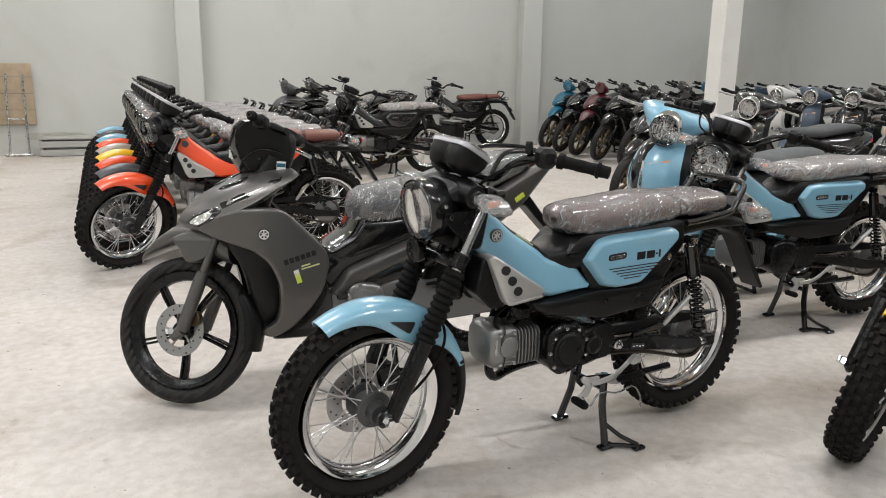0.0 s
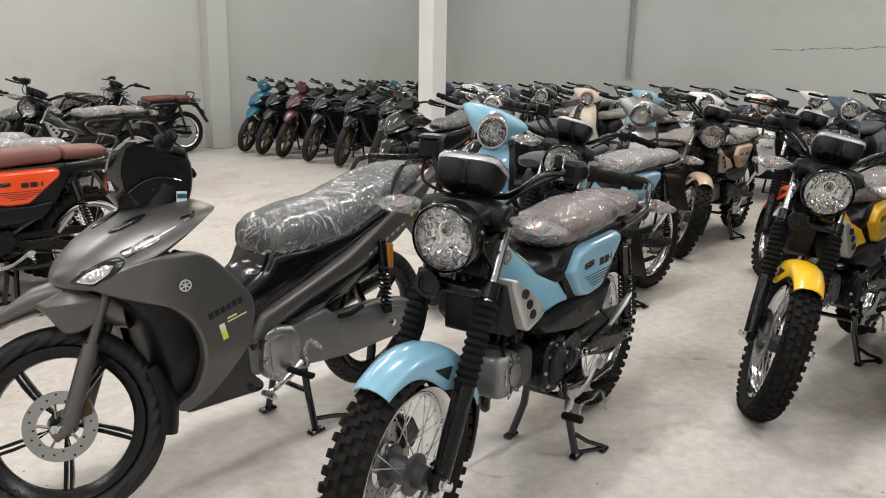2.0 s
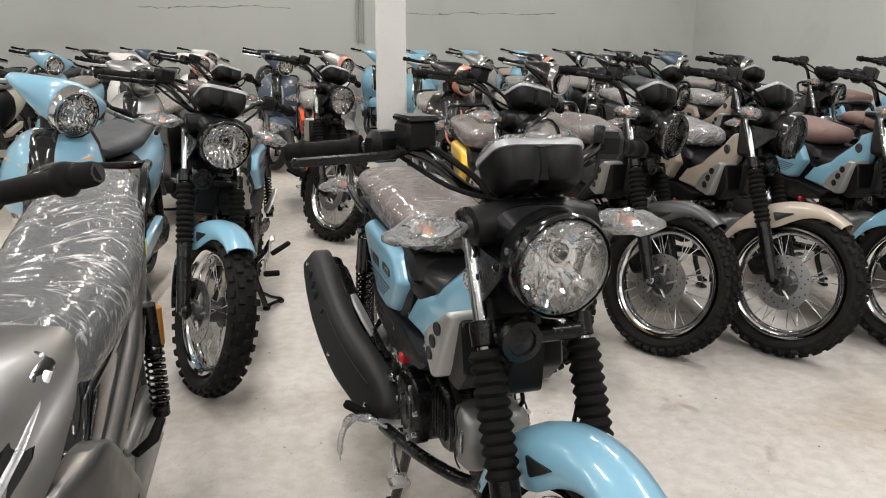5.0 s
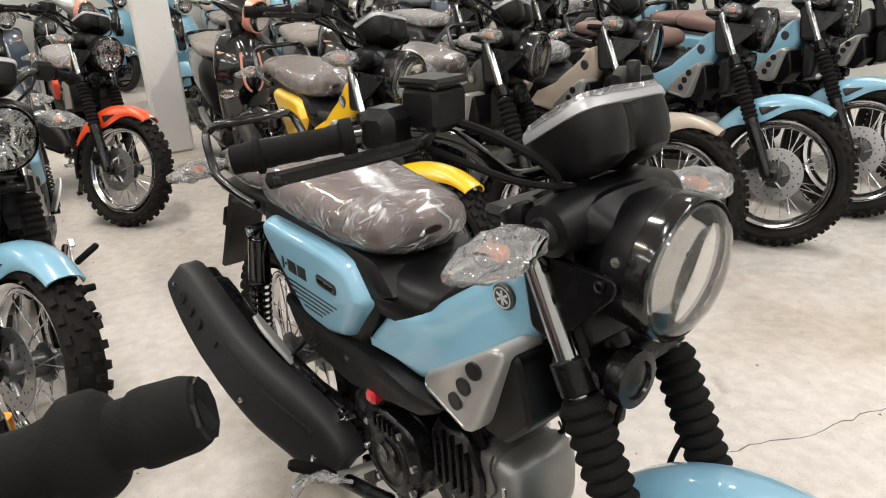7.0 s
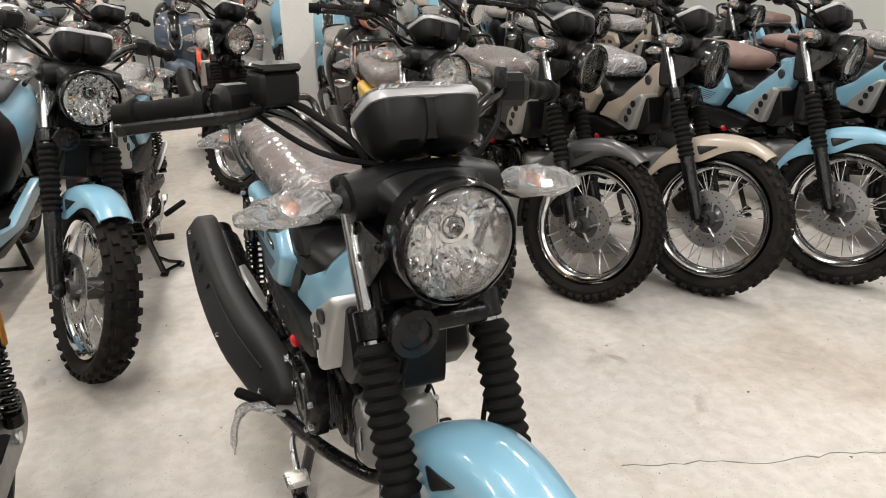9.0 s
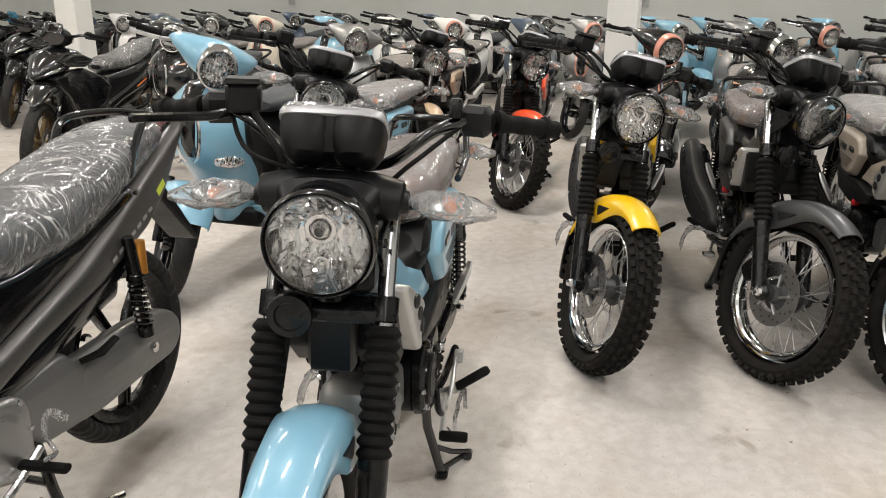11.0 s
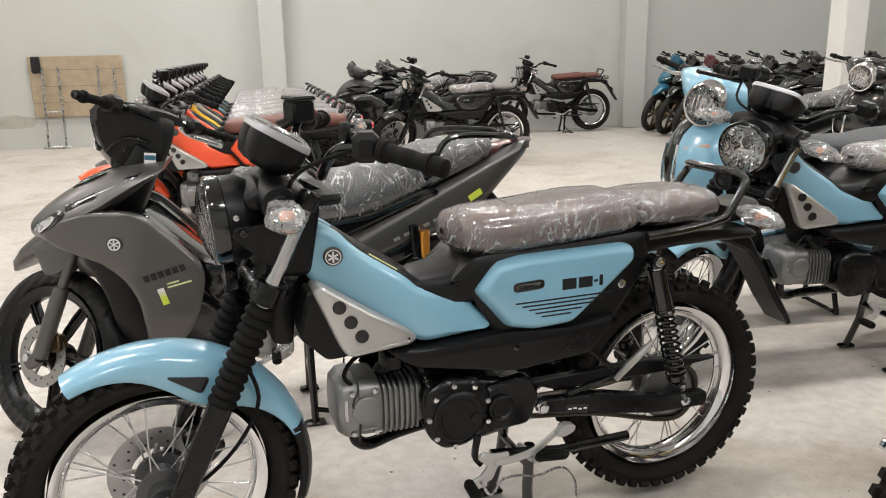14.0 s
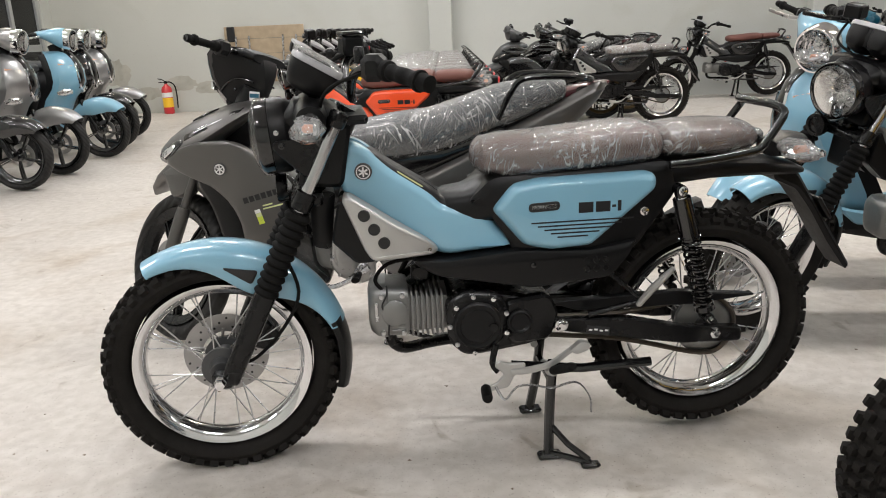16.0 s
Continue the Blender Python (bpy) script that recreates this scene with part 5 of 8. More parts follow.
    # stand, pedals
    st = Geo().tube([(-0.215, 0.075, 0.255), (-0.205, 0.085, 0.14), (-0.192, 0.125, 0.012)], 0.0135, 9).tube([(-0.215, -0.075, 0.255), (-0.205, -0.085, 0.14), (-0.192, -0.125, 0.012)], 0.0135, 9).tube([(-0.21, -0.085, 0.20), (-0.21, 0.085, 0.20)], 0.011, 9)
    for s in (1, -1):
        st.box((-0.195, s * 0.128, 0.008), (0.065, 0.035, 0.016), 0.006)
    st.tube([(-0.20, 0.10, 0.085), (-0.24, 0.145, 0.045), (-0.285, 0.188, 0.020)], 0.008, 8).tube([(-0.192, 0.125, 0.015), (-0.24, 0.155, 0.014), (-0.288, 0.19, 0.014)], 0.008, 8).box((-0.288, 0.19, 0.008), (0.05, 0.024, 0.014), 0.005)
    part("centre_stand", st, GLOSS, root, "black steel centre stand")
    part("side_stand", Geo().tube([(-0.10, 0.10, 0.262), (-0.28, 0.118, 0.248), (-0.46, 0.13, 0.258)], [0.013, 0.012, 0.012], 9), GLOSS, root)
    part("gear_rod", Geo().tube([(-0.057, 0.130, 0.335), (-0.046, 0.136, 0.29), (-0.06, 0.142, 0.268)], 0.0085, 8, smooth=3), METAL_BLACK, root)
    part("gear_lever", Geo().slab(rounded([(-0.13, 0.288), (-0.085, 0.290), (-0.062, 0.300), (-0.048, 0.285), (-0.075, 0.262), (-0.055, 0.238), (-0.025, 0.228), (-0.033, 0.217), (-0.085, 0.225), (-0.10, 0.258), (-0.125, 0.262)], 0.008), [(0.140, 0.002), (0.142, 0), (0.148, 0), (0.150, 0.002)]), SILVER_PANEL, root, "silver foot lever")
    part("gear_rubber", Geo().tube([(-0.026, 0.142, 0.226), (-0.026, 0.150, 0.226), (-0.022, 0.205, 0.229), (-0.022, 0.212, 0.229)], [0.010, 0.0135, 0.0135, 0.011], 12), RUBBER, root)
    part("heel_lever", Geo().tube([(-0.09, 0.150, 0.268), (-0.135, 0.152, 0.270), (-0.19, 0.154, 0.283), (-0.235, 0.155, 0.313), (-0.255, 0.156, 0.327)], [0.006, 0.007, 0.0065, 0.006, 0.007], 8, smooth=3, flat=1.4).slab(rounded([(-0.235, 0.322), (-0.265, 0.345), (-0.29, 0.338), (-0.285, 0.322), (-0.255, 0.312)], 0.008), [(0.150, 0.003), (0.152, 0), (0.172, 0), (0.174, 0.003)]), SILVER_PANEL, root, "silver foot lever")
    part("wrap_strip", Geo().tube([(-0.05, 0.16, 0.235), (-0.07, 0.175, 0.205), (-0.10, 0.172, 0.235), (-0.14, 0.175, 0.24), (-0.19, 0.17, 0.225), (-0.25, 0.178, 0.24), (-0.285, 0.178, 0.20), (-0.29, 0.18, 0.155)], 0.006, 6, smooth=4, flat=0.35), WRAP_THICK, root, "white torn packing strip")
    part("brake_pedal", Geo().tube([(-0.16, -0.12, 0.25), (-0.08, -0.15, 0.235), (0.02, -0.16, 0.225), (0.05, -0.165, 0.235)], 0.008, 8, smooth=3).box((0.055, -0.17, 0.24), (0.05, 0.05, 0.014), 0.004), STEEL, root)
    part("wrap_strip", Geo().tube([(-0.150, -0.150, 0.268), (-0.165, -0.185, 0.285), (-0.195, -0.205, 0.282), (-0.215, -0.235, 0.270), (-0.205, -0.262, 0.225), (-0.190, -0.268, 0.170)], [0.006, 0.013, 0.019, 0.022, 0.014, 0.004], 7, smooth=4, flat=0.6), WRAP_WHITE, root, "white torn packing strip", sharp=15)
    names = {o.name.split(".")[0] for o in turning}
    if not fine:
        small = ("peg_bracket", "case_bolt", "case_rib", "clutch_ring", "shock_eye", "shield_rib", "lens_edge", "cylinder_shroud", "bracket_bolt", "lamp_screw", "shock_bolt", "cable_clamp", "mirror_boss", "bolt", "shield_hole", "signal_reflector", "emblem_mark", "dimple", "cover_bolt", "guard_screw", "gear_rod", "position_bulb", "button", "spark_lead", "hose", "cover_cap",
                 "seat_lock", "wrap_strip", "position_bulb", "bulb", "oil_cap", "warning_label", "reservoir_cap", "pivot_bolt", "peg_stay", "meter_stay", "meter_glass", "arm_label", "label_bar", "cover_boss", "front_axle_nut", "axle_nut", "head_rib", "head_seam")
        for o in list(root.children_recursive):
            if o.name.split(".")[0] in small:
                bpy.data.objects.remove(o)
    return root, names


def turn_front(ob, names, deg, top=AXIS_AT):
    for o in ob.children:
        if o.name.split(".")[0] in names:
            o.matrix_basis = steer(deg, top) @ o.matrix_basis


def steered_copy(proto, names, m, deg, colours, label, top=AXIS_AT):
    ob = copy_thing(proto, m)
    turn_front(ob, names, deg, top)
    repaint(ob, colours)
    return tagged(ob, label)

# ---- the underbone motorcycles ----
def cast_wheel(root, name, c, mat, disc_side, wide=0.036, r=0.281, spokes=5, size=1.0):
    """A cast wheel with flat twin spokes."""
    wheel = part(name, Geo().lathe([(-0.055, 0.014), (-0.055, 0.028), (-0.03, 0.04), (0.03, 0.04), (0.055, 0.028), (0.055, 0.014)], (0, 0, 0), n=22), mat, root, m=pose(*c) @ Matrix.Diagonal((size, 1, size, 1)))
    rr = (r - 0.219) / 2
    ring = [(r - rr + rr * math.cos(t), wide * math.sin(t)) for t in [2 * math.pi * i / 14 for i in range(14)]]
    g = Geo().lathe([(y, max(0.212, q)) for q, y in ring], (0, 0, 0), n=52, close=True)
    part("tyre", g, TREAD, wheel, "black road tyre")
    part("rim", Geo().lathe([(-0.026, 0.207), (-0.03, 0.222), (-0.026, 0.224), (-0.02, 0.21), (0, 0.203), (0.02, 0.21), (0.026, 0.224), (0.03, 0.222), (0.026, 0.207), (0.014, 0.189), (0, 0.186), (-0.014, 0.189)], (0, 0, 0), n=48, close=True), mat, wheel)
    sp = Geo()
    for s in (1, -1):
        sp.slab([(0.034, 0.002), (0.09, s * 0.011), (0.15, s * 0.013 + 0.006), (0.198, s * 0.012 + 0.014), (0.198, s * 0.004 + 0.014), (0.15, s * 0.0035 + 0.006), (0.10, s * 0.003), (0.034, 0.0)], [(-0.014, 0.001), (-0.011, 0), (0.011, 0), (0.014, 0.001)])
    me = mesh_of("wheel_spoke", sp, mat)
    for i in range(spokes):
        part("wheel_spoke", me, mat, wheel, m=Matrix.Rotation(2 * math.pi * (i + 0.25) / spokes, 4, "Y"))
    if disc_side:
        y = disc_side * 0.05
        d = Geo().lathe([(y - 0.002, 0.062), (y - 0.002, 0.099), (y + 0.002, 0.099), (y + 0.002, 0.062)], (0, 0, 0), n=36, close=True)
        for i in range(5):
            a = 2 * math.pi * i / 5
            d.tube([(0.025 * math.cos(a), y, 0.025 * math.sin(a)), (0.065 * math.cos(a + 0.2), y, 0.065 * math.sin(a + 0.2))], 0.008, 6, flat=0.5)
        disc = part("brake_disc", d, DISC, wheel, "drilled steel brake disc", sharp=25)
        if size < 1 or mat is BRONZE:
            return wheel
        hole = mesh_of("disc_hole", Geo().lathe([(y - 0.0026, 0.0036), (y + 0.0026, 0.0036)], (0, 0, 0), n=7), STRIPE)
        for i in range(20):
            a, q = 2 * math.pi * i / 20, (0.07, 0.080, 0.090)[i % 3]
            part("disc_hole", hole, STRIPE, disc, m=pose(q * math.cos(a), 0, q * math.sin(a)))
    return wheel


def tread_material():
    m = material("road_tyre_rubber", (0.0105, 0.010, 0.0095), 0.6, spec=0.35, spread=0.25, scale=14)
    n, l = m.node_tree.nodes, m.node_tree.links
    tc, wv, bp = (n.new("ShaderNode" + k) for k in ("TexCoord", "TexWave", "Bump"))
    wv.wave_type, wv.bands_direction = "BANDS", "DIAGONAL"
    wv.inputs["Scale"].default_value, wv.inputs["Distortion"].default_value = 14, 3
    bp.inputs["Strength"].default_value, bp.inputs["Distance"].default_value = 0.8, 0.004
    l.new(tc.outputs["Object"], wv.inputs["Vector"])
    l.new(wv.outputs["Fac"], bp.inputs["Height"])
    l.new(bp.outputs[0], n["Principled BSDF"].inputs["Normal"])
    return m


TREAD = tread_material()
CAST_BRIGHT = material("bright_cast_aluminium", (0.36, 0.36, 0.355), 0.32, 0.85, spread=0.12, scale=12, bump=0.12, bump_scale=420)
CASE_GREY = material("grey_engine_paint", (0.17, 0.17, 0.168), 0.38, 0.5, 0.2, spread=0.08, scale=8, bump=0.06, bump_scale=500)


def bar_ends(root, bar, grip_from, mat, mirror=True, levers=(1, -1)):
    """Handlebar with grips, switches and levers; returns the parts."""
    out = []
    full = [(x, -y, z) for x, y, z in reversed(bar)] + bar
    out.append(part("handlebar", Geo().tube(full, 0.0105, 9, smooth=3), GLOSS, root))
    a, b = Vector(bar[-2]), Vector(bar[-1])
    for s in (1, -1):
        f = lambda t: tuple(Vector((q.x, s * q.y, q.z)) for q in [a.lerp(b, t)])[0]
        out.append(part("grip", Geo().tube([f(0.25), f(0.3), f(0.34), f(0.36), f(0.72), f(0.75), f(0.78), f(0.82), f(0.835), f(0.85), f(0.88), f(0.89), f(0.905), f(0.97), f(0.99), f(1.0)], [0.018, 0.0185, 0.017, 0.0125, 0.0125, 0.0138, 0.0178, 0.0178, 0.0160, 0.0116, 0.0116, 0.0130, 0.0133, 0.0126, 0.0112, 0.0075], 28), RUBBER, root))
        sw = part("switch_box", Geo().box(tuple(f(0.12)), (0.05, 0.055, 0.05), 0.012), PLASTIC, root)
        out.append(sw)
        if s not in levers:
            continue
        lv = [f(0.05) + Vector((0.035, 0, -0.004)), f(0.3) + Vector((0.055, 0, -0.012)), f(0.7) + Vector((0.05, 0, -0.018)), f(0.98) + Vector((0.05, 0, -0.02))]
        out.append(part("brake_lever", Geo().tube(lv, 0.0065, 8, smooth=3, flat=1.3), STEEL if mirror else METAL_BLACK, root))
    return out


def on_loft(rows, x, z):
    """Half width of a lofted body at x and height z."""
    rows = sorted(rows)
    for a, b in zip(rows, rows[1:]):
        if a[0] <= x <= b[0] or b is rows[-1]:
            t = min(1, max(0, (x - a[0]) / (b[0] - a[0])))
            zc, w, h, e = (a[i] + (b[i] - a[i]) * t for i in (1, 2, 3, 4))
            k = min(0.97, abs(z - zc) / h)
            return w * (1 - k ** e) ** (1 / e)
    return rows[0][2]


def underbone(kind):
    """A step-through motorcycle: the satin grey one, or the sharper black one."""
    sport = kind == "sport"
    skin = BLACK_PAINT if sport else MATT_GREY
    root = thing("motorcycle", "satin grey underbone motorcycle on its centre stand" if not sport else "black sport underbone motorcycle on its stand", "motorcycle", "parked motorcycles")
    steering = []
    T = steering.append
    ax, az = 0.64 if sport else 0.608, 0.284
    T(cast_wheel(root, "front_wheel", (ax, 0, az), BRONZE if sport else METAL_BLACK, 1, 0.042 if sport else 0.036))
    cast_wheel(root, "rear_wheel", (-0.632, 0, 0.306), BRONZE if sport else METAL_BLACK, 0, 0.05 if sport else 0.04)
    for s in (1, -1):
        y = s * 0.085
        T(part("fork_leg", Geo().tube([(ax - 0.03, y, az), (ax - 0.10, y, 0.46), (ax - 0.115, y, 0.50)], [0.024, 0.025, 0.022], 12).tube([(ax - 0.03, y, az), (ax + 0.01, y, az - 0.02)], 0.022, 10), METAL_BLACK if sport else MATT_GREY, root, "satin fork leg"))
        T(part("fork_tube", Geo().tube([(ax - 0.112, y, 0.49), (ax - 0.20, y, 0.70)], 0.0145, 10), CHROME if sport else MATT_GREY, root))
        T(part("front_axle_nut", Geo().lathe([(s * 0.1, 0.013), (s * 0.112, 0.013), (s * 0.113, 0.003)], (ax, 0, az), n=6), CHROME, root))
    T(part("caliper", Geo().slab(rounded([(0.515, 0.305), (0.525, 0.355), (0.565, 0.355), (0.56, 0.295)], 0.014), [(0.035, 0.004), (0.038, 0), (0.064, 0), (0.068, 0.004)]), BRONZE, root, "bronze brake caliper"))
    # mudguard with its beak
    rows = [(0.797, 0.560, 0.010, 0.006, 2.2), (0.765, 0.582, 0.040, 0.016, 2.2), (0.71, 0.614, 0.060, 0.028, 2.3), (0.64, 0.643, 0.070, 0.040, 2.4), (0.58, 0.648, 0.078, 0.050, 2.5), (0.52, 0.642, 0.084, 0.058, 2.5), (0.47, 0.625, 0.085, 0.066, 2.5), (0.43, 0.60, 0.080, 0.066, 2.4), (0.40, 0.575, 0.07, 0.05, 2.3)]
    T(part("front_mudguard", Geo().loft(rows, 22), skin, root, sharp=50))
    for s in (1, -1):
        T(part("fork_guard", Geo().slab(rounded([(0.63, 0.628), (0.598, 0.60), (0.560, 0.535), (0.508, 0.535), (0.46, 0.56), (0.44, 0.625), (0.52, 0.67)], 0.02, 4), [(0.05, 0.0), (0.088, 0.0), (0.096, 0.005), (0.100, 0.016)], sign=s), skin, root))
    T(part("mudguard_flap", Geo().arch((ax, 0, az), 0.30, 155, 196, lambda s: 0.07 - 0.02 * s, drop=0.03, n=8), PLASTIC, root))
    def flare(x, z):
        """Half width of the leg shields, drawn in towards their feet."""
        k = 1 - min(1, max(0, (0.58 - x) / 0.30))
        if sport:
            return 0.105 + 0.08 * min(1, max(0, (0.5 - x) / 0.35))
        return 0.09 + 0.125 * (1 - k * k) - 0.07 * min(1, max(0, (0.45 - z) / 0.17))

    # nose with slim lamps
    rows = [(0.600, 0.712, 0.02, 0.010, 2.0), (0.588, 0.722, 0.062, 0.030, 1.9), (0.553, 0.748, 0.116, 0.056, 1.8), (0.50, 0.778, 0.150, 0.078, 1.75), (0.44, 0.802, 0.172, 0.086, 1.7), (0.37, 0.824, 0.186, 0.080, 1.65), (0.30, 0.842, 0.178, 0.060, 1.6), (0.24, 0.852, 0.155, 0.036, 1.6), (0.205, 0.856, 0.12, 0.016, 1.7)]
    if sport:
        rows = [(x + 0.03 * (x - 0.3), z + 0.01, w * (0.62 if x > 0.5 else 0.8), h * 1.15, 2.0) for x, z, w, h, e in rows]
    # ridge height, depth and half width along the town bike's nose; its flank is widest at a crease two thirds down
    ridge = [(0.602, 0.720, 0.022, 0.016), (0.588, 0.740, 0.050, 0.062), (0.55, 0.774, 0.092, 0.118), (0.50, 0.808, 0.118, 0.153), (0.44, 0.840, 0.128, 0.176), (0.37, 0.868, 0.118, 0.191), (0.30, 0.887, 0.088, 0.195), (0.25, 0.893, 0.058, 0.190), (0.205, 0.894, 0.028, 0.176), (0.19, 0.892, 0.014, 0.160)]
    flank_ = [(0.0, 0.0), (0.34, 0.03), (0.62, 0.14), (0.86, 0.38), (0.97, 0.56), (1.0, 0.66), (0.96, 0.76), (0.80, 0.93), (0.45, 1.0), (0.0, 1.0)]

    def nose_half(x, z):
        for a_, b_ in zip(ridge, ridge[1:]):
            if b_[0] <= x <= a_[0] or b_ is ridge[-1]:
                t = min(1, max(0, (x - a_[0]) / (b_[0] - a_[0])))
                zt, h, w = (a_[m] + (b_[m] - a_[m]) * t for m in (1, 2, 3))
                d_ = min(1, max(0, (zt - z) / h))
                for p_, q_ in zip(flank_, flank_[1:]):
                    if p_[1] <= d_ <= q_[1]:
                        return w * (p_[0] + (q_[0] - p_[0]) * (d_ - p_[1]) / max(1e-6, q_[1] - p_[1]))
        return 0.02

    if sport:
        shape = Geo().loft(rows, 24)
    else:
        shape = Geo().rings([[(x, w * k, zt - h * d_) for k, d_ in flank_] + [(x, -w * k, zt - h * d_) for k, d_ in reversed(flank_[1:-1])] for x, zt, h, w in ridge])
    nose = part("front_cowl", shape, skin, root, sharp=30)
    for s in (1, -1):
        skin_y = (lambda x, z: on_loft(rows, x, z)) if sport else nose_half
        out = rounded([(0.585, 0.735), (0.553, 0.764), (0.47, 0.799), (0.41, 0.815), (0.275, 0.853), (0.262, 0.846), (0.40, 0.792), (0.47, 0.766), (0.54, 0.738)], 0.006)
        if sport:
            part("headlamp", Geo().slab(out, [(-0.02, 0.0), (0.002, 0.0), (0.005, 0.003)], fy=skin_y, sign=s), GLOSS, nose, "slim dark headlamp")
        else:
            part("headlamp", Geo().slab(rounded([(0.588, 0.712), (0.562, 0.742), (0.505, 0.772), (0.478, 0.778), (0.470, 0.766), (0.505, 0.732), (0.552, 0.703)], 0.008), [(-0.02, 0.0), (0.002, 0.0), (0.005, 0.004)], fy=skin_y, sign=s), GLOSS, nose, "dark swept headlamp")
            part("lamp_strip", Geo().slab(rounded([(0.475, 0.788), (0.40, 0.822), (0.29, 0.866), (0.248, 0.878), (0.262, 0.865), (0.39, 0.806), (0.468, 0.772)], 0.005), [(-0.02, 0.0), (0.001, 0.0), (0.003, 0.002)], fy=skin_y, sign=s), GLOSS, nose, "slim dark trim strip")
            part("strip_edge", Geo().slab(rounded([(0.44, 0.797), (0.39, 0.819), (0.28, 0.864), (0.28, 0.861), (0.39, 0.8155), (0.44, 0.7935)], 0.001), [(-0.02, 0.0), (0.0042, 0.0), (0.005, 0.0008)], fy=skin_y, sign=s), STEEL, nose, "bright trim edge")
            part("hood_vent", Geo().loft([(0.46, 0.829, 0.004, 0.003, 2.2, s * 0.048), (0.44, 0.8375, 0.017, 0.005, 2.2, s * 0.051), (0.39, 0.858, 0.019, 0.005, 2.2, s * 0.060), (0.36, 0.869, 0.006, 0.003, 2.2, s * 0.066)], 12), GLOSS, nose, "dark oval vent")
        part("turn_lens", Geo().slab(rounded([(0.580, 0.715), (0.556, 0.738), (0.515, 0.760), (0.500, 0.758), (0.518, 0.736), (0.552, 0.712)], 0.006) if not sport else rounded([(0.576, 0.737), (0.55, 0.758), (0.49, 0.784), (0.445, 0.79), (0.475, 0.768), (0.53, 0.744)], 0.006), [(-0.02, 0.0), (0.0045, 0.0), (0.0075, 0.003)], fy=skin_y, sign=s), REFLECTOR, nose, "clear lamp reflector")
        if sport:
            part("cowl_wing", Geo().slab(rounded([(0.50, 0.83), (0.40, 0.872), (0.30, 0.868), (0.20, 0.832), (0.232, 0.80), (0.30, 0.778), (0.42, 0.788)], 0.014), [(-0.05, 0), (-0.006, 0), (0.004, 0.006), (0.007, 0.014)], fy=lambda x, z: 0.135 + 0.055 * min(1, max(0, (0.50 - x) / 0.18)), sign=s), skin, nose)
        # leg shields
        leg = rounded([(0.555, 0.715), (0.50, 0.745), (0.40, 0.775), (0.30, 0.775), (0.245, 0.752), (0.17, 0.675), (0.103, 0.597), (0.099, 0.545), (0.125, 0.45), (0.17, 0.37), (0.235, 0.29), (0.305, 0.262), (0.355, 0.285), (0.335, 0.308), (0.292, 0.325), (0.281, 0.40), (0.287, 0.50), (0.322, 0.575), (0.388, 0.632), (0.462, 0.652), (0.548, 0.688)], 0.03, 4)
        if sport:
            leg = rounded([(0.52, 0.69), (0.40, 0.76), (0.28, 0.775), (0.12, 0.70), (0.02, 0.62), (0.10, 0.52), (0.22, 0.42), (0.20, 0.36), (0.30, 0.31), (0.36, 0.42), (0.42, 0.58)], 0.02, 4)
        part("leg_shield", Geo().sheet(leg, flare, sign=s) if not sport else Geo().slab(leg, [(-0.04, 0.004), (-0.03, 0.0), (-0.008, 0.0), (-0.001, 0.005), (0.004, 0.014)], fy=flare, sign=s), skin, root, sharp=50)
        part("inner_panel", Geo().slab(rounded([(0.30, 0.765), (0.248, 0.742), (0.176, 0.668), (0.112, 0.592), (0.108, 0.545), (0.133, 0.45), (0.178, 0.37), (0.24, 0.298), (0.27, 0.33), (0.21, 0.40), (0.17, 0.48), (0.155, 0.56), (0.21, 0.64), (0.28, 0.71), (0.32, 0.74)], 0.01), [(-0.11, 0.0), (-0.014, 0.0), (-0.010, 0.004)], fy=flare, sign=s), GLOSS, root, "gloss black inner panel", sharp=45)
        part("inner_leg_shield", Geo().slab(rounded([(0.44, 0.665), (0.37, 0.655), (0.31, 0.60), (0.27, 0.50), (0.265, 0.40), (0.28, 0.30), (0.355, 0.285), (0.372, 0.36), (0.38, 0.46), (0.405, 0.55), (0.45, 0.62)], 0.03, 4), [(-0.10, 0), (-0.03, 0.0), (-0.008, 0.006), (0.0, 0.02)], fy=lambda x, z: flare(x, z) - 0.03, sign=s), PLASTIC, root)
        if not sport:
            e = part("emblem", Geo().lathe([(s * 0.0, 0.022), (s * 0.004, 0.022), (s * 0.005, 0.02), (s * 0.0045, 0.002)], (0, 0, 0), n=26), DARK_GREY_PAINT, root, "round emblem, silver on dark grey", m=pose(0.337, s * (flare(0.337, 0.68) + 0.003), 0.683, 0, 0, -9 * s))
            part("emblem_mark", Geo().lathe([(s * 0.0052, 0.018), (s * 0.0058, 0.018), (s * 0.0058, 0.014), (s * 0.0052, 0.014)], (0, 0, 0), n=22, close=True).box((0, s * 0.0052, 0), (0.004, 0.0012, 0.028), 0.0003).box((0, s * 0.0052, 0), (0.004, 0.0012, 0.028), 0.0003, Matrix.Rotation(radians(60), 3, "Y")).box((0, s * 0.0052, 0), (0.004, 0.0012, 0.028), 0.0003, Matrix.Rotation(radians(-60), 3, "Y")), EMBLEM, e)
            out_ = s * (flare(0.22, 0.55) + 0.0046)
            tip_ = Matrix.Rotation(radians(14), 3, "Y")
            for i in range(6):
                part("badge_bar", Geo().box((0.262 - 0.0205 * i, out_, 0.574 + 0.0052 * i), (0.0165, 0.0016, 0.020), 0.0004, tip_), STRIPE, root)
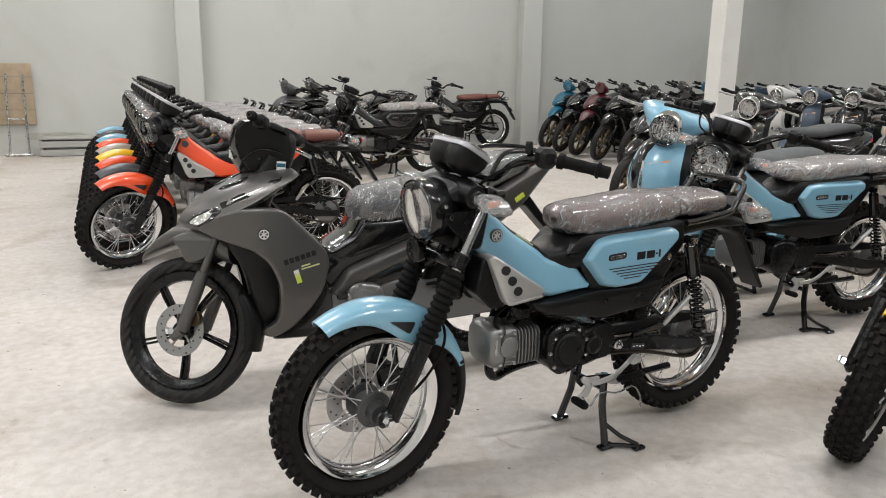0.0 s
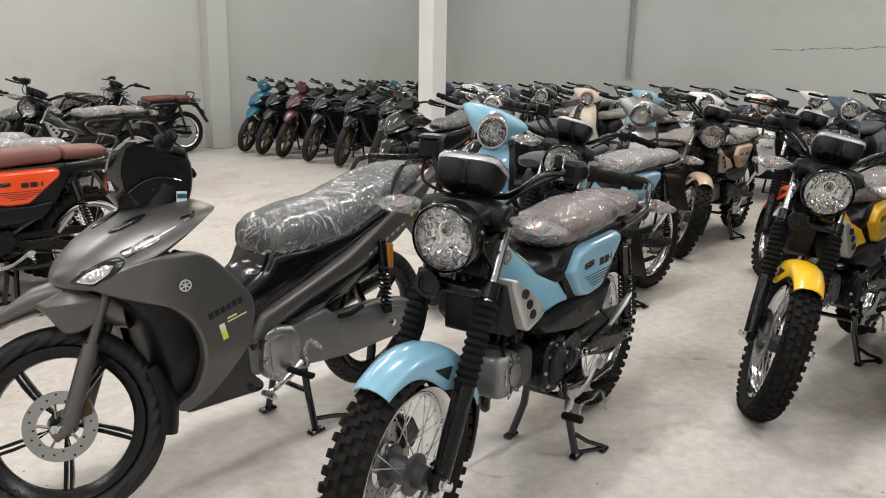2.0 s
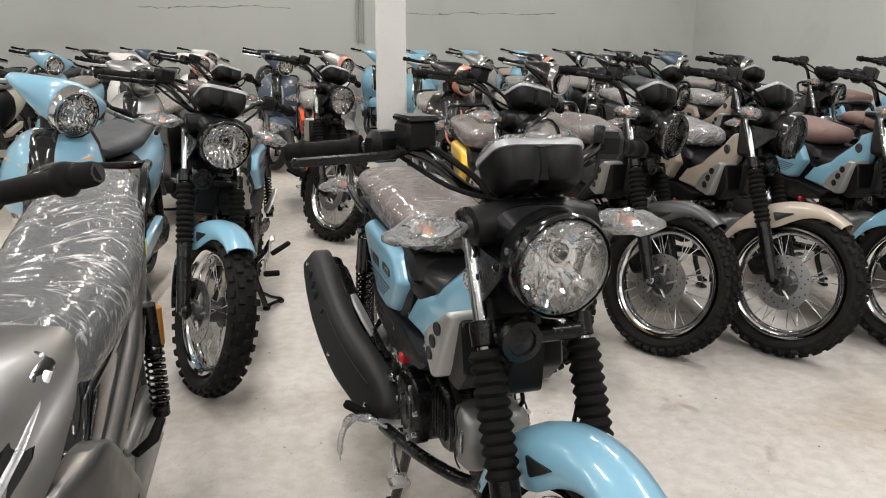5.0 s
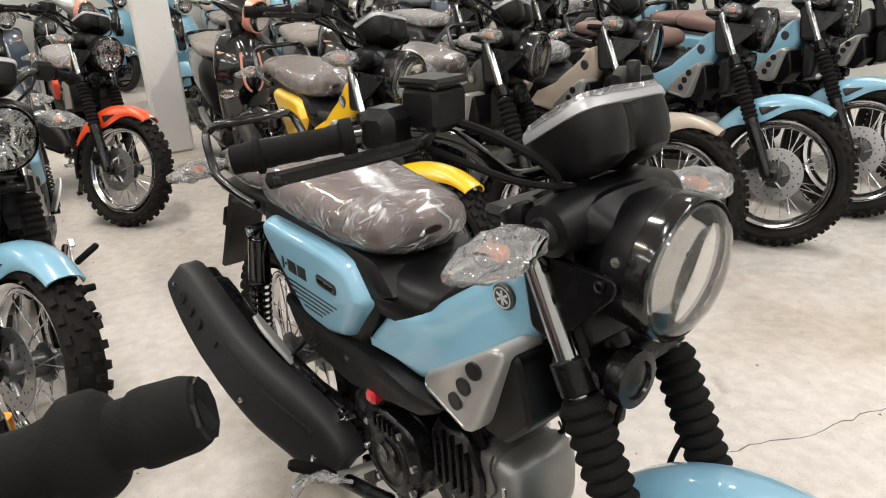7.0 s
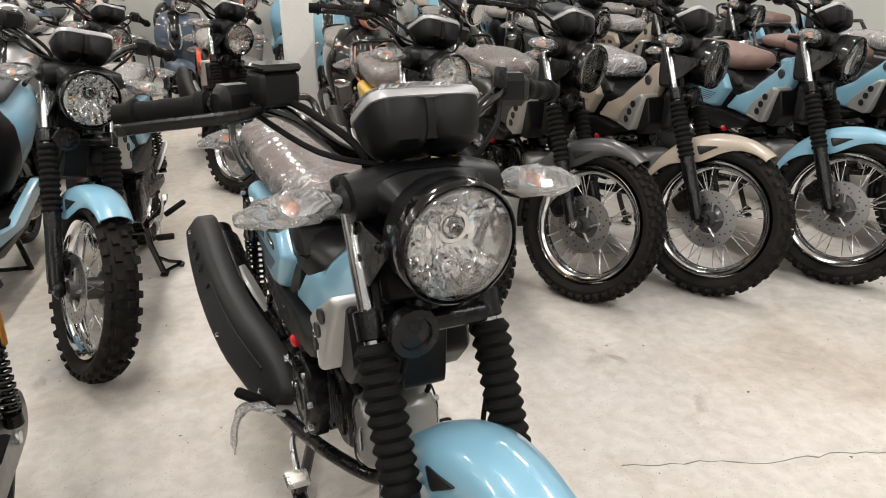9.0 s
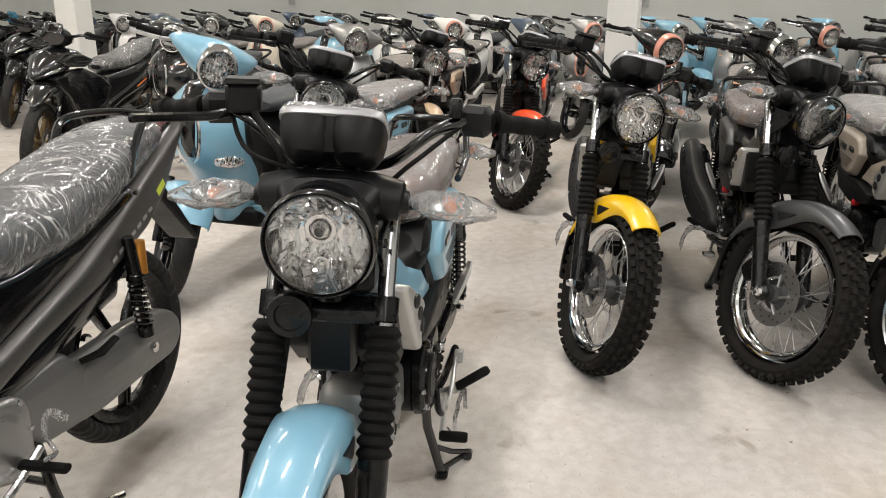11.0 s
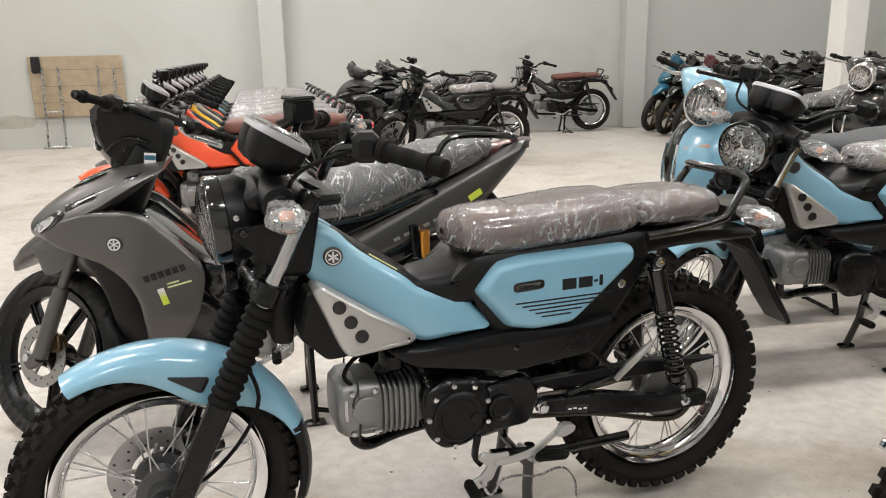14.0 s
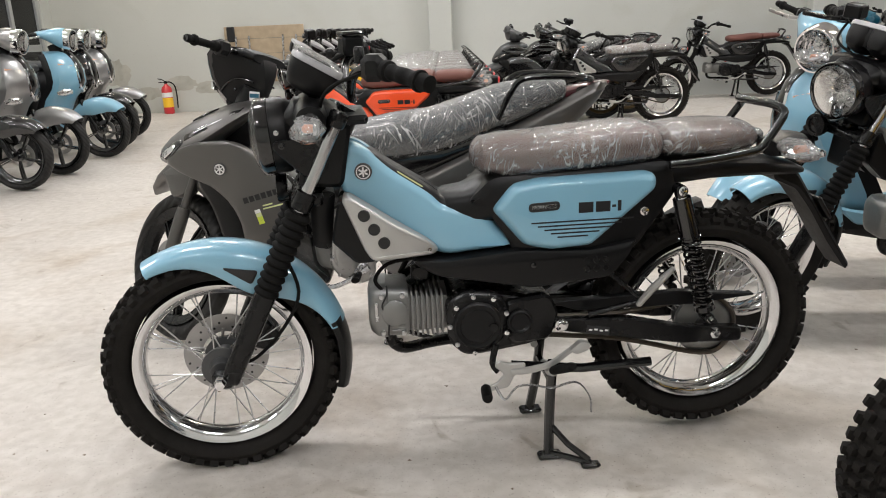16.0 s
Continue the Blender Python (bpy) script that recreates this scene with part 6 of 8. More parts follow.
            for i in range(4):
                part("lime_decal", Geo().box((0.226 - 0.0035 * i, out_, 0.535 - 0.0125 * i), (0.019, 0.0016, 0.0125), 0.0003, tip_), (WHITE_PLASTIC, DECAL_PALE, DECAL_LIME, DECAL_LIME)[i], root, ("white decal", "pale lime decal", "lime green decal", "lime green decal")[i])
            for i, w in enumerate((0.034, 0.070)):
                part("thin_decal", Geo().box((0.207 - w / 2, out_, 0.5535 - 0.011 * i + w * 0.11), (w, 0.0014, 0.005), 0.0004, Matrix.Rotation(radians(12), 3, "Y")), DECAL_PALE, root)
    part("wheel_housing", Geo().slab(rounded([(0.345, 0.285), (0.352, 0.40), (0.375, 0.50), (0.41, 0.58), (0.46, 0.645), (0.53, 0.69), (0.53, 0.72), (0.40, 0.73), (0.30, 0.66), (0.255, 0.50), (0.27, 0.285)], 0.02, 4), [(-0.128, 0.012), (-0.118, 0), (0.118, 0), (0.128, 0.012)]), PLASTIC, root, "black plastic wheel housing")
    # handlebar cowl
    rows = [(0.455, 1.045, 0.03, 0.018, 2.4), (0.435, 1.03, 0.075, 0.05, 2.4), (0.39, 1.005, 0.115, 0.085, 2.5), (0.33, 0.985, 0.13, 0.09, 2.6), (0.27, 0.975, 0.115, 0.075, 2.6), (0.235, 0.975, 0.07, 0.05, 2.5)]
    if sport:
        rows = [(0.47, 1.06, 0.02, 0.03, 2.2), (0.44, 1.02, 0.075, 0.075, 2.2), (0.38, 1.0, 0.11, 0.07, 2.3), (0.31, 0.985, 0.10, 0.05, 2.4), (0.25, 0.98, 0.06, 0.03, 2.4)]
    def shell(grow, front):
        """The wedge-shaped handlebar cowl: wide above, narrow below, tapering to the rear; or the skin over its front."""
        out = []
        for z, xf, xr, w in ((0.866, 0.352, 0.205, 0.026), (0.880, 0.385, 0.188, 0.044), (0.915, 0.412, 0.176, 0.066), (0.955, 0.414, 0.168, 0.096), (0.99, 0.402, 0.165, 0.122), (1.02, 0.384, 0.166, 0.143), (1.042, 0.360, 0.172, 0.146), (1.060, 0.330, 0.184, 0.116), (1.072, 0.292, 0.205, 0.060)):
            half_ = [(xf + grow, 0.0), (xf - 0.006 + grow, 0.35 * w), (xf - 0.022 + grow, 0.72 * w), (xf - 0.045 + grow, 0.95 * w), (xf - 0.062 + grow * 0.7, w + grow)]
            if front:
                half_ += [(xf - 0.070, w - 0.006), (xf - 0.050, 0.93 * w - 0.006), (xf - 0.030, 0.70 * w - 0.004), (xf - 0.012, 0.0)]
                ring = half_[:-1] + [half_[-1]] + [(x, -y) for x, y in reversed(half_[1:-1])]
            else:
                mid = 0.5 * (xf + xr)
                half_ += [(mid + 0.01, 0.80 * w), (mid - 0.04, 0.60 * w), (xr + 0.02, 0.34 * w), (xr + 0.003, 0.20 * w), (xr, 0.0)]
                ring = half_ + [(x, -y) for x, y in reversed(half_[1:-1])]
            out.append([(x, y, z + 0.26 * (x - 0.30) * (z - 0.866) / 0.2) for x, y in ring])
        return Geo().rings(out)

    body = Geo().loft(rows, 22) if sport else shell(0, False)
    cw = part("handlebar_cowl", body, skin if sport else PLASTIC, root, sharp=24)
    T(cw)
    if not sport:
        part("smoked_visor", shell(0.004, True), GLOSS, cw, "gloss black smoked visor", sharp=24)
        for s in (1, -1):
            part("cowl_crease", Geo().tube([(0.345, s * 0.066, 0.915), (0.30, s * 0.075, 0.94), (0.25, s * 0.066, 0.95), (0.20, s * 0.045, 0.935)], 0.004, 7, smooth=4), GLOSS, cw)
            part("cowl_bolt", Geo().lathe([(0, 0.006), (s * 0.004, 0.006), (s * 0.005, 0.003)], (0.275, s * 0.060, 0.915), n=10), METAL_BLACK, cw)
            part("side_lens", Geo().slab(rounded([(0.375, 0.918), (0.396, 0.925), (0.398, 0.955), (0.385, 0.955)], 0.004), [(0.04, 0.0), (0.070, 0.0), (0.074, 0.003)], sign=s), REFLECTOR, cw, "small clear lens under the visor")
        part("meter_cover", Geo().loft([(0.25, 1.038, 0.095, 0.018, 3.4), (0.21, 1.030, 0.090, 0.020, 3.4), (0.175, 1.015, 0.07, 0.016, 3.0)], 18), PLASTIC, cw)
        lie = pose(0.203, 0.035, 0.889, -14, 0, 38)
        part("sticker", Geo().box((0, 0, 0), (0.034, 0.003, 0.034), 0.0006), WHITE_PLASTIC, cw, "white label with a blue band", m=lie)
        part("sticker_band", Geo().box((0, 0.0016, 0.003), (0.032, 0.0016, 0.014), 0.0003), CYAN, cw, m=lie)
    else:
        part("visor", Geo().slab(rounded([(0.475, 1.03), (0.44, 1.095), (0.415, 1.10), (0.42, 1.04)], 0.01), [(-0.06, 0.01), (-0.045, 0), (0.045, 0), (0.06, 0.01)]), skin, cw)
    T(part("steering_column", Geo().tube([(0.42, 0, 0.76), (0.31, 0, 0.99)] if sport else [(0.33, 0, 0.74), (0.24, 0, 0.93)], 0.052, 14), PLASTIC, root))
    bar = [(0.25, 0.0, 1.03), (0.246, 0.08, 1.032), (0.226, 0.145, 1.028), (0.182, 0.335, 1.012)] if not sport else [(0.33, 0.0, 1.0), (0.33, 0.09, 1.01), (0.32, 0.18, 1.035), (0.26, 0.335, 1.04)]
    for o in bar_ends(root, bar, 0, PLASTIC, mirror=not sport, levers=(1, -1) if sport else (-1,)):
        T(o)
    # tunnel, black flanks and painted tail panels
    part("tunnel", Geo().slab(rounded([(0.28, 0.75), (0.19, 0.68), (0.11, 0.605), (0.06, 0.575), (-0.03, 0.63), (-0.06, 0.70), (-0.30, 0.73), (-0.55, 0.78), (-0.62, 0.72), (-0.45, 0.60), (-0.20, 0.52), (0.0, 0.43), (0.15, 0.40), (0.30, 0.50)], 0.03, 4), [(-0.105, 0.02), (-0.095, 0.004), (-0.08, 0), (0.08, 0), (0.095, 0.004), (0.105, 0.02)]), GLOSS, root, "gloss black step-through tunnel", sharp=45)
    for s in (1, -1):
        part("flank", Geo().slab(rounded([(0.115, 0.60), (0.06, 0.575), (-0.035, 0.625), (-0.07, 0.68), (-0.20, 0.68), (-0.42, 0.71), (-0.60, 0.775), (-0.66, 0.755), (-0.38, 0.64), (-0.20, 0.575), (0.0, 0.50), (0.07, 0.42), (0.12, 0.50)], 0.02, 4), [(0.07, 0), (0.102, 0.0), (0.110, 0.006), (0.113, 0.016)], sign=s), GLOSS if not sport else PLASTIC, root, sharp=45)
        part("lower_flank", Geo().slab(rounded([(0.045, 0.41), (-0.08, 0.45), (-0.217, 0.50), (-0.45, 0.57), (-0.60, 0.615), (-0.56, 0.555), (-0.40, 0.48), (-0.20, 0.425), (-0.02, 0.37), (0.04, 0.37)], 0.015, 4), [(0.06, 0), (0.10, 0.0), (0.106, 0.006)], sign=s), GLOSS, root, sharp=45)
        part("belly_cover", Geo().slab(rounded([(0.125, 0.47), (0.20, 0.35), (0.31, 0.275), (0.30, 0.25), (0.02, 0.235), (0.01, 0.26), (0.06, 0.31), (0.07, 0.42)], 0.015, 4), [(0.04, 0), (0.125, 0.0), (0.133, 0.006)], sign=s), GLOSS, root, sharp=45)
        tail = rounded([(0.075, 0.405), (0.0, 0.500), (-0.10, 0.535), (-0.222, 0.577), (-0.38, 0.637), (-0.52, 0.704), (-0.65, 0.768), (-0.80, 0.838), (-0.95, 0.910), (-0.99, 0.908), (-0.96, 0.855), (-0.81, 0.70), (-0.70, 0.632), (-0.45, 0.555), (-0.217, 0.492), (-0.08, 0.44), (0.035, 0.388)], 0.015, 4)
        tp = part("tail_panel", Geo().slab(tail, [(0.0, 0), (0.005, 0.0), (0.012, 0.006), (0.020, 0.013), (0.026, 0.021), (0.028, 0.029)], fy=lambda x, z: 0.10 - 0.055 * max(0, (-0.45 - x) / 0.5), sign=s), skin, root, sharp=45)
        if not sport:
            for i in range(7):
                x = -0.50 - 0.034 * i
                part("badge_bar", Geo().box((x, s * (0.1290 - 0.055 * max(0, (-0.45 - x) / 0.5)), 0.612 + 0.0128 * i), (0.022, 0.0014, 0.011), 0.0003, Matrix.Rotation(radians(6 * s), 3, "Z") @ Matrix.Rotation(radians(21), 3, "Y")), DECAL_SILVER, tp)
            part("lime_decal", Geo().box((-0.775, s * 0.0936, 0.735), (0.05, 0.0016, 0.022), 0.0004, Matrix.Rotation(radians(6 * s), 3, "Z") @ Matrix.Rotation(radians(30), 3, "Y")), DECAL_LIME, tp)
        else:
            part("stripe", Geo().box((-0.45, s * 0.1290, 0.615), (0.20, 0.0014, 0.014), 0.0004, Matrix.Rotation(radians(22), 3, "Y")), AMBER, tp)
    # seat under its cover
    rows = [(0.072, 0.748, 0.045, 0.018, 2.4), (0.05, 0.757, 0.085, 0.036, 2.5), (-0.04, 0.775, 0.115, 0.050, 2.6), (-0.16, 0.782, 0.128, 0.052, 2.7), (-0.28, 0.795, 0.130, 0.055, 2.7), (-0.40, 0.825, 0.125, 0.058, 2.7), (-0.54, 0.86, 0.115, 0.055, 2.6), (-0.70, 0.895, 0.098, 0.046, 2.6), (-0.82, 0.915, 0.08, 0.034, 2.5), (-0.87, 0.92, 0.05, 0.02, 2.4)]
    rows = [(-0.055 + (r[0] - 0.072) * 0.87, *r[1:]) for r in rows]
    if not sport:
        rows = [(0.085, 0.728, 0.055, 0.030, 2.5), (0.068, 0.728, 0.092, 0.058, 2.6), (0.02, 0.736, 0.114, 0.070, 2.7), (-0.12, 0.750, 0.130, 0.076, 2.8), (-0.28, 0.762, 0.134, 0.078, 2.7), (-0.42, 0.795, 0.130, 0.080, 2.7), (-0.55, 0.838, 0.122, 0.072, 2.6), (-0.68, 0.870, 0.108, 0.058, 2.6), (-0.78, 0.890, 0.09, 0.042, 2.5), (-0.83, 0.897, 0.06, 0.022, 2.4)]
        rows = [(-0.045 + (r[0] - 0.085) * 0.87, r[1] - 0.006, *r[2:]) for r in rows]
        rows = [(rows[0][0] + 0.006, rows[0][1], 0.014, 0.005, 2.4)] + rows
    part("seat", Geo().loft(rows, 26), GREY_SEAT, root, "dark grey vinyl seat")
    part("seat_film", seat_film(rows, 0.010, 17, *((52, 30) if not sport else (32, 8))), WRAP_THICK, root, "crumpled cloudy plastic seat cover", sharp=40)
    rail = [(-0.60, 0.118, 0.80), (-0.655, 0.122, 0.905), (-0.71, 0.120, 0.935), (-0.86, 0.104, 0.930), (-0.92, 0.07, 0.918), (-0.935, 0.0, 0.914)]
    part("grab_rail", Geo().tube(rail + [(x, -y, z) for x, y, z in reversed(rail[:-1])], 0.0105, 9, smooth=3), GLOSS, root)
    tl = part("tail_lamp", Geo().loft([(-0.84, 0.868, 0.055, 0.022, 2.6), (-0.93, 0.885, 0.05, 0.02, 2.6), (-0.985, 0.898, 0.032, 0.012, 2.5), (-1.0, 0.902, 0.012, 0.005, 2.4)], 16), RED, root, "dark red tail lamp")
    for s in (1, -1):
        part("tail_lens", Geo().slab(rounded([(-0.87, 0.862), (-0.975, 0.892), (-0.955, 0.902), (-0.88, 0.89)], 0.006), [(0.035, 0), (0.052, 0.0), (0.055, 0.004)], sign=s), DARK_GLASS, tl)
    part("rear_mudguard", Geo().slab(rounded([(-0.70, 0.71), (-0.84, 0.745), (-0.93, 0.635), (-1.02, 0.515), (-1.005, 0.508), (-0.91, 0.605), (-0.83, 0.69), (-0.71, 0.67)], 0.012), [(-0.052, 0.006), (-0.045, 0), (0.045, 0), (0.052, 0.006)]), PLASTIC, root)
    for s in (1, -1):
        a, b = Vector((-0.555, s * 0.125, 0.655)), Vector((-0.588, s * 0.125, 0.365))
        sh = part("shock_absorber", Geo().tube([a, a.lerp(b, 0.45)], [0.016, 0.02], 12).tube([a.lerp(b, 0.4), b], 0.008, 8).tube([a.lerp(b, 0.9), b], 0.02, 12), METAL_BLACK, root)
        if s == 1 or sport:
            part("gas_reservoir", Geo().tube([a + Vector((-0.035, s * 0.006, -0.02)), a + Vector((-0.035, s * 0.006, -0.11))], 0.017, 12), GOLD, sh, "gold gas reservoir")
        coil = [a.lerp(b, 0.36 + 0.54 * i / 80) + Vector((0.021 * math.cos(2 * math.pi * i / 9), 0.021 * math.sin(2 * math.pi * i / 9), 0)) for i in range(81)]
        part("spring", Geo().tube(coil, 0.004, 5), GLOSS, sh)
        part("foot_peg", Geo().tube([(-0.09, s * 0.10, 0.275), (-0.09, s * 0.25, 0.285)], 0.015, 9, flat=0.7), RUBBER, root)
        part("pillion_peg", Geo().tube([(-0.34, s * 0.11, 0.40), (-0.38, s * 0.14, 0.41), (-0.43, s * 0.15, 0.43)], [0.012, 0.015, 0.012], 8, flat=0.6), RUBBER, root)
        part("axle_nut", Geo().lathe([(s * 0.1, 0.016), (s * 0.118, 0.016), (s * 0.12, 0.006)], (-0.632, 0, 0.306), n=6), CHROME, root)
    # chain case and engine
    cc = part("chain_case", Geo().slab(rounded([(-0.10, 0.39), (-0.16, 0.425), (-0.30, 0.445), (-0.335, 0.405), (-0.56, 0.41), (-0.72, 0.388), (-0.785, 0.345), (-0.79, 0.275), (-0.74, 0.238), (-0.60, 0.235), (-0.41, 0.228), (-0.20, 0.25)], 0.03, 4), [(0.06, 0.004), (0.065, 0), (0.092, 0), (0.100, 0.006), (0.103, 0.014)]), CASE_GREY, root, "grey chain case", sharp=45)
    part("case_panel", Geo().slab(rounded([(-0.36, 0.385), (-0.56, 0.385), (-0.70, 0.36), (-0.73, 0.32), (-0.60, 0.265), (-0.42, 0.255), (-0.34, 0.30)], 0.025, 4), [(0.10, 0), (0.104, 0.0), (0.107, 0.005)]), CASE_GREY, cc)
    part("case_bolt", Geo().lathe([(0.098, 0.011), (0.104, 0.011), (0.105, 0.004)], (-0.632, 0, 0.335), n=12), CHROME, cc)
    part("crankcase", Geo().slab(rounded([(0.12, 0.40), (0.06, 0.44), (-0.14, 0.43), (-0.17, 0.30), (-0.05, 0.265), (0.08, 0.29)], 0.03, 4), [(-0.10, 0.01), (-0.09, 0), (0.09, 0), (0.10, 0.01)]), CAST, root)
    ec = part("engine_cover", Geo().slab(rounded([(0.0, 0.425), (-0.04, 0.442), (-0.125, 0.425), (-0.152, 0.39), (-0.148, 0.255), (-0.10, 0.228), (-0.02, 0.255), (0.012, 0.305)], 0.02, 4), [(0.08, 0), (0.118, 0.0), (0.126, 0.006), (0.129, 0.018)]), CAST_BRIGHT, root, "grey aluminium engine cover", sharp=40)
    part("cover_panel", Geo().slab(rounded([(-0.012, 0.40), (-0.06, 0.415), (-0.115, 0.39), (-0.118, 0.29), (-0.075, 0.258), (-0.02, 0.29)], 0.02, 4), [(0.127, 0), (0.134, 0.0), (0.137, 0.008)]), CAST_BRIGHT, ec)
    for bx, bz in ((0.0, 0.40), (-0.045, 0.43), (-0.12, 0.41), (-0.138, 0.34), (-0.135, 0.265), (-0.09, 0.24), (-0.02, 0.268), (0.002, 0.33)):
        part("bolt", Geo().lathe([(0.118, 0.0065), (0.133, 0.0065), (0.134, 0.003)], (bx, 0, bz), n=8), STEEL, root)
    part("engine_cover", Geo().lathe([(-0.085, 0.09), (-0.12, 0.09), (-0.132, 0.075), (-0.134, 0.002)], (-0.02, 0, 0.36), n=26), CAST, root, "grey aluminium engine cover")
    rows = [(0.10, 0.37, 0.058, 0.054, 4)]
    for i in range(6):
        x = 0.113 + 0.016 * i
        rows += [(x, 0.373, 0.06, 0.055, 4), (x + 0.001, 0.373, 0.07, 0.064, 5), (x + 0.007, 0.373, 0.07, 0.064, 5), (x + 0.008, 0.373, 0.06, 0.055, 4)]
    g = Geo().loft(rows + [(0.215, 0.385, 0.062, 0.058, 4), (0.25, 0.387, 0.06, 0.056, 4), (0.27, 0.387, 0.045, 0.042, 3)], 16)
    part("cylinder", g, CAST, root, "finned grey aluminium cylinder", sharp=25)
    part("exhaust_pipe", Geo().tube([(0.22, -0.01, 0.32), (0.20, -0.03, 0.27), (0.05, -0.10, 0.25), (-0.20, -0.14, 0.27)], 0.015, 10, smooth=4), METAL_BLACK, root)
    part("muffler", Geo().tube([(-0.20, -0.145, 0.275), (-0.28, -0.15, 0.29), (-0.42, -0.155, 0.32), (-0.80, -0.16, 0.40), (-0.83, -0.16, 0.406)], [0.02, 0.036, 0.046, 0.046, 0.03], 16), METAL_BLACK, root)
    st = Geo().tube([(-0.20, 0.075, 0.26), (-0.20, 0.10, 0.14), (-0.20, 0.135, 0.012)], 0.013, 9).tube([(-0.20, -0.075, 0.26), (-0.20, -0.10, 0.14), (-0.20, -0.135, 0.012)], 0.013, 9).tube([(-0.20, -0.10, 0.15), (-0.20, 0.10, 0.15)], 0.01, 9)
    for s in (1, -1):
        st.box((-0.20, s * 0.138, 0.008), (0.07, 0.035, 0.016), 0.006)
    st.tube([(-0.20, 0.125, 0.05), (-0.27, 0.15, 0.045), (-0.345, 0.175, 0.03)], 0.009, 8)
    part("centre_stand", st, GLOSS, root, "black steel centre stand")
    part("gear_lever", Geo().tube([(0.03, 0.145, 0.235), (0.0, 0.15, 0.232), (-0.06, 0.15, 0.255), (-0.13, 0.155, 0.30)], 0.009, 8, smooth=3).tube([(0.03, 0.145, 0.235), (0.03, 0.205, 0.235)], 0.011, 8), STEEL, root)
    part("wrap_strip", Geo().tube([(-0.09, 0.20, 0.30), (-0.10, 0.22, 0.315), (-0.13, 0.17, 0.335), (-0.16, 0.16, 0.37), (-0.20, 0.17, 0.33)], 0.011, 6, smooth=4, flat=0.5), WRAP_THICK, root, "white torn packing strip")
    return root, {o.name.split(".")[0] for o in steering}

# ---- the scooters ----
def scooter():
    root = thing("scooter", "light blue scooter on its centre stand", "scooter", "parked scooters")
    turning = []
    T = turning.append
    ax, az = 0.685, 0.238
    T(cast_wheel(root, "front_wheel", (ax, 0, az), GLOSS, 1, 0.042, size=0.835))
    cast_wheel(root, "rear_wheel", (-0.62, 0, 0.25), GLOSS, 0, 0.046, size=0.835)
    for s in (1, -1):
        T(part("fork_leg", Geo().tube([(ax - 0.01, s * 0.075, az), (ax - 0.06, s * 0.075, 0.36), (ax - 0.12, s * 0.07, 0.50)], [0.02, 0.021, 0.018], 10), METAL_BLACK, root))
    T(part("caliper", Geo().box((ax - 0.085, 0.07, 0.29), (0.06, 0.045, 0.07), 0.012), METAL_BLACK, root))
    g = Geo().arch((ax, 0, az), 0.262, 42, 150, lambda s: 0.062 + 0.045 * math.sin(math.pi * min(1, s * 0.9 + 0.1)), drop=lambda s: 0.03 + 0.09 * math.sin(math.pi * s), n=18, crown=0.022)
    T(part("front_mudguard", g, LIGHT_BLUE, root, sharp=50))
    # handlebar cowl with its lamp
    rows = [(0.515, 1.0, 0.06, 0.055, 2.2), (0.49, 1.005, 0.095, 0.085, 2.2), (0.45, 1.015, 0.135, 0.085, 2.2), (0.40, 1.03, 0.175, 0.062, 2.1), (0.36, 1.04, 0.195, 0.045, 2.0), (0.31, 1.045, 0.175, 0.035, 2.2), (0.285, 1.045, 0.12, 0.022, 2.4)]
    cw = part("handlebar_cowl", Geo().loft(rows, 22), LIGHT_BLUE, root, sharp=50)
    T(cw)
    c = (0.514, 0, 0.992)
    q = Matrix.Rotation(radians(8), 3, "Y") @ Matrix.Diagonal((1, 1, 1.12))
    part("lamp_ring", Geo().lathe([(-0.03, 0.084), (0.022, 0.084), (0.034, 0.080), (0.034, 0.074), (0.02, 0.072), (-0.03, 0.072)], c, "x", 30, tilt=q, close=True), CHROME, cw, "chrome headlamp ring")
    part("reflector", fluted((c[0] + 0.016, c[1], c[2]), 0.072, q, 0.40), MIRROR, cw, "fluted chrome reflector", sharp=20)
    part("lens", Geo().lathe([(0.034, 0.074), (0.042, 0.066), (0.052, 0.035), (0.054, 0.002)], c, "x", 26, tilt=q), GLASS, cw, "clear glass lens")
    part("bulb_cap", Geo().lathe([(0.0, 0.016), (0.024, 0.014), (0.028, 0.003)], (c[0], 0, c[2] + 0.012), "x", 12), CHROME, cw)
    part("meter_cover", Geo().loft([(0.40, 1.075, 0.07, 0.018, 2.6), (0.33, 1.075, 0.09, 0.02, 2.6), (0.29, 1.065, 0.07, 0.016, 2.6)], 16), GLOSS, cw)
    for o in bar_ends(root, [(0.33, 0.0, 1.03), (0.335, 0.10, 1.03), (0.33, 0.17, 1.035), (0.275, 0.345, 1.03)], 0, PLASTIC):
        T(o)

    def apron(sections, depth, sweep):
        out = []
        for z, w, xf in sections:
            k = 14
            front = [(xf - sweep * (abs(2 * i / k - 1)) ** 2.2, w * (2 * i / k - 1), z) for i in range(k + 1)]
            back = [(x - depth, y * 0.96, z) for x, y, z in reversed(front)]
            out.append(front + back)
        return Geo().rings(out)

    secs = [(0.27, 0.10, 0.37), (0.30, 0.13, 0.38), (0.40, 0.15, 0.41), (0.52, 0.168, 0.475), (0.60, 0.182, 0.55), (0.66, 0.19, 0.580), (0.75, 0.185, 0.575), (0.84, 0.155, 0.54), (0.89, 0.115, 0.50), (0.912, 0.07, 0.46)]
    ap = part("apron", apron(secs, 0.06, 0.10), LIGHT_BLUE, root, sharp=50)
    part("apron_centre", apron([(z, 0.028 + 0.05 * max(0, z - 0.5), x + 0.008) for z, w, x in secs[4:]], 0.05, 0.012), GLOSS, ap, "gloss black apron centre")
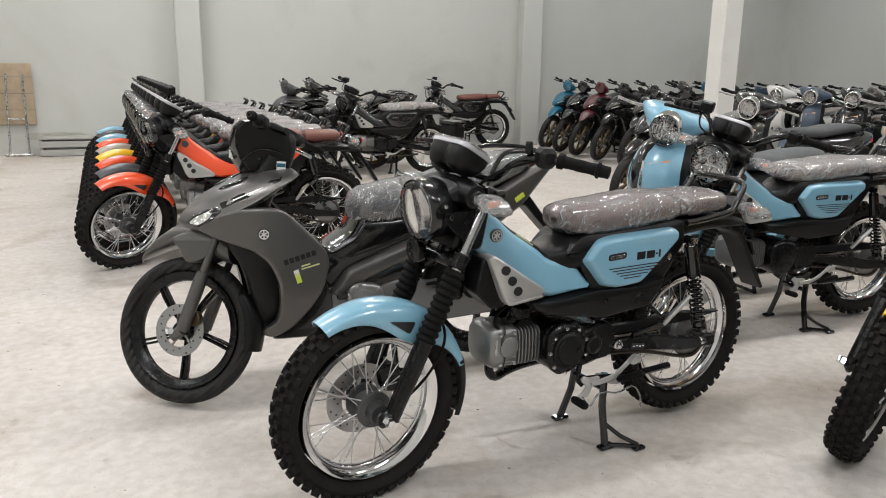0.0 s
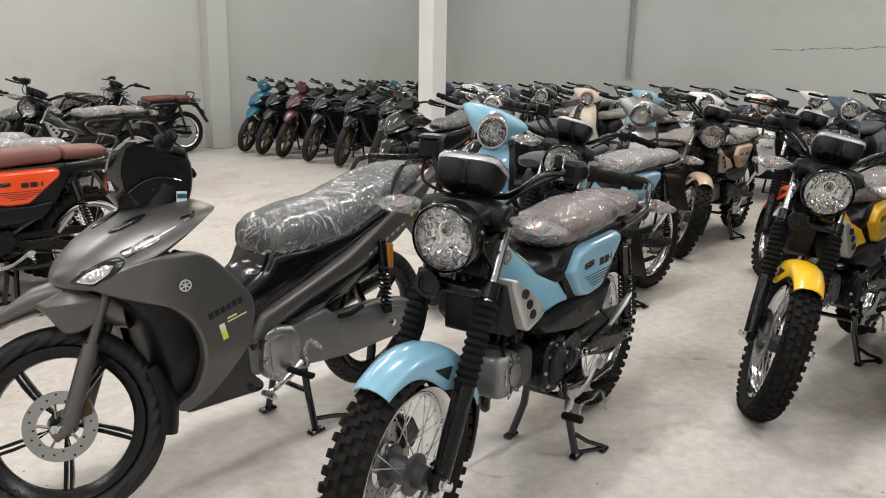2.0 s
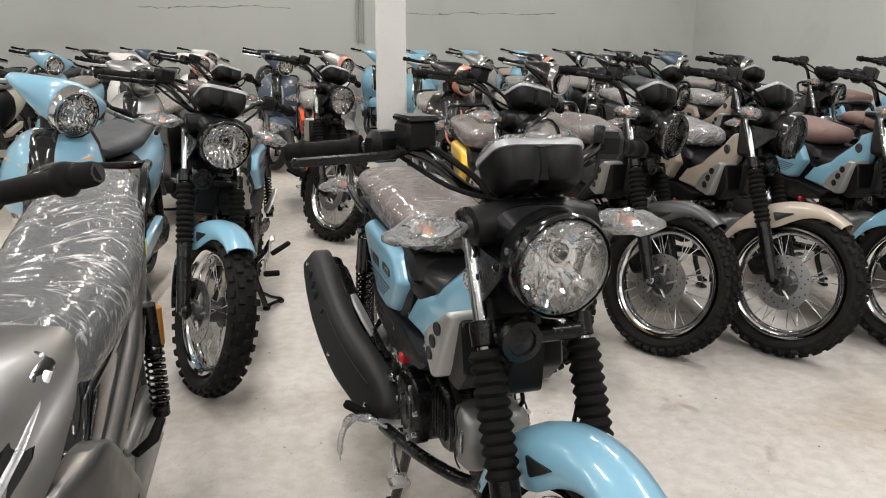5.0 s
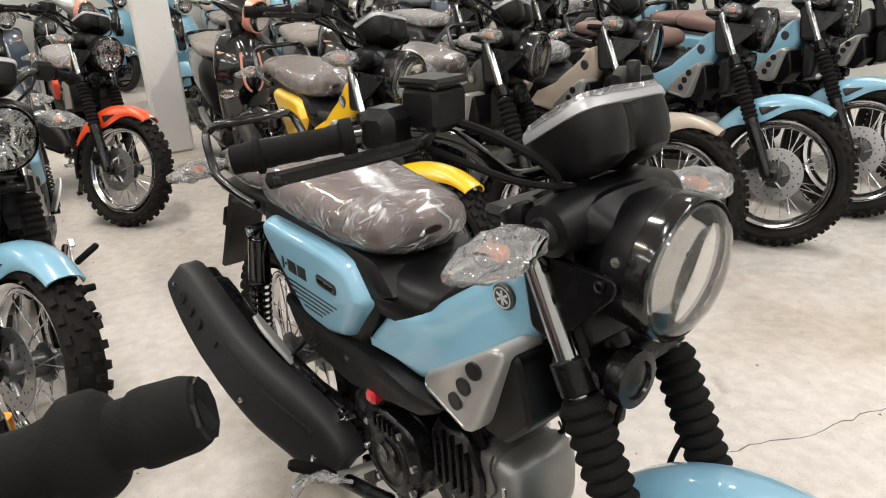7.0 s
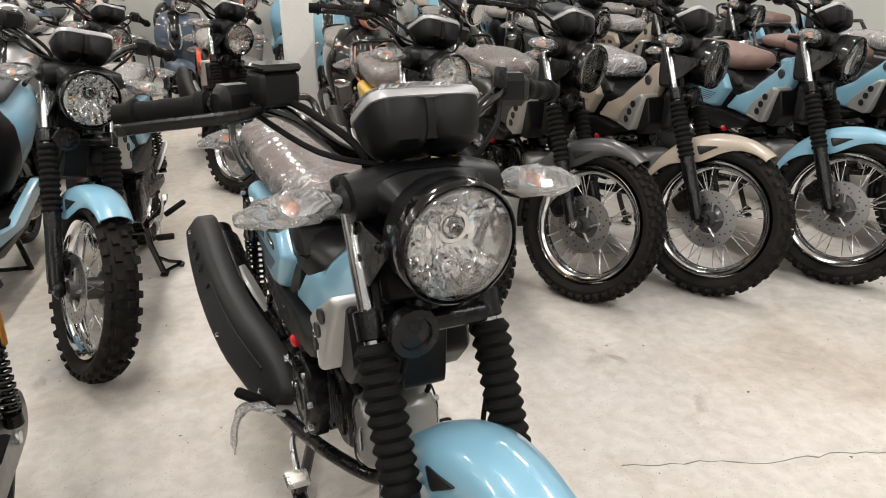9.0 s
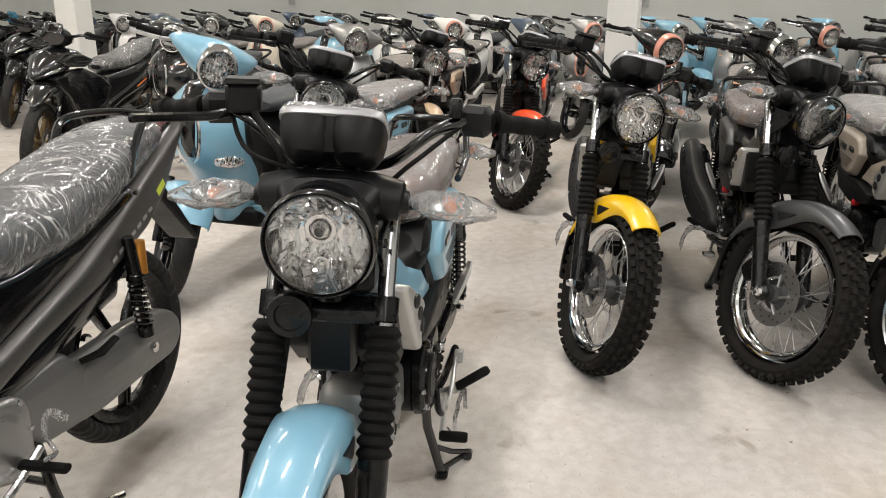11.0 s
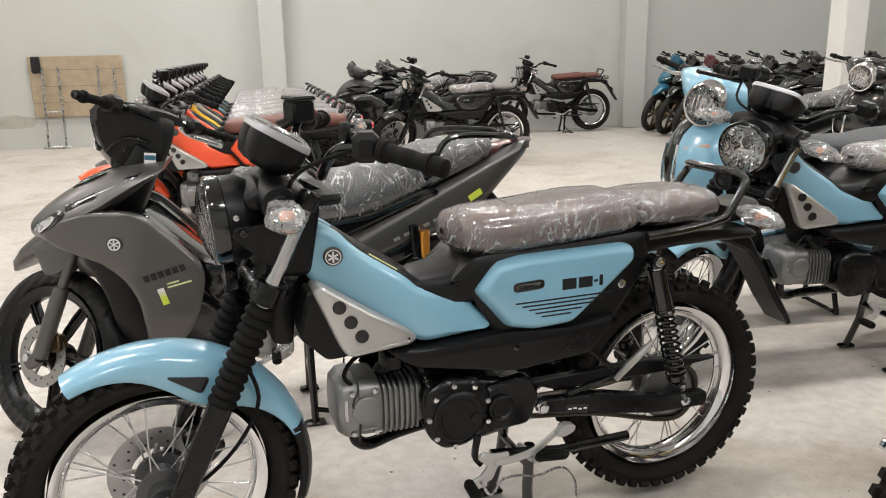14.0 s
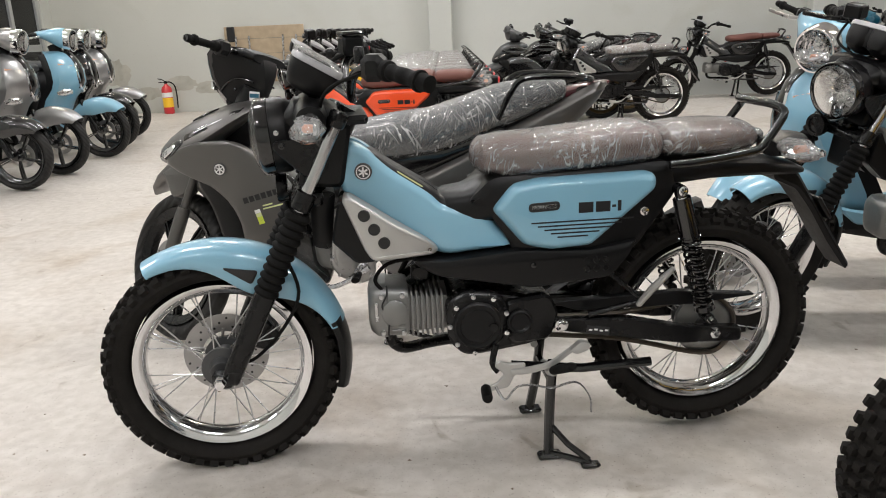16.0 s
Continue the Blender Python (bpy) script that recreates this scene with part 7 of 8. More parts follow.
    for s in (1, -1):
        part("garnish", Geo().tube([(0.558, s * 0.047, 0.80), (0.573, s * 0.056, 0.70), (0.576, s * 0.045, 0.62), (0.572, s * 0.02, 0.585)], 0.008, 7, smooth=3, flat=0.6), CHROME, ap, "bright curved apron trim")
        part("turn_lens", Geo().loft([(0.435, 0.575, 0.02, 0.02, 2.2, s * 0.158), (0.48, 0.58, 0.028, 0.036, 2.2, s * 0.135), (0.52, 0.58, 0.018, 0.02, 2.2, s * 0.10)], 12), REFLECTOR, ap, "clear turn signal")
        part("side_decal", Geo().box((0.508, s * 0.118, 0.795), (0.11, 0.002, 0.012), 0.0005, Matrix.Rotation(radians(-48 * s), 3, "Z") @ Matrix.Rotation(radians(12), 3, "Y")), DECAL_PEACH, ap, "peach side decal")
    part("inner_apron", apron([(z, w * 0.92, x - 0.062) for z, w, x in secs[1:-1]], 0.08, 0.085), PLASTIC, root)
    part("steering_column", Geo().tube([(0.46, 0, 0.60), (0.37, 0, 0.96)], 0.05, 12), PLASTIC, root)
    part("floorboard", Geo().slab(rounded([(0.36, 0.25), (0.34, 0.335), (0.0, 0.325), (-0.14, 0.34), (-0.14, 0.24), (0.2, 0.22)], 0.02), [(-0.185, 0.02), (-0.17, 0), (0.17, 0), (0.185, 0.02)]), PLASTIC, root, "black floorboard")
    for s in (1, -1):
        part("side_skirt", Geo().slab(rounded([(0.38, 0.36), (0.30, 0.285), (0.0, 0.27), (-0.30, 0.33), (-0.34, 0.40), (-0.12, 0.36), (0.1, 0.315), (0.30, 0.34)], 0.02), [(0.16, 0), (0.188, 0.0), (0.196, 0.006)], sign=s), LIGHT_BLUE, root)
    rows = [(-0.06, 0.50, 0.10, 0.16, 2.6), (-0.12, 0.53, 0.14, 0.20, 2.6), (-0.26, 0.56, 0.165, 0.20, 2.5), (-0.46, 0.60, 0.172, 0.17, 2.4), (-0.66, 0.655, 0.155, 0.125, 2.4), (-0.80, 0.695, 0.12, 0.085, 2.3), (-0.90, 0.72, 0.07, 0.04, 2.2)]
    part("rear_body", Geo().loft(rows, 24), LIGHT_BLUE, root, sharp=50)
    part("under_seat_panel", Geo().loft([(-0.045, 0.50, 0.085, 0.15, 2.6), (-0.055, 0.50, 0.108, 0.17, 2.6), (-0.115, 0.53, 0.147, 0.207, 2.6), (-0.20, 0.548, 0.163, 0.207, 2.55), (-0.27, 0.562, 0.1665, 0.19, 2.5)], 24), PLASTIC, root, "black panel below the seat nose", sharp=50)
    rows = [(0.0, 0.755, 0.07, 0.022, 2.5), (-0.03, 0.76, 0.11, 0.04, 2.6), (-0.14, 0.765, 0.138, 0.045, 2.7), (-0.30, 0.765, 0.148, 0.045, 2.7), (-0.42, 0.785, 0.145, 0.045, 2.7), (-0.60, 0.80, 0.13, 0.042, 2.6), (-0.72, 0.80, 0.10, 0.032, 2.5), (-0.76, 0.798, 0.06, 0.018, 2.4)]
    part("seat", Geo().loft(rows, 24), GREY_SEAT, root, "grey vinyl seat")
    rail = [(-0.62, 0.13, 0.765), (-0.76, 0.13, 0.80), (-0.85, 0.10, 0.825), (-0.88, 0.0, 0.83)]
    part("grab_rail", Geo().tube(rail + [(x, -y, z) for x, y, z in reversed(rail[:-1])], 0.0115, 9, smooth=3), METAL_BLACK, root)
    part("tail_lamp", Geo().loft([(-0.84, 0.70, 0.08, 0.04, 2.6), (-0.90, 0.70, 0.075, 0.04, 2.6), (-0.92, 0.70, 0.05, 0.025, 2.4)], 14), RED_PLASTIC, root, "red tail lamp")
    part("rear_mudguard", Geo().slab(rounded([(-0.72, 0.60), (-0.86, 0.64), (-0.92, 0.50), (-0.98, 0.38), (-0.96, 0.37), (-0.86, 0.47), (-0.74, 0.55)], 0.01), [(-0.075, 0.006), (-0.07, 0), (0.07, 0), (0.075, 0.006)]), PLASTIC, root)
    part("engine", Geo().slab(rounded([(-0.12, 0.36), (-0.45, 0.37), (-0.66, 0.335), (-0.72, 0.25), (-0.64, 0.18), (-0.40, 0.19), (-0.16, 0.24)], 0.04, 5), [(0.05, 0.004), (0.055, 0), (0.125, 0), (0.137, 0.012)]), METAL_BLACK, root)
    part("muffler", Geo().tube([(-0.25, -0.13, 0.24), (-0.36, -0.145, 0.25), (-0.42, -0.15, 0.26), (-0.78, -0.155, 0.32), (-0.80, -0.155, 0.322)], [0.02, 0.03, 0.056, 0.056, 0.03], 16), METAL_BLACK, root)
    part("shock_absorber", Geo().tube([(-0.60, 0.11, 0.56), (-0.62, 0.11, 0.30)], 0.024, 10), METAL_BLACK, root)
    st = Geo().tube([(-0.20, 0.08, 0.22), (-0.22, 0.12, 0.012)], 0.012, 8).tube([(-0.20, -0.08, 0.22), (-0.22, -0.12, 0.012)], 0.012, 8).tube([(-0.22, -0.12, 0.02), (-0.22, 0.12, 0.02)], 0.01, 8)
    part("centre_stand", st, METAL_BLACK, root)
    # a cover some of them wear over the seat
    return root, {o.name.split(".")[0] for o in turning}, rows


def scooter_film(rows):
    return seat_film(rows, 0.012, 29, 36, 9)

# ---- motorcycles in their places ----
WEST = 180.0
pg, pg_front = trail_moped()
plainer, _ = trail_moped(False)


def moped(u, v, paint_, label, deg=34, turn=WEST, seat=None, bare=False, near=False):
    ob = steered_copy(pg if near else plainer, pg_front, at(u, v, 0, turn), deg, {k: paint_ for k in BODY_PAINT}, label)
    if seat:
        repaint(ob, {"seat": seat, "pillion_seat": seat})
    if bare:
        for o in list(ob.children):
            if o.name.split(".")[0] in ("seat_film", "pillion_film"):
                bpy.data.objects.remove(o)
    return ob


MATT_BLACK = DARK_GREY_PAINT
# the row beside the lone one
moped(3.05, 2.375, LIGHT_BLUE, "light blue trail moped in a row, plastic film on its seat", 31)
moped(3.09, 1.195, YELLOW, "yellow trail moped in a row, plastic film on its seat", 30, near=True)
moped(3.21, 0.635, MATT_BLACK, "dark grey trail moped in a row, plastic film on its seat", 34, WEST + 3, near=True)
moped(3.14, 0.15, TAN, "tan trail moped in a row, plastic film on its seat", 34, WEST + 3)
moped(3.11, -0.48, LIGHT_BLUE, "light blue trail moped in a row, bare brown seat", 34, WEST - 3, bare=True)
moped(3.15, -1.04, LIGHT_BLUE, "light blue trail moped in a row, bare brown seat", 34, WEST - 3, bare=True)
moped(3.2, -1.6, MATT_BLACK, "dark grey trail moped in a row beside the wall", 34)
# the second row
moped(5.29, 2.72, SAND, "sand-coloured trail moped among scooters", 36, WEST + 6)
moped(5.17, 2.02, ORANGE, "orange trail moped among scooters", 36, WEST + 6)
moped(5.3, -0.35, MATT_BLACK, "black trail moped among scooters", 34)
moped(5.3, -0.95, TAN, "tan trail moped among scooters", 34)
moped(5.35, -1.55, MATT_BLACK, "black trail moped among scooters", 34)
moped(5.35, -2.2, LIGHT_BLUE, "light blue trail moped among scooters", 34, bare=True)
# the row of bright ones
ROW = [(ORANGE, "orange"), (MATT_BLACK, "black"), (ORANGE, "orange"), (YELLOW, "yellow"), (TAN, "tan"), (ORANGE, "orange"), (LIGHT_BLUE, "light blue"), (MATT_BLACK, "black"), (LIGHT_BLUE, "light blue")]
for i, (p, n) in enumerate(ROW):
    moped(0.62 - 0.035 * i, 4.52 + 0.47 * i, p, n + " trail moped in a tight row, brown seat" + (" uncovered" if i == 0 else " under film"), 30, WEST - 1.5, RUST_SEAT if i == 0 else None, bare=(i == 0))
# two dark ones by the far wall
moped(2.58, 8.17, BLACK_PAINT, "black trail moped, plastic film on its seat", 38, WEST + 2)
plainer.matrix_basis = at(4.56, 10.86, 0, WEST)
turn_front(plainer, pg_front, 20)
repaint(plainer, {**{k: BLACK_PAINT for k in BODY_PAINT}, "seat": RUST_SEAT, "pillion_seat": RUST_SEAT})
for o in list(plainer.children):
    if o.name.split(".")[0] in ("seat_film", "pillion_film"):
        bpy.data.objects.remove(o)
tagged(plainer, "black trail moped with a bare brown seat, by the wall")

# the satin grey step-through beside the lone moped
TOP = Vector((0.275, 0, 1.0))
grey, grey_front = underbone("town")
grey.matrix_basis = pose(-0.391, 2.522, 0, 0, 0, 214.0)
black, black_front = underbone("sport")
black.matrix_basis = at(4.8, 5.32, 0, WEST + 3)
SPORT_SKIN = ("front_mudguard", "front_cowl", "handlebar_cowl", "visor")


def sport(u, v, paint_, label, deg=0.0, turn=WEST, film=False):
    ob = steered_copy(black, black_front, at(u, v, 0, turn), deg, {k: paint_ for k in SPORT_SKIN}, label, TOP)
    if not film:
        repaint(ob, {"seat": BLACK_SEAT})
        for o in list(ob.children):
            if o.name.split(".")[0] == "seat_film":
                bpy.data.objects.remove(o)
    return ob


for v, p, n in ((10.39, CYAN, "bright blue"), (9.92, BLACK_PAINT, "black"), (9.41, RED, "dark red"), (8.79, BLACK_PAINT, "black"), (8.10, BLACK_PAINT, "black"), (7.42, BLACK_PAINT, "black")):
    sport(6.63, v, p, n + " sport underbone motorcycle in a row by the wall", 36)
for v, p, n in ((10.3, MATT_GREY, "grey"), (9.7, CYAN, "bright blue"), (9.1, BLACK_PAINT, "black"), (8.5, NAVY, "navy blue"), (7.9, WHITE_PAINT, "white"), (7.3, BLACK_PAINT, "black"), (6.6, MATT_GREY, "grey")):
    back = sport(8.75, v, p, n + " sport underbone motorcycle in the second row", 20)
    for o in list(back.children_recursive):
        if o.name.split(".")[0] in ("wheel_spoke", "bolt", "foot_peg", "pillion_peg", "gear_lever", "wrap_strip", "axle_nut", "exhaust_pipe", "case_panel", "cover_panel", "case_bolt"):
            bpy.data.objects.remove(o)
# black ones with film on their seats, behind the bright row
sport(2.35, 9.05, BLACK_PAINT, "black sport underbone motorcycle, plastic film on its seat", 25, WEST, True)
sport(2.5, 9.75, BLACK_PAINT, "black sport underbone motorcycle, plastic film on its seat", 25, WEST, True)
sport(2.0, 8.65, DARK_GREY_PAINT, "dark grey underbone motorcycle with a red panel", 25, WEST, True)

# scooters
blue, blue_front, seat_rows = scooter()
blue.matrix_basis = at(3.22, 2.95, 0, WEST)
CAP = Vector((0.37, 0, 0.96))
SKIN = ("front_mudguard", "handlebar_cowl", "apron", "side_skirt", "rear_body")
FILM = mesh_of("seat_film", scooter_film(seat_rows), WRAP_THICK, 12)


def scoot(u, v, paint_, label, deg=34, turn=WEST, film=False, ring=None, seat=None):
    ob = steered_copy(blue, blue_front, at(u, v, 0, turn), deg, {k: paint_ for k in SKIN}, label, CAP)
    if ring:
        repaint(ob, {"lamp_ring": ring, "garnish": ring})
    if seat:
        repaint(ob, {"seat": seat})
    if film:
        part("seat_film", FILM, WRAP_THICK, ob, "crumpled cloudy plastic seat cover")
    return ob


ROSE = paint("rose_trim", (0.62, 0.27, 0.20))
BEIGE_SEAT = material("beige_vinyl", (0.42, 0.35, 0.29), 0.55, spread=0.1, scale=10, bump=0.3, bump_scale=420)
B = 5.23
for v, p, n, f, r in ((4.6, BLACK_PAINT, "black", False, None), (3.16, SILVER, "silver grey", True, None),
                      (1.16, BLACK_PAINT, "black", True, ROSE), (0.54, BLACK_PAINT, "black", True, None)):
    scoot(B, v, p, n + " scooter in the second row", film=f, ring=r, seat=BEIGE_SEAT if f else None)
D = 7.9
for v, p, n, f, r in ((7.2, WHITE_PAINT, "white", True, None), (6.65, NAVY, "navy and white", False, None), (6.05, BLACK_PAINT, "black", True, None), (5.38, CREAM, "cream", True, ROSE),
                      (4.6, LIGHT_BLUE, "light blue", True, None), (3.9, WHITE_PAINT, "white", True, None), (3.28, WHITE_PAINT, "white", True, ROSE), (2.5, NAVY, "dusty navy blue", False, None),
                      (1.92, SILVER, "silver grey", True, ROSE), (1.14, LIGHT_BLUE, "light blue", False, None), (0.54, SILVER, "silver grey", True, None), (-0.1, BLACK_PAINT, "black", True, ROSE),
                      (-0.8, BLACK_PAINT, "black", True, None), (-1.5, NAVY, "navy blue", False, None), (-2.2, BLACK_PAINT, "black", True, None)):
    mid = scoot(D, v, p, n + " scooter in the third row", film=f, ring=r, seat=BEIGE_SEAT if f else None)
    for o in list(mid.children_recursive):
        if o.name.split(".")[0] in ("wheel_spoke", "caliper", "shock_absorber", "engine", "muffler"):
            bpy.data.objects.remove(o)
E0 = 10.35
for v, p, n in ((7.65, BLACK_PAINT, "black"), (7.0, BLACK_PAINT, "black"), (6.32, NAVY, "navy blue"), (5.55, BLACK_PAINT, "black"), (4.92, BLACK_PAINT, "black"), (4.28, NAVY, "navy blue"),
                (3.6, WHITE_PAINT, "white"), (2.8, BLACK_PAINT, "black"), (2.1, BLACK_PAINT, "black"), (1.45, LIGHT_BLUE, "light blue"), (0.82, LIGHT_BLUE, "light blue"), (0.18, LIGHT_BLUE, "light blue"),
                (-0.5, LIGHT_BLUE, "light blue"), (-1.2, BLACK_PAINT, "black"), (-1.9, BLACK_PAINT, "black"), (-2.6, NAVY, "navy blue")):
    far = scoot(E0, v, p, n + " scooter in the last row by the wall", seat=BEIGE_SEAT if p is LIGHT_BLUE else None)
    for o in list(far.children_recursive):
        if o.name.split(".")[0] in ("wheel_spoke", "turn_lens", "bulb_cap", "caliper", "engine", "muffler", "shock_absorber", "switch_box", "meter_cover", "side_decal", "steering_column"):
            bpy.data.objects.remove(o)
for u, v, p, n in ((-3.04, 5.34, BLACK_PAINT, "black"), (-3.11, 6.01, SILVER, "silver grey"), (-3.19, 6.93, LIGHT_BLUE, "light blue"), (-3.40, 7.57, BLACK_PAINT, "black"), (-3.68, 8.45, SILVER, "silver grey")):
    scoot(u, v, p, n + " scooter in a row near the glazed door", 3, 0.0).scale = (1.14, 1.14, 1.14)
turn_front(blue, blue_front, 47, CAP)
turn_front(black, black_front, 25, TOP)
turn_front(grey, grey_front, -40, Vector((0.205, 0, 1.0)))

# the lone moped in front
pg.matrix_basis = pose(0.4537, 2.087, 0, 0, 0, 219.3)
turn_front(pg, pg_front, 5)

# ---- small things and fittings ----
def conduit(v, label):
    root = thing("wall_conduit", label, "pipe", m=at(U1 - 0.03, v))
    for dv in (0.0, 0.07):
        part("pipe", Geo().tube([(0, dv, 1.2), (0, dv, HIGH - 0.05)], 0.018, 10), CONDUIT, root)
    for z in (1.95, 2.45, 3.3, 4.1):
        part("clip", Geo().box((0.012, 0.035, z), (0.03, 0.13, 0.03), 0.004), CONDUIT, root)


CONDUIT = material("grey_conduit", (0.33, 0.34, 0.33), 0.5)
conduit(7.03, "pair of grey conduit pipes clipped to the wall")
conduit(1.58, "pair of grey conduit pipes clipped to the wall")


def wall_crack(v0, v1, z, seed):
    rnd = random.Random(seed)
    g = Geo()
    n = 46
    path = []
    h = 0.0
    for i in range(n + 1):
        h = h * 0.85 + rnd.uniform(-0.013, 0.013)
        path.append((v0 + (v1 - v0) * i / n, z + h))
    for i in range(n):
        w = rnd.uniform(0.0015, 0.007) * (1.6 if rnd.random() < 0.12 else 1)
        a, b = path[i], path[i + 1]
        g.rings([[(0, a[0], a[1] - w), (0, a[0], a[1] + w), (-0.002, a[0], a[1])], [(0, b[0], b[1] - w * 0.7), (0, b[0], b[1] + w * 0.7), (-0.002, b[0], b[1])]])
        if rnd.random() < 0.16:
            q = rnd.uniform(0.01, 0.03)
            g.rings([[(0, a[0], a[1]), (0, a[0] + 0.012, a[1] + 0.002), (-0.002, a[0] + 0.006, a[1])], [(0, a[0] + q * 0.6, a[1] - q), (0, a[0] + q * 0.6 + 0.002, a[1] - q), (-0.001, a[0] + q * 0.6, a[1] - q)]])
    ob = plain("wall_crack", g, CRACK, "thin ragged crack in the painted wall", "crack", m=at(U1 - 0.0005, 0))
    return ob


wall_crack(4.7, 2.6, 1.66, 3)
wall_crack(1.15, -1.3, 1.62, 7)


def extinguisher(u, v):
    root = thing("fire_extinguisher", "red fire extinguisher with a yellow label, standing on the floor", "fire extinguisher", m=at(u, v, 0, 200))
    part("cylinder", Geo().lathe([(0.0, 0.07), (0.01, 0.078), (0.36, 0.078), (0.40, 0.066), (0.43, 0.03), (0.45, 0.022)], (0, 0, 0), "z", 28), RED_PLASTIC, root, "glossy red steel cylinder")
    part("label", Geo().lathe([(0.10, 0.0785), (0.10, 0.0795), (0.24, 0.0795), (0.24, 0.0785)], (0, 0, 0), "z", 28), YELLOW, root, "yellow instruction label")
    part("label_band", Geo().lathe([(0.25, 0.0785), (0.25, 0.0795), (0.32, 0.0795), (0.32, 0.0785)], (0, 0, 0), "z", 28), WHITE_PLASTIC, root, "white label band")
    part("valve", Geo().box((0, 0, 0.465), (0.04, 0.035, 0.05), 0.006), METAL_BLACK, root)
    part("handle", Geo().tube([(0.0, 0, 0.48), (0.05, 0, 0.515), (0.11, 0, 0.53)], 0.007, 8).tube([(0.02, 0, 0.47), (0.07, 0, 0.475), (0.11, 0, 0.47)], 0.006, 8), METAL_BLACK, root)
    part("hose", Geo().tube([(-0.01, 0, 0.47), (-0.07, 0.02, 0.47), (-0.13, 0.03, 0.40), (-0.14, 0.03, 0.22), (-0.135, 0.02, 0.08)], 0.010, 8, smooth=5), RUBBER, root)


extinguisher(-3.62, 11.18)


def folded_table(u, v):
    """A wooden table folded up and stood against the wall on its steel legs."""
    root = thing("folding_table", "folded wooden table with steel legs standing against the wall", "table", m=at(u, v))
    top = part("tabletop", Geo().box((0, 0.12, 0.83), (1.22, 0.03, 0.82), 0.006), WOOD, root)
    for z in (0.62, 0.84, 1.06):
        part("board_joint", Geo().box((0, 0.1045, z), (1.2, 0.003, 0.006), 0.001), CRACK, top)
    for x in (-0.42, 0.30):
        part("leg", Geo().tube([(x, 0.06, 1.1), (x - 0.02, 0.04, 0.6), (x - 0.03, -0.02, 0.015)], 0.014, 9).tube([(x + 0.2, 0.06, 1.1), (x + 0.2, 0.04, 0.6), (x + 0.2, -0.02, 0.015)], 0.014, 9).tube([(x - 0.02, 0.03, 0.5), (x + 0.2, 0.03, 0.5)], 0.011, 8), STEEL, root)
        part("foot", Geo().box((x + 0.08, -0.02, 0.016), (0.36, 0.03, 0.032), 0.01), STEEL, root)
    part("cloth", Geo().box((-0.50, 0.085, 1.13), (0.12, 0.03, 0.22), 0.012), STRIPE, root, "dark rag hung over the table edge")


folded_table(-2.05, V1 - 0.16)


def low_bench(u, v):
    root = thing("low_bench", "low grey wooden step against the wall", "bench", m=at(u, v))
    grey_ = material("grey_board", (0.36, 0.36, 0.34), 0.7, spread=0.15, scale=8, bump=0.2, bump_scale=80)
    part("top_board", Geo().box((0, 0, 0.245), (2.6, 0.3, 0.03), 0.006), grey_, root)
    for z in (0.05, 0.165):
        part("front_board", Geo().box((0, -0.13, z), (2.6, 0.025, 0.085), 0.005), grey_, root)
    for x in (-1.28, 0, 1.28):
        part("leg", Geo().box((x, 0.01, 0.115), (0.04, 0.25, 0.228), 0.004), grey_, root)


low_bench(-0.1, V1 - 0.17)


def glass_door(u, v0, v1, high):
    root = tagged(thing("door_1", "tall glazed metal door with dark panes", "door", m=at(u, v0)), kind="structure")
    n = 2
    w = (v1 - v0) / n
    frame_ = material("door_frame_metal", (0.42, 0.43, 0.43), 0.4, 0.5)
    for i in range(n + 1):
        part("door_frame", Geo().box((0, i * w, high / 2), (0.08, 0.07, high - 0.006), 0.004), frame_, root)
    for i in range(n):
        for z in (0.06, 1.05, high - 0.06):
            part("door_rail", Geo().box((0, (i + 0.5) * w, z), (0.06, w - 0.074, 0.1), 0.004), frame_, root)
        part("pane", Geo().box((0, (i + 0.5) * w, high / 2), (0.008, w - 0.08, high - 0.24), 0.001), DARK_GLASS, root)


glass_door(U0 - 0.07, 9.78, 11.07, 3.18)
for u, v in LAMPS:
    root = thing("ceiling_light", "white tube light fixture on the ceiling", "ceiling light", "ceiling lights", m=at(u, v, HIGH - 0.13))
    part("housing", Geo().box((0, 0, 0), (1.56, 0.30, 0.25), 0.02), WHITE_PLASTIC, root)


def wall_patch(u, z, w, h, seed):
    """A ragged patch of bare, damp plaster low on the wall."""
    rnd = random.Random(seed)
    out = []
    for i in range(34):
        a = 2 * math.pi * i / 34
        k = 1 + 0.28 * noise.noise(Vector((math.cos(a) * 2, math.sin(a) * 2, seed))) + rnd.uniform(-0.09, 0.09)
        out.append((u + w * k * math.cos(a), z + h * k * math.sin(a)))
    plain("wall_patch", Geo().slab(out, [(V1 - 0.0016, 0.004), (V1 + 0.01, 0)]), PLASTER, "patch of bare stained plaster on the painted wall", kind="structure", m=at(0, 0))


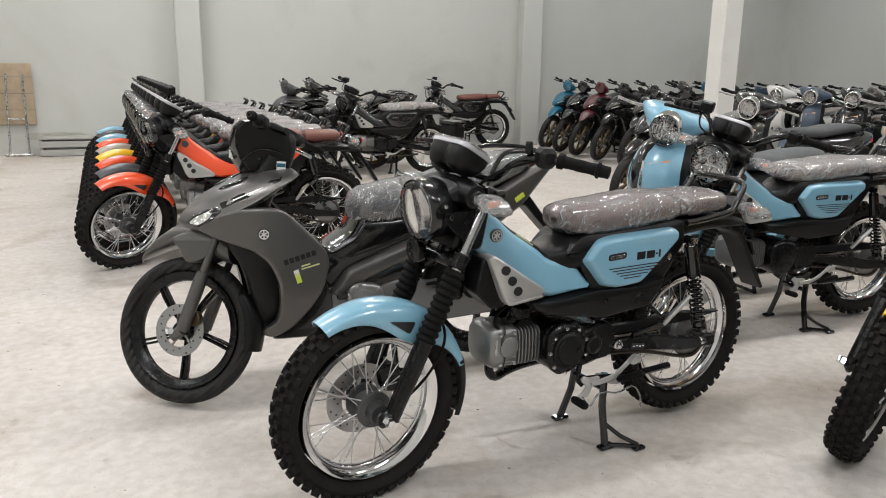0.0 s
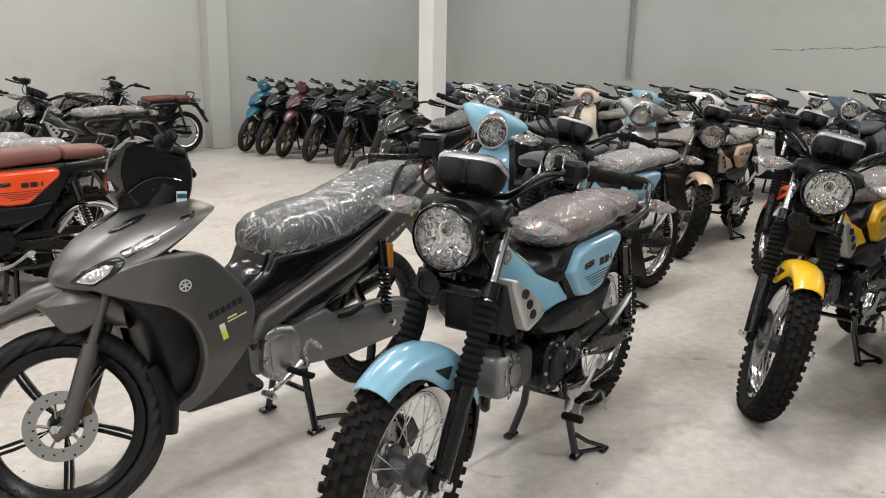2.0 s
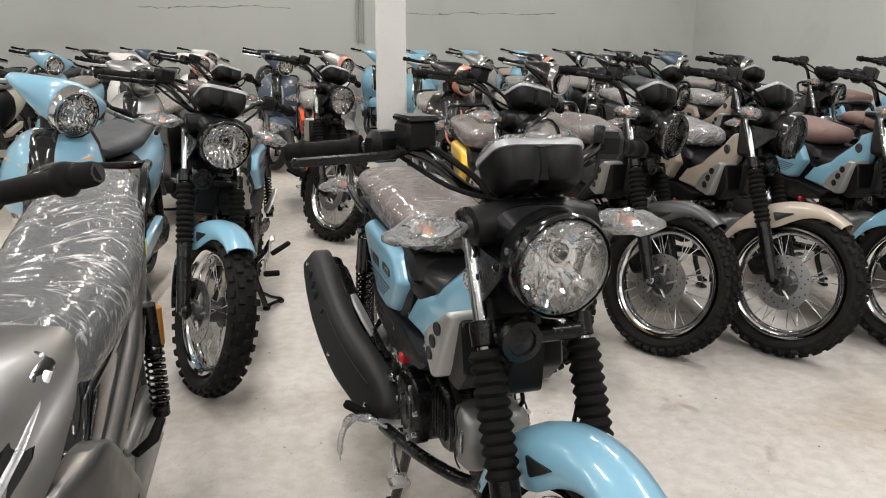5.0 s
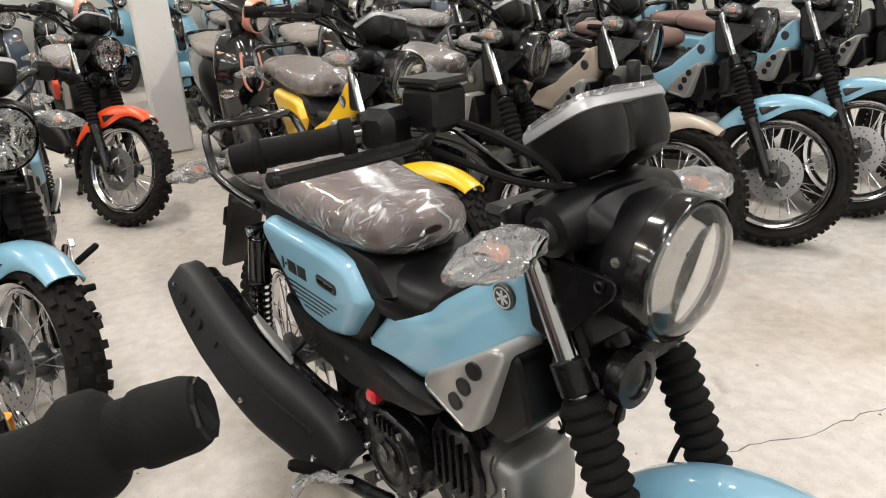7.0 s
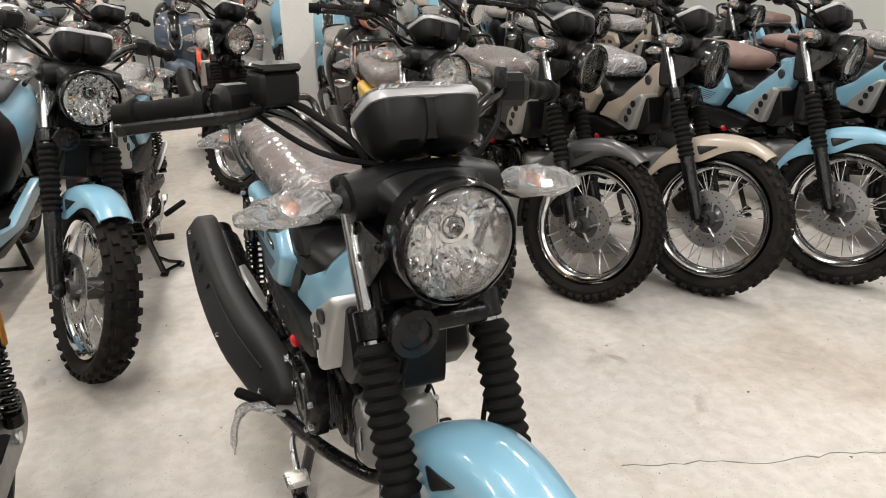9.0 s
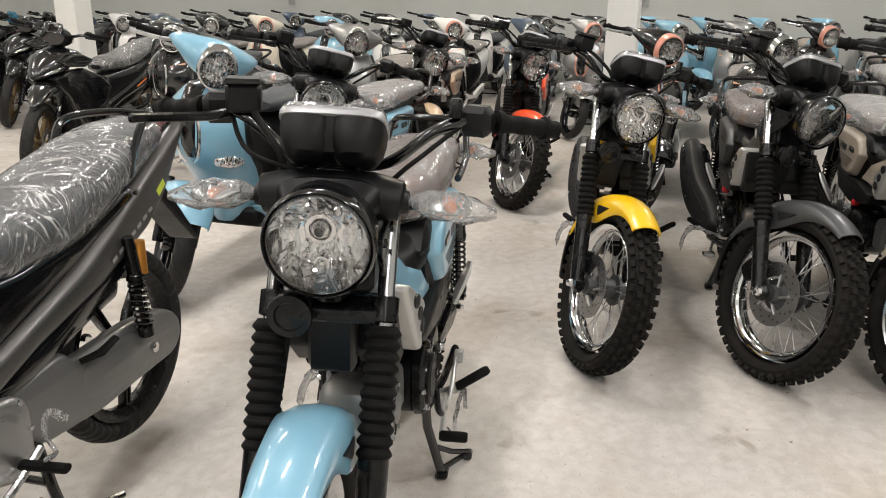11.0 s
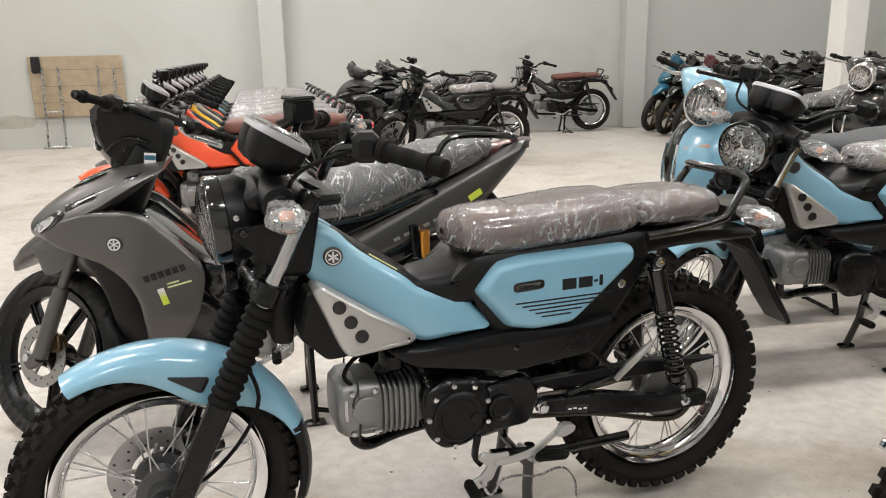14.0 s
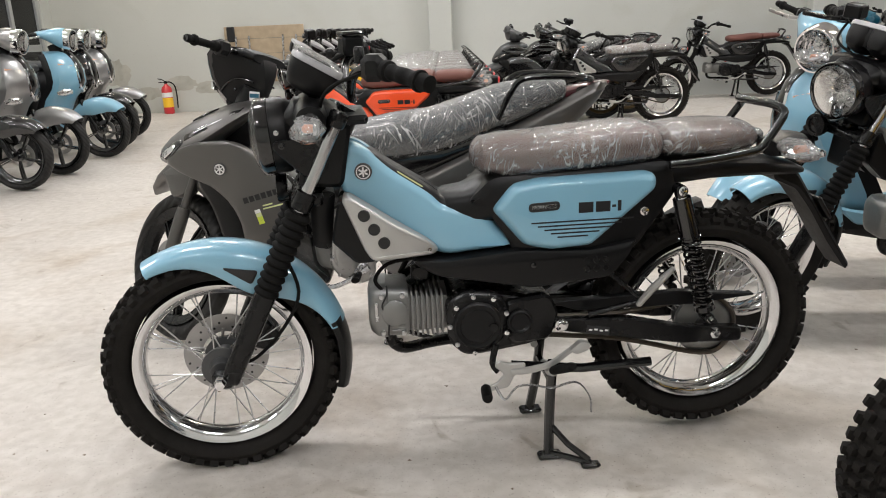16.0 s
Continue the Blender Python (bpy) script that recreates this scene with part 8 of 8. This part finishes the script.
PLASTER = ground_material("bare_plaster", (0.36, 0.35, 0.31), (0.46, 0.45, 0.40), 4.0, 0.8, (0.30, 0.29, 0.25), 3.0, 0.2)
for k, (u, z, w, h) in enumerate(((-4.45, 0.62, 0.22, 0.20), (-3.45, 0.44, 0.26, 0.12), (-2.95, 0.36, 0.30, 0.10), (-4.05, 0.30, 0.35, 0.10), (-1.2, 0.25, 0.4, 0.07))):
    wall_patch(u, z, w, h, k + 3)

# a long crack and scraps on the floor
rnd = random.Random(12)
g = Geo()
p = Vector((0.86, 1.55))
step = Vector((0.42, -0.9)).normalized() * 0.035
for i in range(46):
    q = p + step + Vector((rnd.uniform(-0.014, 0.014), rnd.uniform(-0.006, 0.006)))
    w = rnd.uniform(0.0012, 0.0030)
    g.rings([[(p.x - w, p.y, 0.0004), (p.x + w, p.y, 0.0004), (p.x, p.y, 0.0012)], [(q.x - w, q.y, 0.0004), (q.x + w, q.y, 0.0004), (q.x, q.y, 0.0012)]])
    p = q
plain("floor_crack", g, CRACK, "hairline crack in the concrete floor", "crack")
SCRAP = material("leaf_scrap", (0.16, 0.115, 0.075), 0.8, spread=0.3)
scrap = mesh_of("debris", Geo().box((0, 0, 0.004), (0.05, 0.028, 0.006), 0.002), SCRAP)
for x, y, a in ((0.72, 1.72, 20), (-0.63, 1.0, 70)):
    ob = new("debris", scrap)
    ob.matrix_basis = pose(x, y, 0.0, 0, 0, a)
    tagged(ob, "small brown scrap lying on the concrete floor", "debris", "floor scraps")
g = Geo()
for i in range(900):
    x, y, s = rnd.uniform(-4, 5.5), rnd.uniform(-1.2, 6.0), rnd.choice((0.0015, 0.002, 0.003, 0.004, 0.006))
    a = rnd.uniform(0, 6.28)
    k = [(x + s * math.cos(a + j * 2.09) * rnd.uniform(0.6, 1.6), y + s * math.sin(a + j * 2.09), 0.0003) for j in range(3)]
    g.rings([k, [(px * 0.6 + x * 0.4, py * 0.6 + y * 0.4, 0.0016) for px, py, _ in k]])
plain("floor_grit", g, SCRAP, "scattered dark grit on the concrete floor", "grit", kind="stuff")
